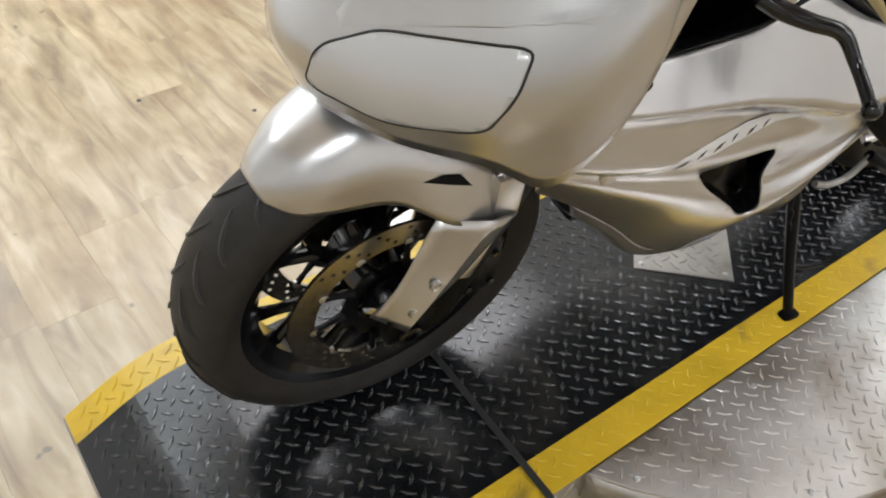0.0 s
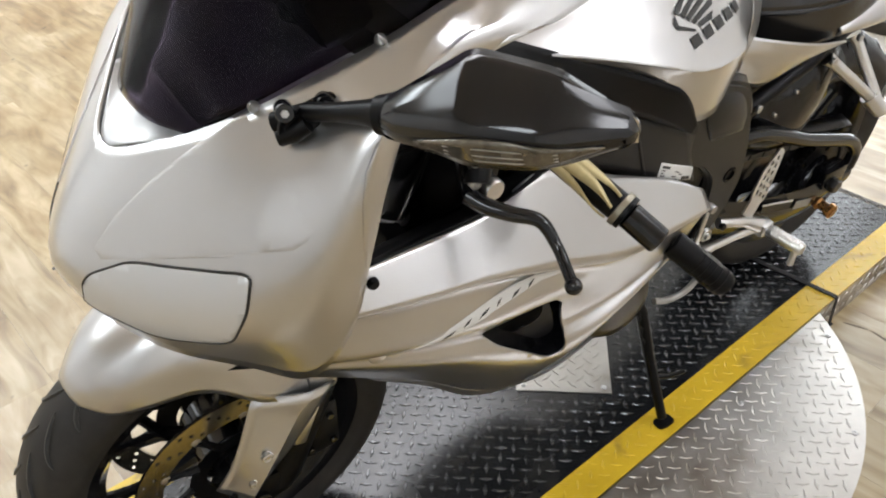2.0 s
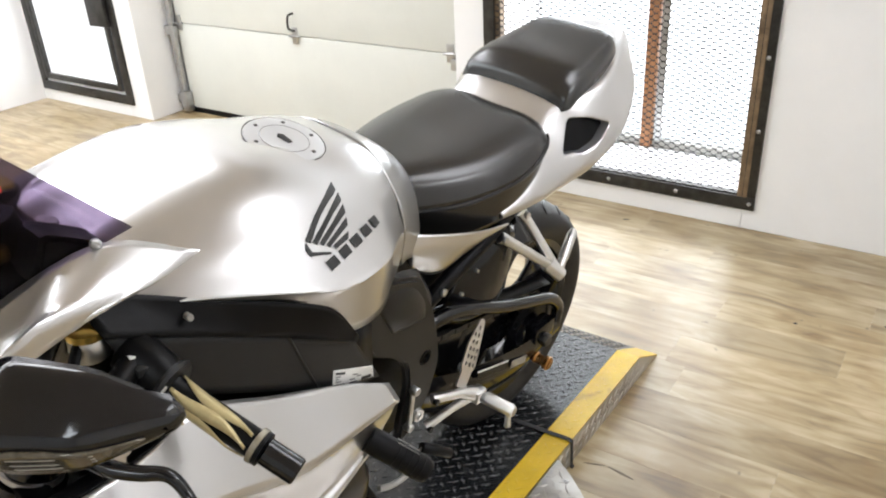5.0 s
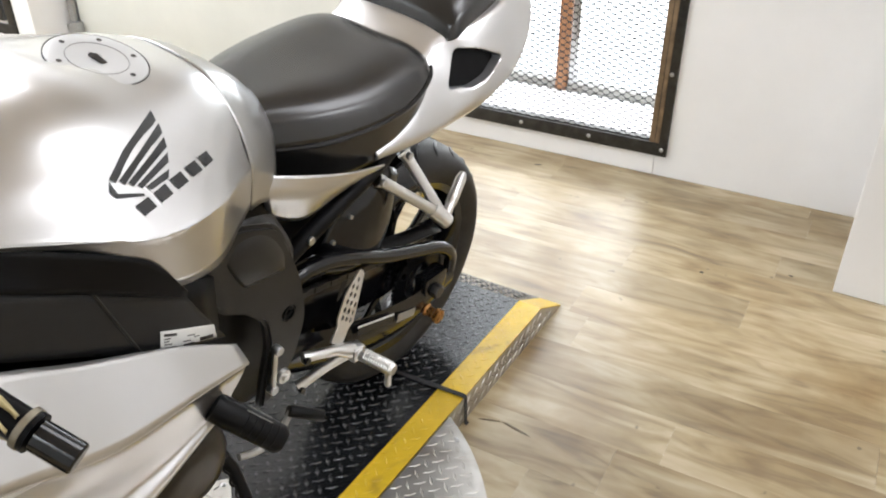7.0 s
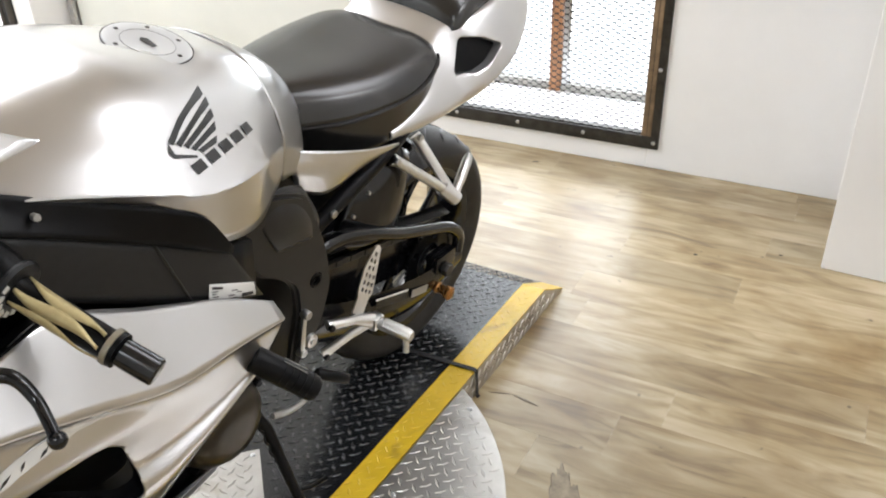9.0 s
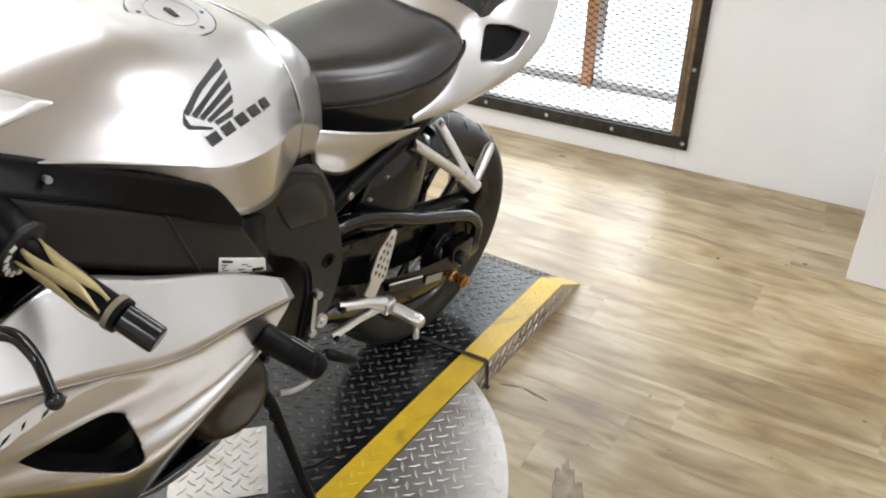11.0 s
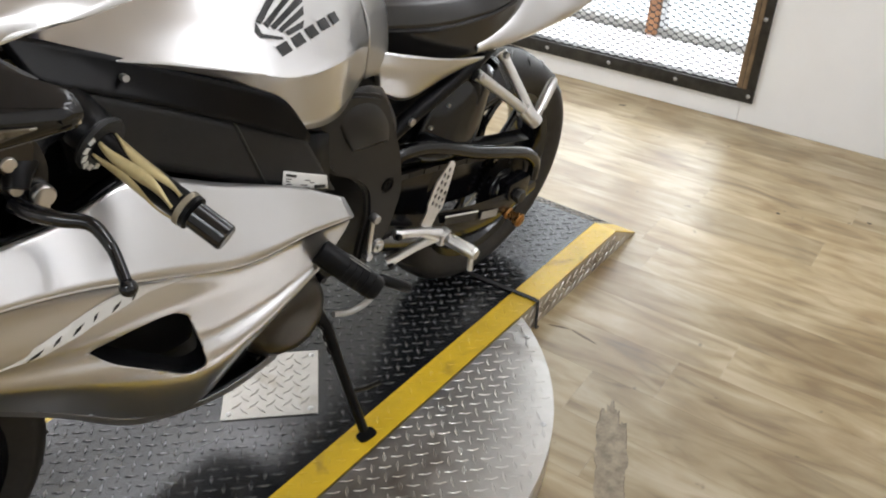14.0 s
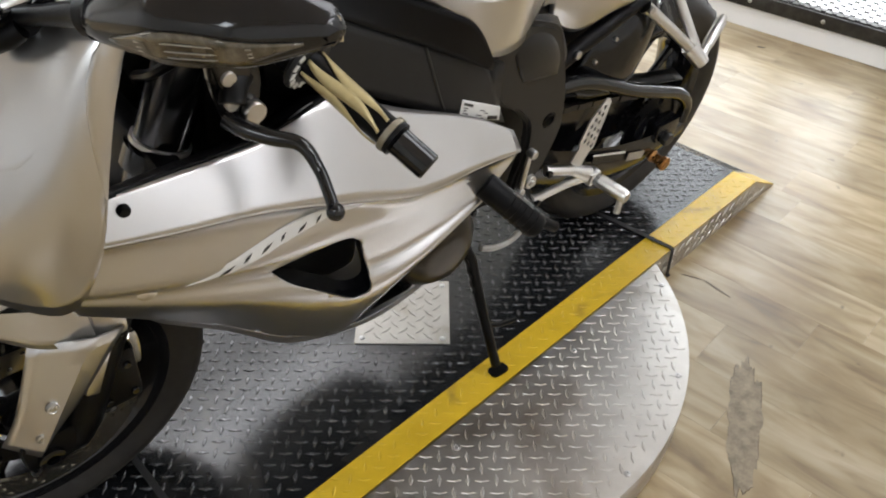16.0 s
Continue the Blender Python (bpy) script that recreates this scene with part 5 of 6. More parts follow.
for s in (-1, 1):
    part("fork_cap", rod((0.362, s * 0.106, 0.955), (0.372, s * 0.106, 0.985), 0.022, 16), GOLD, yoke, "gold fork cap")
part("yoke_nut", rod((0.375, 0, 0.955), (0.38, 0, 0.972), 0.016, 6), ALLOY, yoke)
part("ignition_lock", rod((0.335, 0, 0.95), (0.325, 0, 1.0), 0.022, 20), BLACK, yoke)

# handlebars, grips and levers
for s in (-1, 1):
    def S(x, w, z):
        return Vector((x, s * w, z))
    bar = part("handlebar", tube([S(0.355, 0.125, 0.925), S(0.362, 0.20, 0.896), S(0.371, 0.253, 0.871)], 0.0115, 14), BLACK, bike, "black clip-on handlebar")
    part("bar_clamp", box((0.330, s * 0.106 - 0.034, 0.90), (0.395, s * 0.106 + 0.034, 0.928), 0.009), BLACK, bar)
    a, b = S(0.368, 0.245, 0.873), S(0.404, 0.36, 0.832)
    d = (b - a)
    prof = [0.0175, 0.0185, 0.017, 0.0165, 0.0170, 0.0165, 0.0165, 0.0172, 0.0195, 0.0195]
    grip = part("grip", tube([a + d * f for f in (0, 0.03, 0.06, 0.2, 0.5, 0.7, 0.88, 0.93, 0.935, 1.0)], prof, 24), BLACK, bar, "black and gold rubber grip")
    # gold swirls wrapped round the grip
    ax = d.normalized()
    u = ax.orthogonal().normalized()
    v = ax.cross(u)
    up = Vector((-0.3, 0, 0.95))
    up = (up - ax * up.dot(ax)).normalized()
    sd = ax.cross(up)
    for k, (t0, t1, wd) in enumerate(((-1.1, 0.2, 0.42), (0.1, 0.9, 0.40), (0.9, 2.1, 0.36))):
        bm = bmesh.new()
        va, vb = [], []
        for i in range(15):
            f = i / 14
            c = t0 + (t1 - t0) * f + 0.25 * math.sin(f * 5 + k)
            w = wd * (0.25 + math.sin(math.pi * min(f * 1.1, 1)) * 0.75)
            base = a + d * (0.07 + 0.80 * f)
            va.append(bm.verts.new(base + (up * math.cos(c - w) + sd * math.sin(c - w)) * 0.0176))
            vb.append(bm.verts.new(base + (up * math.cos(c + w) + sd * math.sin(c + w)) * 0.0176))
        mids = [bm.verts.new((p.co + q.co) / 2 + ((p.co + q.co) / 2 - (a + d * (0.07 + 0.80 * i / 14))).normalized() * 0.0016) for i, (p, q) in enumerate(zip(va, vb))]
        for i in range(14):
            bm.faces.new((va[i], va[i + 1], mids[i + 1], mids[i]))
            bm.faces.new((mids[i], mids[i + 1], vb[i + 1], vb[i]))
        thicken(part("grip_swirl", bm, GRIP_GOLD, grip, "pale gold swirl"), 0.0008, 1.0)
    part("grip_collar", tube([a + d * 0.90, a + d * 0.905, a + d * 0.955, a + d * 0.96], [0.0185, 0.0205, 0.0205, 0.0185], 24), COLLAR, grip, "worn grey grip flange")
    e = S(0.419, 0.397, 0.814)
    part("bar_end", tube([b, b + (e - b) * 0.03, b + (e - b) * 0.95, e], [0.0125, 0.0155, 0.0155, 0.0135], 24), BLACK_GLOSS, bar, "black bar end weight")
    sw = part("switch_block", tube([S(0.358, 0.185, 0.90), S(0.360, 0.19, 0.898), S(0.367, 0.232, 0.880), S(0.369, 0.245, 0.874)], [0.022, 0.027, 0.028, 0.024], 16), BLACK, bar, "black switch housing")
    for f, zz in ((0.195, 0.012), (0.215, 0.018), (0.232, 0.010)):
        part("switch", box((-0.007, -0.006, -0.004), (0.007, 0.006, 0.006), 0.002, Matrix.Translation(S(0.345 + zz * 0.3, f, 0.912 - (f - 0.195) * 0.35))), WHITE_LABEL if zz > 0.015 else GREY_PLASTIC, sw)
    part("cable_collar", on(lathe([(0.018, -0.005), (0.032, -0.004), (0.034, 0), (0.032, 0.004), (0.018, 0.005)], sides=20, axis="z"), Matrix.Translation(S(0.369, 0.247, 0.873)) @ ax.to_track_quat("Z", "Y").to_matrix().to_4x4()), GREY_PLASTIC, sw, "dark flange with pale worn print")
    for k in range(9):
        t = 0.5 + k * 0.42
        part("flange_print", box((-0.004, -0.0035, 0), (0.004, 0.0035, 0.0008), 0, Matrix.Translation(S(0.369, 0.247, 0.873) + ax * 0.0045 + (up * math.cos(t) + sd * math.sin(t)) * 0.027) @ ax.to_track_quat("Z", "Y").to_matrix().to_4x4() @ Matrix.Rotation(t, 4, "Z")), WHITE_LABEL, sw)
    perch = part("lever_perch", tube([S(0.345, 0.215, 0.895), S(0.31, 0.235, 0.895), S(0.275, 0.262, 0.885), S(0.268, 0.272, 0.872)], [0.016, 0.014, 0.016, 0.013], 10), BLACK, bar, "black lever perch")
    arm = [(0.250, 0.925), (0.300, 0.914), (0.307, 0.880), (0.301, 0.848), (0.284, 0.830), (0.266, 0.838), (0.257, 0.87), (0.251, 0.90)]
    part("perch_arm", side_plate(round_loop(arm, 4, 0.3), 0.252, 0.012, 0.003, sgn=s), BLACK_GLOSS, perch, "black machined perch arm")
    part("perch_plate", side_plate(round_loop([(0.252, 0.926), (0.297, 0.915), (0.290, 0.888), (0.262, 0.884)], 3, 0.25), 0.264, 0.004, 0.001, sgn=s), CASE, perch, "dull bronze perch plate")
    for x, z, r in ((0.268, 0.899, 0.0078), (0.2695, 0.869, 0.0066)):
        part("perch_screw", rod(S(x, 0.262, z), S(x, 0.272, z), r, 18), ALLOY, perch, "bright perch screw")
    knob = part("adjuster", rod(S(0.292, 0.264, 0.853), S(0.292, 0.275, 0.853), 0.0125, 24), ALLOY, perch, "bright round lever adjuster")
    part("adjuster_tail", side_plate(round_loop([(0.287, 0.846), (0.297, 0.846), (0.2955, 0.829), (0.2885, 0.829)], 3, 0.3), 0.266, 0.006, 0.001, sgn=s), ALLOY, knob)
    lv = spline([S(0.266, 0.262, 0.850), S(0.275, 0.282, 0.846), S(0.291, 0.304, 0.844), S(0.311, 0.325, 0.841), S(0.317, 0.347, 0.823), S(0.313, 0.370, 0.811), S(0.309, 0.386, 0.8025)], 30)
    lever = part("clutch_lever" if s < 0 else "brake_lever", tube(lv, [0.0105 - 0.0042 * min(i / 20, 1) for i in range(30)], 12), BLACK_GLOSS, bar, "black anodised lever")
    bm = bmesh.new()
    bmesh.ops.create_uvsphere(bm, u_segments=14, v_segments=10, radius=0.0095, matrix=Matrix.Translation(S(0.309, 0.388, 0.8015)))
    part("lever_ball", bm, BLACK_GLOSS, lever)
    part("reservoir", lathe([(0, 0.03), (0.018, 0.03), (0.021, 0.026), (0.021, 0.0), (0.016, -0.004), (0, -0.004)], (0.325, s * 0.172, 0.902), 24, "z"), ALLOY if s < 0 else BLACK, bar, "fluid reservoir")
    part("reservoir_cap", lathe([(0, 0.012), (0.018, 0.012), (0.022, 0.009), (0.022, 0.0)], (0.325, s * 0.172, 0.930), 24, "z"), GOLD, bar, "gold reservoir cap")
    for zz in (0.0, 0.022):
        part("clamp_screw", rod(S(0.372 + zz, 0.168 + zz * 0.6, 0.90 - zz), S(0.366 + zz, 0.172 + zz * 0.6, 0.915 - zz), 0.007, 12), ZINC, bar, "zinc clamp screw")
    part("hose", tube(spline([S(0.31, 0.18, 0.925), S(0.28, 0.20, 0.90), S(0.24, 0.17, 0.86), S(0.25, 0.08, 0.80)], 18), 0.006, 8), BLACK, bar)

# mirrors
for s in (-1, 1):
    def S(x, w, z):
        return Vector((x, s * w, z))
    mirror = part("mirror", tube([S(0.100, 0.185, 0.955), S(0.122, 0.205, 0.972), S(0.132, 0.235, 0.985), S(0.146, 0.270, 1.0), S(0.154, 0.292, 1.008)], [0.012, 0.009, 0.0085, 0.011, 0.016], 12), BLACK, bike, "black mirror stalk")
    base = part("mirror_base", side_plate(round_loop([(0.090, 0.940), (0.15, 0.957), (0.152, 0.985), (0.095, 0.975)], 4, 0.3), 0.197, 0.012, 0.004, sgn=s), BLACK, mirror, "black mirror foot")
    part("foot_cover", tube([S(0.094, 0.200, 0.950), S(0.106, 0.206, 0.957), S(0.118, 0.212, 0.965)], [0.007, 0.011, 0.009], 12), BLACK, mirror)
    for x, z in ((0.103, 0.977), (0.143, 0.972)):
        part("foot_bolt", rod(S(x, 0.196, z), S(x - 0.006, 0.213, z + 0.006), 0.0088, 16), BLACK_GLOSS, mirror)
        part("bolt_socket", rod(S(x - 0.006, 0.213, z + 0.006), S(x - 0.0064, 0.214, z + 0.0064), 0.004, 6), ZINC, mirror, "worn hexagon socket")
    # housing: sections along its length, a pointed shell with a flat rear face
    axis = [(0.0, 0.014, 0.014, 0.012), (0.08, 0.022, 0.017, 0.022), (0.42, 0.062, 0.022, 0.044), (0.72, 0.047, 0.022, 0.042), (1.0, 0.010, 0.010, 0.010)]
    A, B = S(0.150, 0.290, 1.008), S(0.268, 0.452, 1.048)
    ad = (B - A).normalized()
    upv = (Vector((0.12, 0, 1)) - ad * Vector((0.12, 0, 1)).dot(ad)).normalized()
    fwd = ad.cross(upv) * (1 if s > 0 else -1)
    if fwd.x > 0:
        fwd = -fwd
    bm = bmesh.new()
    rings = []
    for f, hu, hd, dd in axis:
        c = A + (B - A) * f
        ridge = 0.30
        prof = ((1.0, 0.12), (0.84, 0.5), (ridge, 1.10), (-0.75, 0.85), (-1.0, 0.35), (-0.95, 0.0))
        rings.append([bm.verts.new(c + upv * ((hu if a > 0 else hd) * a) + fwd * (dd * 1.2 * b)) for a, b in prof])
    for p, q in zip(rings, rings[1:]):
        for k in range(5):
            bm.faces.new((p[k], p[k + 1], q[k + 1], q[k]))
    bm.faces.new(rings[-1])
    bmesh.ops.bevel(bm, geom=[e for e in bm.edges if len(e.link_faces) == 2], offset=0.009, segments=4, affect="EDGES", profile=0.5)
    shell = thicken(part("mirror_housing", bm, BLACK_GLOSS, mirror, "faceted gloss black mirror housing"), 0.002, 0.0)
    bm = bmesh.new()
    rim_a, rim_b = [], []
    for f, hu, hd, dd in axis:
        c = A + (B - A) * f + fwd * 0.006
        rim_a.append(bm.verts.new(c + upv * hu * 0.9))
        rim_b.append(bm.verts.new(c - upv * hd * 0.85))
    for k in range(len(axis) - 1):
        bm.faces.new((rim_a[k], rim_a[k + 1], rim_b[k + 1], rim_b[k]))
    part("mirror_glass", bm, MIRROR, mirror, "mirror glass")

    def face_at(f, q):
        """A place on the lower facet: f along the housing, q down from its ridge."""
        i = max(k for k in range(len(axis) - 1) if axis[k][0] <= f)
        g = (f - axis[i][0]) / (axis[i + 1][0] - axis[i][0])
        hu, hd, dd = (axis[i][n] + (axis[i + 1][n] - axis[i][n]) * g for n in (1, 2, 3))
        return A + (B - A) * f + upv * (0.30 * hu - (0.75 * hd + 0.30 * hu) * q) + fwd * (dd * 1.2 * (1.10 - 0.25 * q) + 0.0022)

    lens_skin = Skin([[face_at(0.20 + 0.70 * k / 10, 0.5 - 0.42 * math.sin(math.pi * (k + 0.4) / 10.8) + 0.05 * (k / 10)) for k in range(11)], [face_at(0.20 + 0.70 * k / 10, 0.5 + 0.42 * math.sin(math.pi * (k + 0.4) / 10.8)) for k in range(11)]])
    lens = thicken(part("turn_signal", lens_skin.mesh(2, 4), SIGNAL, mirror, "smoked clear turn signal lens"), 0.003, 0.0)
    for r in (0.3, 0.55, 0.75):
        part("lens_rib", tube([lens_skin.at(s0, r) + fwd * 0.0022 for s0 in (2, 4, 6, 8)], 0.0005, 5), GREY_SILVER, lens)
    part("stalk_joint", tube([S(0.148, 0.286, 1.006), S(0.158, 0.300, 1.011)], [0.0165, 0.019], 16), BLACK, mirror)

# fairing hardware
for s in (-1, 1):
    for x, w, z in ((0.093, 0.152, 0.957), (0.205, 0.195, 1.014), (0.339, 0.203, 1.050)):
        n = Vector((-0.45, s * 0.55, 0.7)).normalized()
        c = Vector((x, s * w, z))
        part("screen_bolt", tube([c - n * 0.003, c + n * 0.0015, c + n * 0.006, c + n * 0.014], [0.0058, 0.0058, 0.0045, 0.0008], 12), BAND_GREY, bike, "grey screen bolt")
    part("fairing_fastener", lathe([(0, -0.004), (0.008, -0.0035), (0.0125, 0.0), (0.0125, 0.006)], (0, 0, 0), 18), ALLOY, bike, "round quarter turn fastener").matrix_local = Matrix.Diagonal((1, -s, 1, 1)) @ Matrix.Translation(side_skin.at(*side_skin.near(L(0.156, 0.262, 0.651)))) @ Matrix.Diagonal((1, -s, 1, 1)) @ (Matrix.Identity(4) if s < 0 else Matrix.Rotation(math.pi, 4, "Z"))
    part("fairing_fastener", lathe([(0, -0.003), (0.0055, -0.003), (0.007, 0.0), (0.007, 0.004)], (0, 0, 0), 14), BLACK, bike).matrix_local = Matrix.Translation((0.150, s * 0.2635, 0.785)) @ (Matrix.Identity(4) if s < 0 else Matrix.Rotation(math.pi, 4, "Z"))
    part("duct_bolt", rod((0.427, s * 0.200, 0.913), (0.425, s * 0.212, 0.917), 0.0043, 14), GREY_SILVER, bike)
    # radiator side duct seen through the vent
    part("vent_duct", box((0.29, s * 0.175 - 0.02, 0.45), (0.49, s * 0.175 + 0.02, 0.66), 0.02), INK, bike)
    SILL = [
        [(0.10, 0.258, 0.80), (0.20, 0.247, 0.797), (0.312, 0.245, 0.796), (0.40, 0.24, 0.814)],
        [(0.12, 0.215, 0.775), (0.20, 0.20, 0.765), (0.312, 0.19, 0.76), (0.40, 0.185, 0.785)],
    ]
    thicken(part("fairing_ledge", Skin([[(x, s * w, z) for x, w, z in row] for row in SILL]).mesh(4, 3), BLACK, bike, "black inner edge"), 0.003, 0.0)

# covered headlights: panels set in a dark groove
upper_skin = Skin([[(x, -w, z) for x, w, z in row[:0:-1]] + [(x, w, z) for x, w, z in row] for row in UPPER_A])
for s in (-1, 1):
    corners = [(-0.092, 0.045, 0.699), (-0.068, 0.055, 0.752), (-0.035, 0.105, 0.79), (0.042, 0.226, 0.832), (0.028, 0.232, 0.79), (0.004, 0.222, 0.738), (-0.05, 0.13, 0.70)]
    loop = round_loop([upper_skin.near((x, s * w, z)) for x, w, z in corners], 5, 0.25)
    fl = upper_skin.normal(6 + s * 1.5, 1.8).x > 0
    pan = part("headlight_cover", upper_skin.patch(loop, lift=0.0012, step=0.1, flip=fl), LAMP_PANEL, bike, "satin silver headlight blanking cover")
    thicken(pan, 0.003, 0.0)
    path = [upper_skin.at(*p) + upper_skin.normal(*p) * (-0.0022 if fl else 0.0022) for p in loop]
    part("cover_groove", tube(path, 0.0015, 6, True), INK, pan, "dark gap round the cover")

# the face above the covers stands a little proud and ends in a rounded step
for s in (-1, 1):
    low = [(6 + s * a, r) for a, r in ((0.70, 1.48), (1.25, 1.36), (2.0, 1.27), (2.35, 1.29), (2.7, 1.35), (2.9, 1.33), (3.1, 1.27), (3.3, 1.13), (3.42, 0.93), (3.5, 0.55))]
    top = [(6 + s * a, 0.03) for a in (3.55, 3.2, 2.8, 2.4, 2.0, 1.75)] + [(6 + s * a, r) for a, r in ((1.25, 0.25), (0.95, 0.55), (0.72, 0.95), (0.60, 1.35))]
    face = part("fairing_face", upper_skin.patch(low + top, lift=0.0014, step=0.1, flip=upper_skin.normal(6 + s * 1.5, 1.8).x > 0), SILVER, bike, "proud silver face of the upper fairing")
    # towards the mirror foot the step dies away into the fairing
    for v in face.data.vertices:
        n = v.normal if v.normal.y * s > 0 else -v.normal
        v.co -= n * 0.0026 * min(max((v.co.x - 0.055) / 0.05, 0), 1)
    thicken(face, 0.0035, 0.0)
    edge = face.modifiers.new("soft_edge", "BEVEL")
    edge.width, edge.segments, edge.limit_method = 0.0012, 2, "ANGLE"

# ---- emblems, drawn as plain shapes ----
tank_left = Skin([[(x, -w, z) for x, w, z in row] for row in TANK])
TL = tank_left.normal(3.0, 3.5).y > 0


def decal(name, skin_, pts, mat, parent, lift, flip, label="", step=0.12):
    return part(name, skin_.patch([skin_.near(L(*p)) for p in pts], lift=lift, step=step, flip=flip), mat, parent, label)


tank_ob = next(o for o in bike.children if o.name.startswith("fuel_tank"))
for k in range(5):
    f = k / 4
    tip = Vector((0.711 - 0.030 * f ** 1.6, 0.139 + 0.062 * f, 0.956 - 0.040 * f))
    root = Vector((0.606 + 0.036 * f, 0.203 + 0.011 * f, 0.935 - 0.019 * f))
    d = (tip - root).normalized()
    side = Vector((0.55, 0.55, -0.62)) * (0.0043 - 0.0008 * f)
    back = Vector((0, 0, 0)) + d * 0.012
    decal("emblem_feather", tank_left, [tuple(tip - side * 0.9), tuple(tip - back + side * 1.5), tuple(root + side), tuple(root - side * 0.7)], INK, tank_ob, 0.0022, TL, "dark emblem feather")
decal("emblem_stroke", tank_left, [(0.603, 0.2035, 0.9365), (0.5965, 0.211, 0.928), (0.600, 0.2165, 0.9215), (0.633, 0.2195, 0.9115), (0.634, 0.2175, 0.9145), (0.605, 0.2135, 0.925), (0.604, 0.209, 0.931)], INK, tank_ob, 0.0022, TL, "dark emblem stroke", 0.06)
a, b = Vector((0.617, 0.2315, 0.9005)), Vector((0.756, 0.186, 0.900))
up = Vector((-0.0048, -0.0108, 0.0126))
for k in range(5):
    p, q = a - up * 0.22 + (b - a) * (k * 0.2 + 0.015), a - up * 0.22 + (b - a) * (k * 0.2 + 0.155)
    o = [tuple(p), tuple(q), tuple(q + up * 0.85), tuple(p + up * 0.85)]
    decal("maker_mark", tank_left, o, INK, tank_ob, 0.0022, TL, "dark block of the maker's mark", 0.06)
SL = side_skin.normal(2.5, 2.0).y > 0
low_ob = next(o for o in bike.children if o.name.startswith("lower_fairing"))
ribbon = [(0.195, 0.27, 0.648), (0.25, 0.272, 0.667), (0.31, 0.275, 0.680), (0.37, 0.275, 0.682), (0.44, 0.27, 0.675), (0.385, 0.275, 0.667), (0.31, 0.275, 0.659), (0.25, 0.272, 0.649)]
decal("model_ribbon", side_skin, ribbon, WHITE_LABEL, low_ob, 0.003, SL, "white model ribbon with dark strokes")
for x, z, n in ((0.232, 0.652, 0.022), (0.262, 0.659, 0.014), (0.285, 0.661, 0.018), (0.312, 0.666, 0.010), (0.335, 0.666, 0.016), (0.362, 0.668, 0.010)):
    decal("ribbon_stroke", side_skin, [(x, 0.273, z - 0.003), (x + n * 0.6, 0.274, z + 0.001), (x + n, 0.274, z + 0.008), (x + n * 0.35, 0.274, z + 0.004)], INK, low_ob, 0.0036, SL, "", 0.06)
screen_skin = Skin(left(SCREEN_EDGE))
SC = screen_skin.normal(1, 3).z < 0
screen_ob = next(o for o in bike.children if o.name.startswith("windscreen"))
decal("screen_mark", screen_skin, [(0.2317, 0.1393, 1.0873), (0.2757, 0.1382, 1.0959), (0.279, 0.132, 1.101), (0.2355, 0.1339, 1.0928)], WHITE_LABEL, screen_ob, 0.0024, SC, "white maker's bar", 0.05)
decal("screen_mark", screen_skin, [(0.280, 0.139, 1.096), (0.291, 0.137, 1.098), (0.293, 0.129, 1.105), (0.282, 0.131, 1.102)], RED, screen_ob, 0.0024, SC, "red maker's dot", 0.05)
fender_skin = Skin(left(FENDER))
FS = fender_skin.normal(1.5, 4).z < 0
fender_ob = next(o for o in bike.children if o.name.startswith("front_fender"))
decal("fender_slot", fender_skin, [(0.0245, 0.106, 0.561), (0.05, 0.108, 0.566), (0.072, 0.112, 0.562), (0.088, 0.12, 0.542), (0.06, 0.116, 0.551)], BLACK, fender_ob, 0.0022, FS, "dark slot in the fender", 0.08)

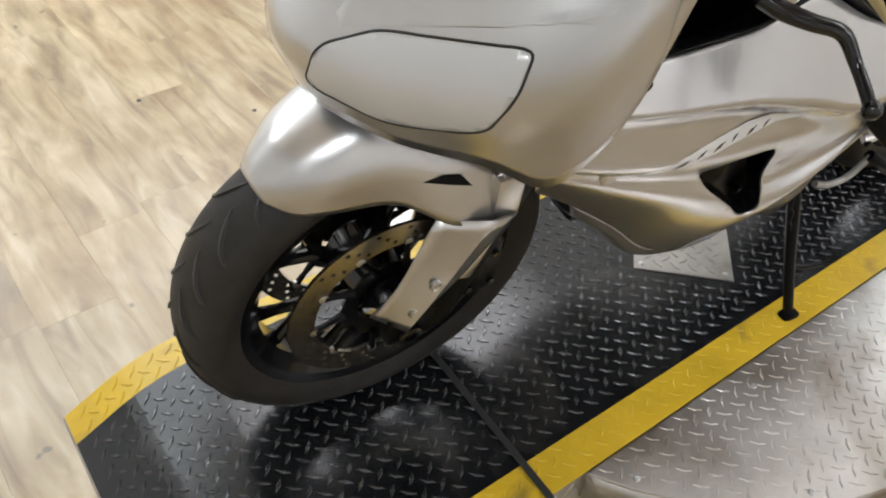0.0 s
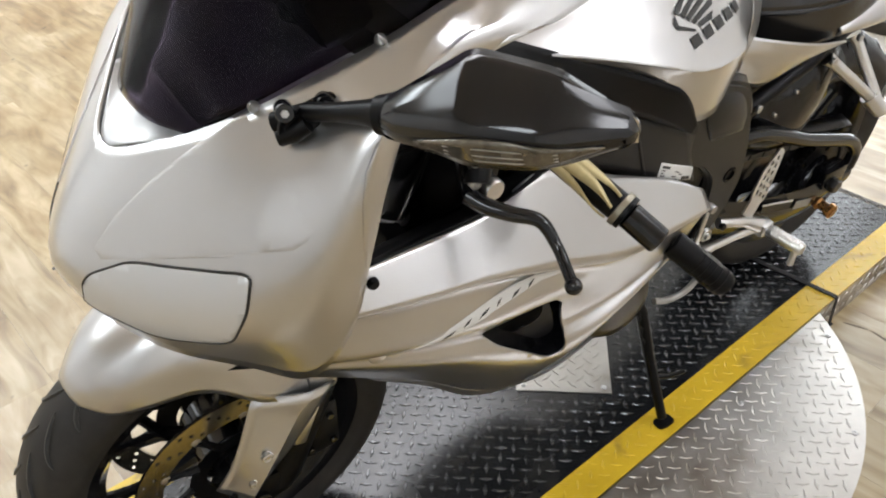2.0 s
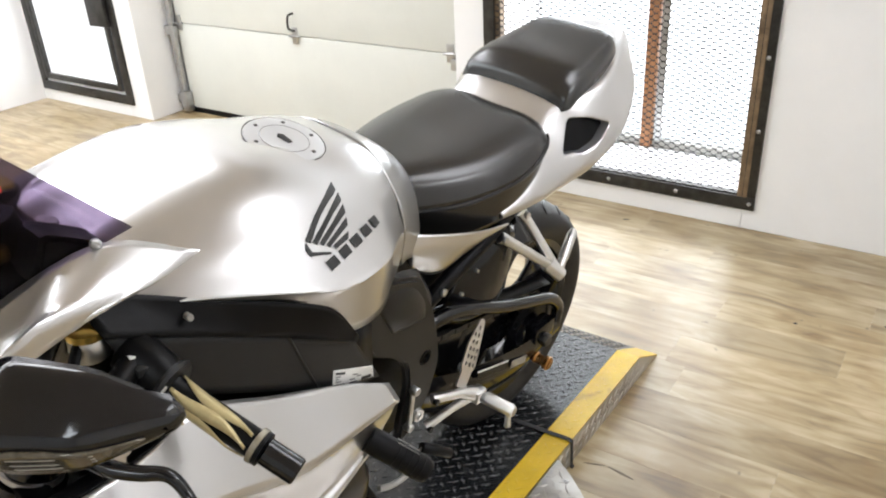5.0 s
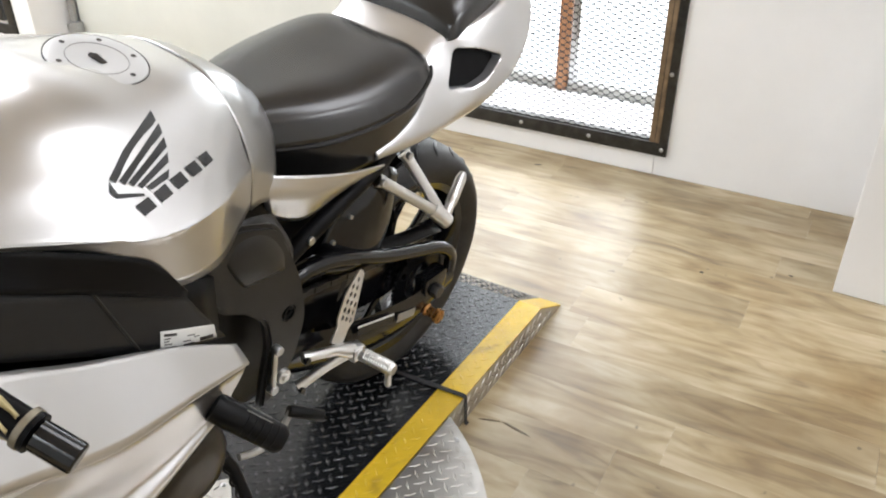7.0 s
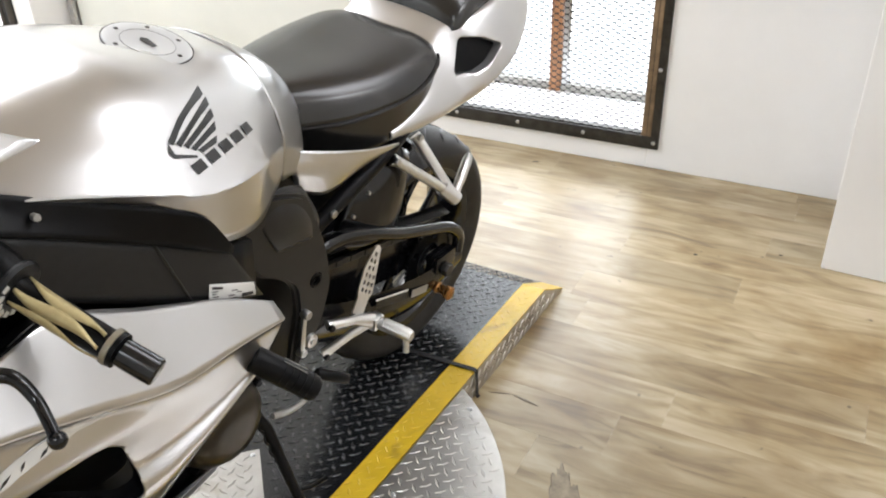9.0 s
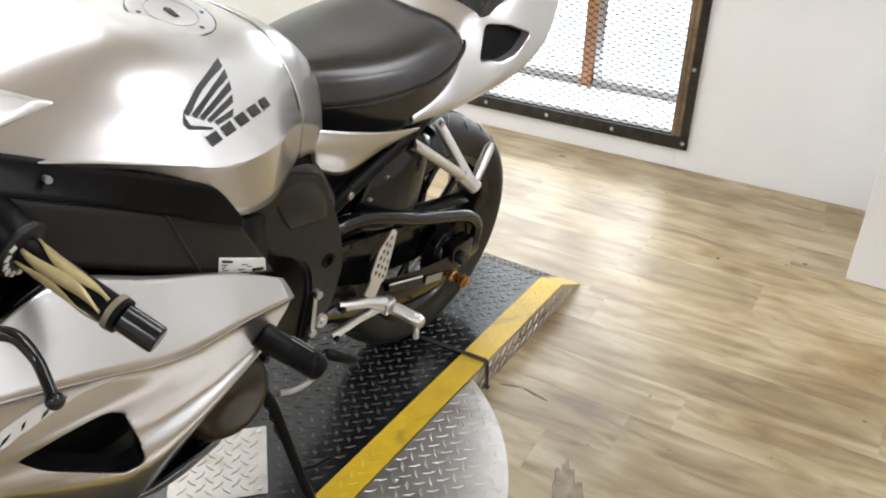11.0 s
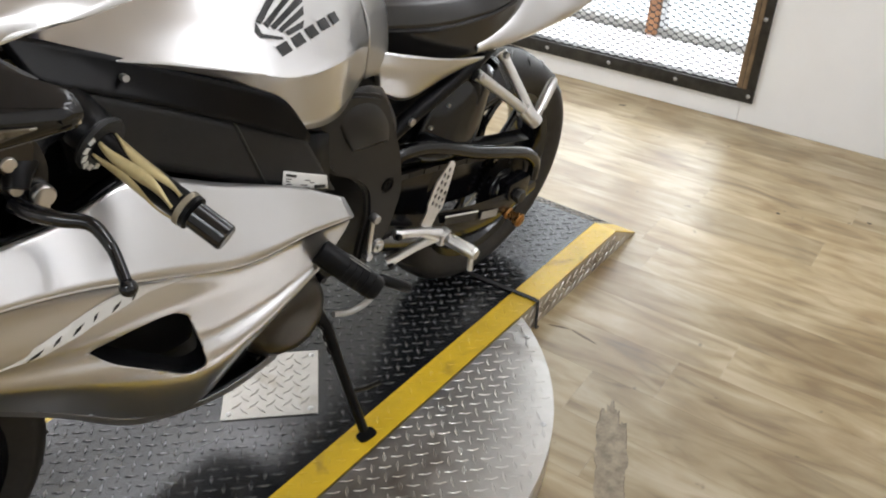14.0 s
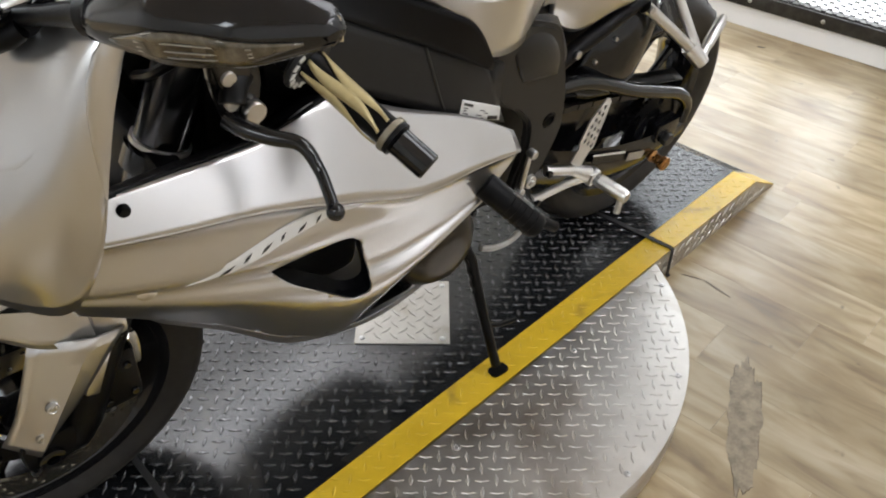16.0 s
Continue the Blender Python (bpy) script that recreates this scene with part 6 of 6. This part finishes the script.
# ---- frame, rear end and foot controls ----
PIVOT = [(0.70, 0.76), (0.80, 0.765), (0.875, 0.735), (0.905, 0.66), (0.925, 0.60), (0.937, 0.527), (0.915, 0.455), (0.885, 0.415), (0.855, 0.386), (0.83, 0.372), (0.836, 0.43), (0.852, 0.50), (0.845, 0.56), (0.809, 0.60), (0.765, 0.625), (0.735, 0.67)]
for s in (-1, 1):
    plate = part("pivot_plate", side_plate(round_loop(PIVOT, 3, 0.3), 0.158, 0.020, 0.006, [ring_pts(0.893, 0.553, 0.0095, 14)], sgn=s), GREY_FRAME, bike, "dark grey frame pivot plate")
    cap_rows = [
        [(0.765, 0.160, 0.755), (0.80, 0.164, 0.762), (0.84, 0.162, 0.758), (0.885, 0.150, 0.735)],
        [(0.770, 0.174, 0.725), (0.805, 0.180, 0.732), (0.85, 0.177, 0.725), (0.897, 0.162, 0.705)],
        [(0.785, 0.179, 0.690), (0.82, 0.184, 0.692), (0.865, 0.181, 0.685), (0.910, 0.166, 0.672)],
        [(0.805, 0.176, 0.655), (0.84, 0.180, 0.655), (0.88, 0.178, 0.650), (0.918, 0.160, 0.640)],
    ]
    thicken(part("frame_cap", Skin([[(x, s * w, z) for x, w, z in row] for row in cap_rows]).mesh(5, 5), GREY_FRAME, plate, "rounded dark grey frame cap"), 0.003, 0.0)
    part("pivot_nut", lathe([(0, -0.012), (0.006, -0.012), (0.0065, -0.007), (0.013, -0.007), (0.0145, 0.0), (0.0145, 0.004)], (0, 0, 0), 6 if s > 0 else 20), ALLOY, plate).matrix_local = Matrix.Translation((0.878, s * 0.178, 0.425)) @ (Matrix.Identity(4) if s < 0 else Matrix.Rotation(math.pi, 4, "Z"))
    part("plate_bush", lathe([(0.0095, -0.002), (0.013, -0.002), (0.0135, 0.003)], (0.893, s * 0.178, 0.553), 20), BLACK, plate)
    spar = [
        [(0.36, 0.165, 0.88), (0.50, 0.185, 0.82), (0.62, 0.192, 0.76), (0.74, 0.180, 0.72)],
        [(0.36, 0.175, 0.80), (0.50, 0.195, 0.73), (0.62, 0.200, 0.66), (0.74, 0.185, 0.62)],
    ]
    thicken(part("frame_spar", Skin([[(x, s * w, z) for x, w, z in row] for row in spar]).mesh(4, 3), BLACK, bike, "black frame spar"), 0.02, 0.0)
    sub = part("subframe_rail", tube(spline([(0.94, s * 0.118, 0.60), (0.985, s * 0.120, 0.622), (1.07, s * 0.120, 0.655), (1.165, s * 0.118, 0.69), (1.30, s * 0.10, 0.745)], 20), 0.016, 10), BLACK, bike, "black subframe rail")
    for x, w, z, r in ((0.983, 0.134, 0.629, 0.0095), (1.075, 0.138, 0.635, 0.005), (1.035, 0.136, 0.60, 0.005)):
        part("frame_bolt", rod((x, s * w, z), (x, s * (w + 0.007), z), r * 0.8, 12), ZINC, sub)
part("rear_inner_fender", box((0.93, -0.10, 0.60), (1.22, 0.10, 0.74), 0.03), BLACK, bike, "black inner fender")
part("rear_shock", tube([(1.0, 0, 0.66), (0.99, 0, 0.55), (0.98, 0, 0.40)], [0.03, 0.034, 0.03], 16), BLACK, bike)

# hugger over the rear tyre
HUG = []
for a in (95, 115, 140, 165, 190):
    t = radians(a)
    r = RR + 0.016
    HUG.append([(RX + r * math.cos(t), 0.0, RZ + r * math.sin(t)), (RX + (r - 0.012) * math.cos(t), 0.052, RZ + (r - 0.012) * math.sin(t)), (RX + (r - 0.055) * math.cos(t), 0.088, RZ + (r - 0.055) * math.sin(t))])
full("hugger", HUG, BLACK_GLOSS, "gloss black rear hugger")
for s in (-1, 1):
    rows = [
        [(1.03, 0.088, 0.50), (1.06, 0.090, 0.57), (1.10, 0.090, 0.635), (1.16, 0.090, 0.685)],
        [(1.10, 0.116, 0.485), (1.12, 0.124, 0.55), (1.155, 0.124, 0.615), (1.20, 0.112, 0.675)],
        [(1.175, 0.118, 0.475), (1.19, 0.126, 0.53), (1.21, 0.124, 0.585), (1.24, 0.108, 0.645)],
        [(1.235, 0.094, 0.475), (1.235, 0.098, 0.515), (1.245, 0.098, 0.56), (1.27, 0.090, 0.62)],
    ]
    thicken(part("hugger_side", Skin([[(x, s * w, z) for x, w, z in row] for row in rows]).mesh(5, 5), BLACK_GLOSS, bike, "gloss black curved hugger side"), 0.004, 0.0)

# swingarm
for s in (-1, 1):
    def S(x, w, z):
        return Vector((x, s * w, z))
    up = spline([S(0.90, 0.112, 0.475), S(0.955, 0.118, 0.545), S(1.03, 0.122, 0.548), S(1.11, 0.126, 0.520), S(1.20, 0.130, 0.478), S(1.30, 0.132, 0.440), S(1.385, 0.132, 0.405), S(1.435, 0.132, 0.36), S(1.438, 0.132, 0.315)], 40)
    bm = bmesh.new()
    add_tube(bm, up, [0.015] * 34 + [0.014] * 6, 12)
    arm = part("swingarm", bm, BLACK_GLOSS, bike, "dark grey braced swingarm")
    low = [
        [(0.90, 0.118, 0.45), (1.05, 0.128, 0.385), (1.20, 0.134, 0.340), (1.32, 0.136, 0.318), (1.44, 0.134, 0.318)],
        [(0.90, 0.128, 0.41), (1.05, 0.138, 0.345), (1.20, 0.144, 0.300), (1.32, 0.146, 0.285), (1.45, 0.142, 0.295)],
        [(0.90, 0.116, 0.355), (1.05, 0.126, 0.288), (1.20, 0.132, 0.245), (1.32, 0.134, 0.236), (1.44, 0.132, 0.262)],
        [(0.90, 0.085, 0.355), (1.05, 0.090, 0.288), (1.20, 0.095, 0.245), (1.32, 0.098, 0.236), (1.44, 0.098, 0.262)],
    ]
    part("lower_arm", Skin([[(x, s * w, z) for x, w, z in row] for row in low]).mesh(5, 4), BLACK_GLOSS, arm, "gloss black lower swingarm beam")
    part("axle_block", box((RX - 0.03, s * 0.125 - 0.02, RZ - 0.032), (RX + 0.05, s * 0.125 + 0.02, RZ + 0.036), 0.012), BLACK_GLOSS, arm)
    part("axle_nut", rod((RX, s * 0.145, RZ), (RX, s * 0.162, RZ), 0.017, 6), IRON, arm)
    part("paddock_spool", tube([S(1.352, 0.140, 0.255), S(1.352, 0.146, 0.255), S(1.352, 0.150, 0.255), S(1.352, 0.166, 0.255), S(1.352, 0.170, 0.255), S(1.352, 0.180, 0.255), S(1.352, 0.183, 0.255)], [0.013, 0.015, 0.0115, 0.0115, 0.017, 0.017, 0.013], 20), SPOOL, arm, "bronze paddock stand spool")
    part("arm_sticker", side_plate([(1.115, 0.355), (1.225, 0.318), (1.222, 0.300), (1.112, 0.337)], 0.1455, 0.001, sgn=s), GREY_PLASTIC, arm, "grey warning sticker")
    part("sticker_edge", side_plate([(1.112, 0.361), (1.227, 0.323), (1.226, 0.319), (1.111, 0.357)], 0.1455, 0.0012, sgn=s), WHITE_LABEL, arm)
    part("arm_sticker", side_plate([(1.24, 0.313), (1.30, 0.296), (1.297, 0.276), (1.237, 0.293)], 0.1475, 0.001, sgn=s), GREY_SILVER, arm, "grey warning sticker")
for s in (-1, 1):
    web = [(0.92, 0.50), (1.00, 0.545), (1.12, 0.515), (1.27, 0.45), (1.36, 0.41), (1.30, 0.30), (1.15, 0.33), (1.02, 0.36), (0.92, 0.40)]
    part("swingarm_web", side_plate(round_loop(web, 3, 0.25), 0.078, 0.006, 0.002, sgn=s), BLACK_GLOSS, bike, "gloss black inner swingarm wall")
# sprocket, chain, chain guard
teeth = []
for k in range(86):
    t = 2 * math.pi * k / 86
    teeth.append((RX + (0.086 if k % 2 else 0.081) * math.cos(t), RZ + (0.086 if k % 2 else 0.081) * math.sin(t)))
part("sprocket", side_plate(teeth, 0.092, 0.006, 0, [ring_pts(RX, RZ, 0.045, 24)] + [ring_pts(RX + 0.063 * math.cos(k * 1.256), RZ + 0.063 * math.sin(k * 1.256), 0.010, 10) for k in range(5)]), BLACK, rear_wheel, "dark rear sprocket")
arc = [(RX + 0.088 * math.cos(t), RZ + 0.088 * math.sin(t)) for t in (radians(100 - k * 14) for k in range(15))]
run = [(0.92, 0.49), (1.0, 0.477), (1.15, 0.448), (1.30, 0.412)] + arc + [(1.25, 0.255), (1.10, 0.315), (0.92, 0.40)]
links = spline([(x, -0.095, z) for x, z in run], 150)
bm = bmesh.new()
for k in range(149):
    a, b = links[k], links[k + 1]
    d = b - a
    m = Matrix.Translation((a + b) / 2) @ Matrix.Rotation(-math.atan2(d.z, d.x), 4, "Y")
    w = 0.0075 if k % 2 else 0.0055
    add_box(bm, (-d.length * 0.48, -w, -0.0062), (d.length * 0.48, w, 0.0062), 0, m)
part("drive_chain", bm, IRON, bike, "dark oily drive chain", smooth=False)
thicken(part("chain_guard", Skin([[(1.02, -0.10, 0.505), (1.15, -0.11, 0.482), (1.30, -0.11, 0.445), (1.42, -0.11, 0.418)], [(1.02, -0.075, 0.512), (1.15, -0.08, 0.492), (1.30, -0.08, 0.455), (1.42, -0.08, 0.428)]]).mesh(4, 2), BLACK, bike, "black chain guard"), 0.003, 0.0)

# rider foot controls
for s in (-1, 1):
    def S(x, w, z):
        return Vector((x, s * w, z))
    hanger = part("footpeg_hanger", tube([S(0.946, 0.160, 0.404), S(0.965, 0.168, 0.402), S(1.01, 0.176, 0.388), S(1.048, 0.184, 0.368)], [0.011, 0.009, 0.010, 0.017], 12), ALLOY, bike, "bare aluminium rearset bracket")
    part("hanger_arm", tube([S(0.942, 0.152, 0.328), S(0.96, 0.158, 0.336), S(1.0, 0.170, 0.352), S(1.045, 0.182, 0.366)], [0.0115, 0.009, 0.009, 0.013], 12), ALLOY, hanger)
    for x, w, z in ((0.946, 0.166, 0.404), (0.942, 0.158, 0.328)):
        part("hanger_bolt", rod(S(x, w, z), S(x, w + 0.009, z), 0.007, 12), BLACK, hanger)
    # heel guard: a drilled blade that leans inwards
    low, high = S(1.030, 0.166, 0.382), S(1.126, 0.130, 0.487)
    ez = (high - low).normalized()
    ey = S(-0.25, 0.9, 0.1) * 1.0
    n = (ey - ez * ey.dot(ez)).normalized()
    ex = n.cross(ez)
    if ex.x < 0:
        ex = -ex
    m = Matrix.Translation(low) @ Matrix(((ex.x, ez.x, n.x, 0), (ex.y, ez.y, n.y, 0), (ex.z, ez.z, n.z, 0), (0, 0, 0, 1)))
    ln = (high - low).length
    blade = [(-0.020, 0.0), (-0.016, ln * 0.22), (-0.021, ln * 0.30), (-0.020, ln * 0.62), (-0.004, ln * 0.98), (0.003, ln), (0.010, ln * 0.97), (0.014, ln * 0.72), (0.019, ln * 0.34), (0.012, ln * 0.24), (0.008, 0.0)]
    slots = []
    for r in range(6):
        for c in range(3 if r < 3 else 2 if r < 5 else 1):
            cx = (-0.010 + 0.0105 * c) if r < 3 else (-0.007 + 0.0105 * c) if r < 5 else 0.001
            cy = ln * (0.34 + 0.105 * r)
            slots.append([(cx + 0.0028 * math.cos(t), cy + 0.0052 * math.sin(t)) for t in (2 * math.pi * k / 10 for k in range(10))])
    part("heel_guard", flat_plate(blade, 0.003, m, 0, slots), ALLOY, hanger, "drilled aluminium heel guard", smooth=False)
    a, b = S(1.056, 0.196, 0.364), S(1.064, 0.275, 0.366)
    peg = part("footpeg", tube([a, a + (b - a) * 0.08, a + (b - a) * 0.15, a + (b - a) * 0.95, b], [0.010, 0.012, 0.0125, 0.0125, 0.010], 16), ALLOY, hanger, "knurled aluminium footpeg")
    bm = bmesh.new()
    d = b - a
    up = Vector((0, 0, 1))
    up = (up - d.normalized() * up.dot(d.normalized())).normalized()
    sd = d.normalized().cross(up)
    for k in range(11):
        c = a + d * (0.2 + 0.07 * k)
        add_tube(bm, [c + (up * math.cos(t) + sd * math.sin(t)) * 0.0135 + d * (0.06 * (t / 2)) for t in (-1.2 + 0.4 * i for i in range(7))], 0.0016, 5)
    part("peg_knurl", bm, ALLOY, peg)
    part("peg_feeler", tube([S(1.064, 0.262, 0.358), S(1.066, 0.262, 0.338), S(1.068, 0.262, 0.318)], [0.007, 0.006, 0.0065], 10), ALLOY, peg)
    part("peg_clevis", box((1.038, s * 0.190 - 0.013, 0.350), (1.070, s * 0.190 + 0.013, 0.380), 0.007), ALLOY, hanger)
    # passenger peg bracket
    pp = part("passenger_bracket", tube([S(1.154, 0.131, 0.671), S(1.165, 0.138, 0.664), S(1.268, 0.190, 0.578)], [0.013, 0.0105, 0.0105], 12), ALLOY, bike, "bare aluminium passenger footrest bracket")
    part("bracket_arm", tube([S(1.243, 0.117, 0.685), S(1.246, 0.126, 0.676), S(1.276, 0.190, 0.580)], [0.013, 0.010, 0.010], 12), ALLOY, pp)
    part("bracket_joint", tube([S(1.262, 0.182, 0.585), S(1.285, 0.206, 0.556)], [0.017, 0.015], 14), ALLOY, pp)
    for c in (S(1.154, 0.136, 0.671), S(1.243, 0.122, 0.685)):
        part("bracket_bolt", rod(c + S(0, 0.004, 0), c + S(0, 0.013, 0), 0.0075, 12), ZINC, pp)
    a, b = S(1.284, 0.200, 0.565), S(1.374, 0.170, 0.612)
    fp = part("passenger_peg", tube([a, a + (b - a) * 0.06, a + (b - a) * 0.94, b], [0.008, 0.0095, 0.0095, 0.007], 12), ALLOY, pp, "folded aluminium passenger peg")
    part("peg_rubber", tube([a + (b - a) * 0.25, a + (b - a) * 0.3, a + (b - a) * 0.88, a + (b - a) * 0.92], [0.009, 0.0112, 0.0112, 0.009], 10), ALLOY, fp)
    # frame slider
    a, b = S(0.680, 0.243, 0.560), S(0.736, 0.326, 0.502)
    sl = part("frame_slider", tube([a, a + (b - a) * 0.03, a + (b - a) * 0.93, b], [0.018, 0.0215, 0.0215, 0.017], 24), BLACK, bike, "black frame slider puck")
    for k in range(5):
        c = a + (b - a) * (0.45 + 0.1 * k)
        part("slider_ring", on(lathe([(0.0213, -0.0012), (0.0223, 0), (0.0213, 0.0012)], sides=24, axis="z"), Matrix.Translation(c) @ (b - a).to_track_quat("Z", "Y").to_matrix().to_4x4()), BLACK, sl)
    mid, ax = a + (b - a) * 0.55, (b - a).normalized()
    side = Vector((0.35, 0, 0.94))
    side = (side - ax * side.dot(ax)).normalized()
    for f in (-0.30, 0.25):
        lay = (side * math.cos(f) + ax.cross(side) * math.sin(f)) * 0.0222
        part("slider_print", tube([mid - ax * 0.018 + lay, mid + ax * 0.022 + lay], 0.0008, 5), GREY_SILVER, sl, "pale worn print")
    # engine case with its round cover
    y = s * 0.165
    case = part("generator_cover" if s < 0 else "clutch_cover", lathe([(0, s * 0.050), (0.035, s * 0.050), (0.058, s * 0.044), (0.078, s * 0.026), (0.088, 0.0), (0.088, -s * 0.02)], (0.675, y - s * 0.01, 0.365), 40), CASE, bike, "dark bronze round engine cover")
    for k in range(7):
        t = 2 * math.pi * k / 7 + 0.4
        part("cover_bolt", rod((0.675 + 0.090 * math.cos(t), y - s * 0.012, 0.365 + 0.090 * math.sin(t)), (0.675 + 0.090 * math.cos(t), y + s * 0.008, 0.365 + 0.090 * math.sin(t)), 0.007, 10), BLACK, case)
    part("sump_side", box((0.50, s * 0.12 - 0.035, 0.25), (0.66, s * 0.12 + 0.035, 0.36), 0.02), BLACK, bike)
# gear lever, linkage, kickstand
lever = part("gear_lever", tube(spline([L(0.765, 0.195, 0.330), L(0.80, 0.200, 0.318), L(0.84, 0.205, 0.325), L(0.872, 0.206, 0.362)], 16), 0.006, 10), GREY_SILVER, bike, "dull grey gear lever")
part("lever_toe", rod(L(0.868, 0.204, 0.365), L(0.922, 0.232, 0.330), 0.0105, 16), BLACK, lever, "black rubber toe piece")
part("linkage_rod", rod(L(0.862, 0.180, 0.500), L(0.850, 0.186, 0.415), 0.005, 10), ALLOY, bike, "thin alloy shift rod")
for x, z in ((0.862, 0.498), (0.850, 0.417)):
    part("rod_joint", rod(L(x, 0.176, z), L(x, 0.192, z), 0.0085, 12), ZINC, bike)
stand = part("kickstand", tube([L(0.755, 0.150, 0.315), L(0.767, 0.175, 0.280), L(0.775, 0.225, 0.170), L(0.785, 0.278, 0.058)], [0.015, 0.012, 0.0098, 0.0098], 14), BLACK, bike, "black steel kickstand, folded out")
part("stand_foot", on(flat_plate(round_loop([(-0.020, -0.013), (0.022, -0.015), (0.024, 0.013), (-0.018, 0.015)], 4, 0.35), 0.007, Matrix.Identity(4), 0.002), Matrix.Translation(L(0.787, 0.2845, 0.0405)) @ Matrix.Rotation(radians(-8.5), 4, "X")), BLACK, stand)
part("stand_tang", tube([L(0.777, 0.235, 0.145), L(0.805, 0.250, 0.142), L(0.835, 0.262, 0.150)], [0.005, 0.0045, 0.004], 8), BLACK, stand)
part("stand_spring", tube([L(0.745, 0.165, 0.34) + Vector((0.003 * math.cos(k), 0.0, 0)) + L(0.0012 * k * 0.3, 0.0016 * k, -0.0042 * k) for k in range(28)], 0.0022, 6), BLACK, stand)
# exhaust under the tail, licence side hidden from view
part("under_tail", box((1.25, -0.09, 0.70), (1.58, 0.09, 0.80), 0.03), BLACK, bike, "black undertray")

# sticker on the grey cover
cover_skin = Skin(left(COVER))
loop = [cover_skin.near(L(x, 0.225, z)) for x, z in ((0.626, 0.722), (0.724, 0.683), (0.717, 0.648), (0.621, 0.688))]
fl = cover_skin.normal(3, 0.5).y > 0
lab = part("warning_label", cover_skin.patch(loop, lift=0.0024, step=0.1, flip=fl), WHITE_LABEL, bike, "white printed warning label")
thicken(lab, 0.0008, 0.0)


def on_quad(p, a, b):
    """A point of a quad of (s, r): a along its first side, b down."""
    q0, q1, q2, q3 = (Vector(v) for v in p)
    top, bot = q0 + (q1 - q0) * a, q3 + (q2 - q3) * a
    return tuple(top + (bot - top) * b)


for a0, a1, b0, b1 in ((0.06, 0.30, 0.12, 0.26), (0.06, 0.62, 0.36, 0.42), (0.06, 0.70, 0.50, 0.56), (0.06, 0.55, 0.64, 0.70), (0.06, 0.30, 0.80, 0.9), (0.42, 0.60, 0.80, 0.9), (0.70, 0.94, 0.66, 0.9)):
    bar = [on_quad(loop, a0, b0), on_quad(loop, a1, b0), on_quad(loop, a1, b1), on_quad(loop, a0, b1)]
    part("label_print", cover_skin.patch(bar, lift=0.0032, step=0.1, flip=fl), INK, lab)
joint = [cover_skin.near(L(x, w, z)) for x, w, z in ((0.553, 0.221, 0.823), (0.575, 0.224, 0.765), (0.597, 0.226, 0.708))]
part("cover_joint", tube([cover_skin.at(*p) + cover_skin.normal(*p) * (-0.002 if fl else 0.002) for p in joint], 0.002, 6), INK, bike)


# ---- tie-down straps round the runway ----
def strap(x0, x1, label):
    bm = bmesh.new()
    w = 0.006
    path = [(x1, PY1 + 0.004, 0.004), (x1, PY1 + 0.004, TOP + 0.004), (x1, PY1 - 0.004, TOP + 0.0055), (x0, PY0 + 0.004, TOP + 0.0055), (x0, PY0 - 0.004, TOP + 0.003), (x0, PY0 - 0.005, 0.003), (x0 - 0.002, PY0 - 0.012, 0.002)]
    rows = []
    for k, p in enumerate(path):
        rows.append([bm.verts.new(Vector(p) + Vector((d, 0, 0))) for d in (-w, w)])
    for a, b in zip(rows, rows[1:]):
        bm.faces.new((a[0], a[1], b[1], b[0]))
    ob = part("tie_down_strap", bm, STRAP, None, "", False)
    thicken(ob, 0.0022, 0.0)
    return tagged(ob, label, "strap", "tie-down straps")


strap(1.350, 1.315, "thin black strap wrapped over the turntable runway behind the footpegs")
strap(0.122, 0.150, "thin black strap wrapped over the runway behind the front tyre")
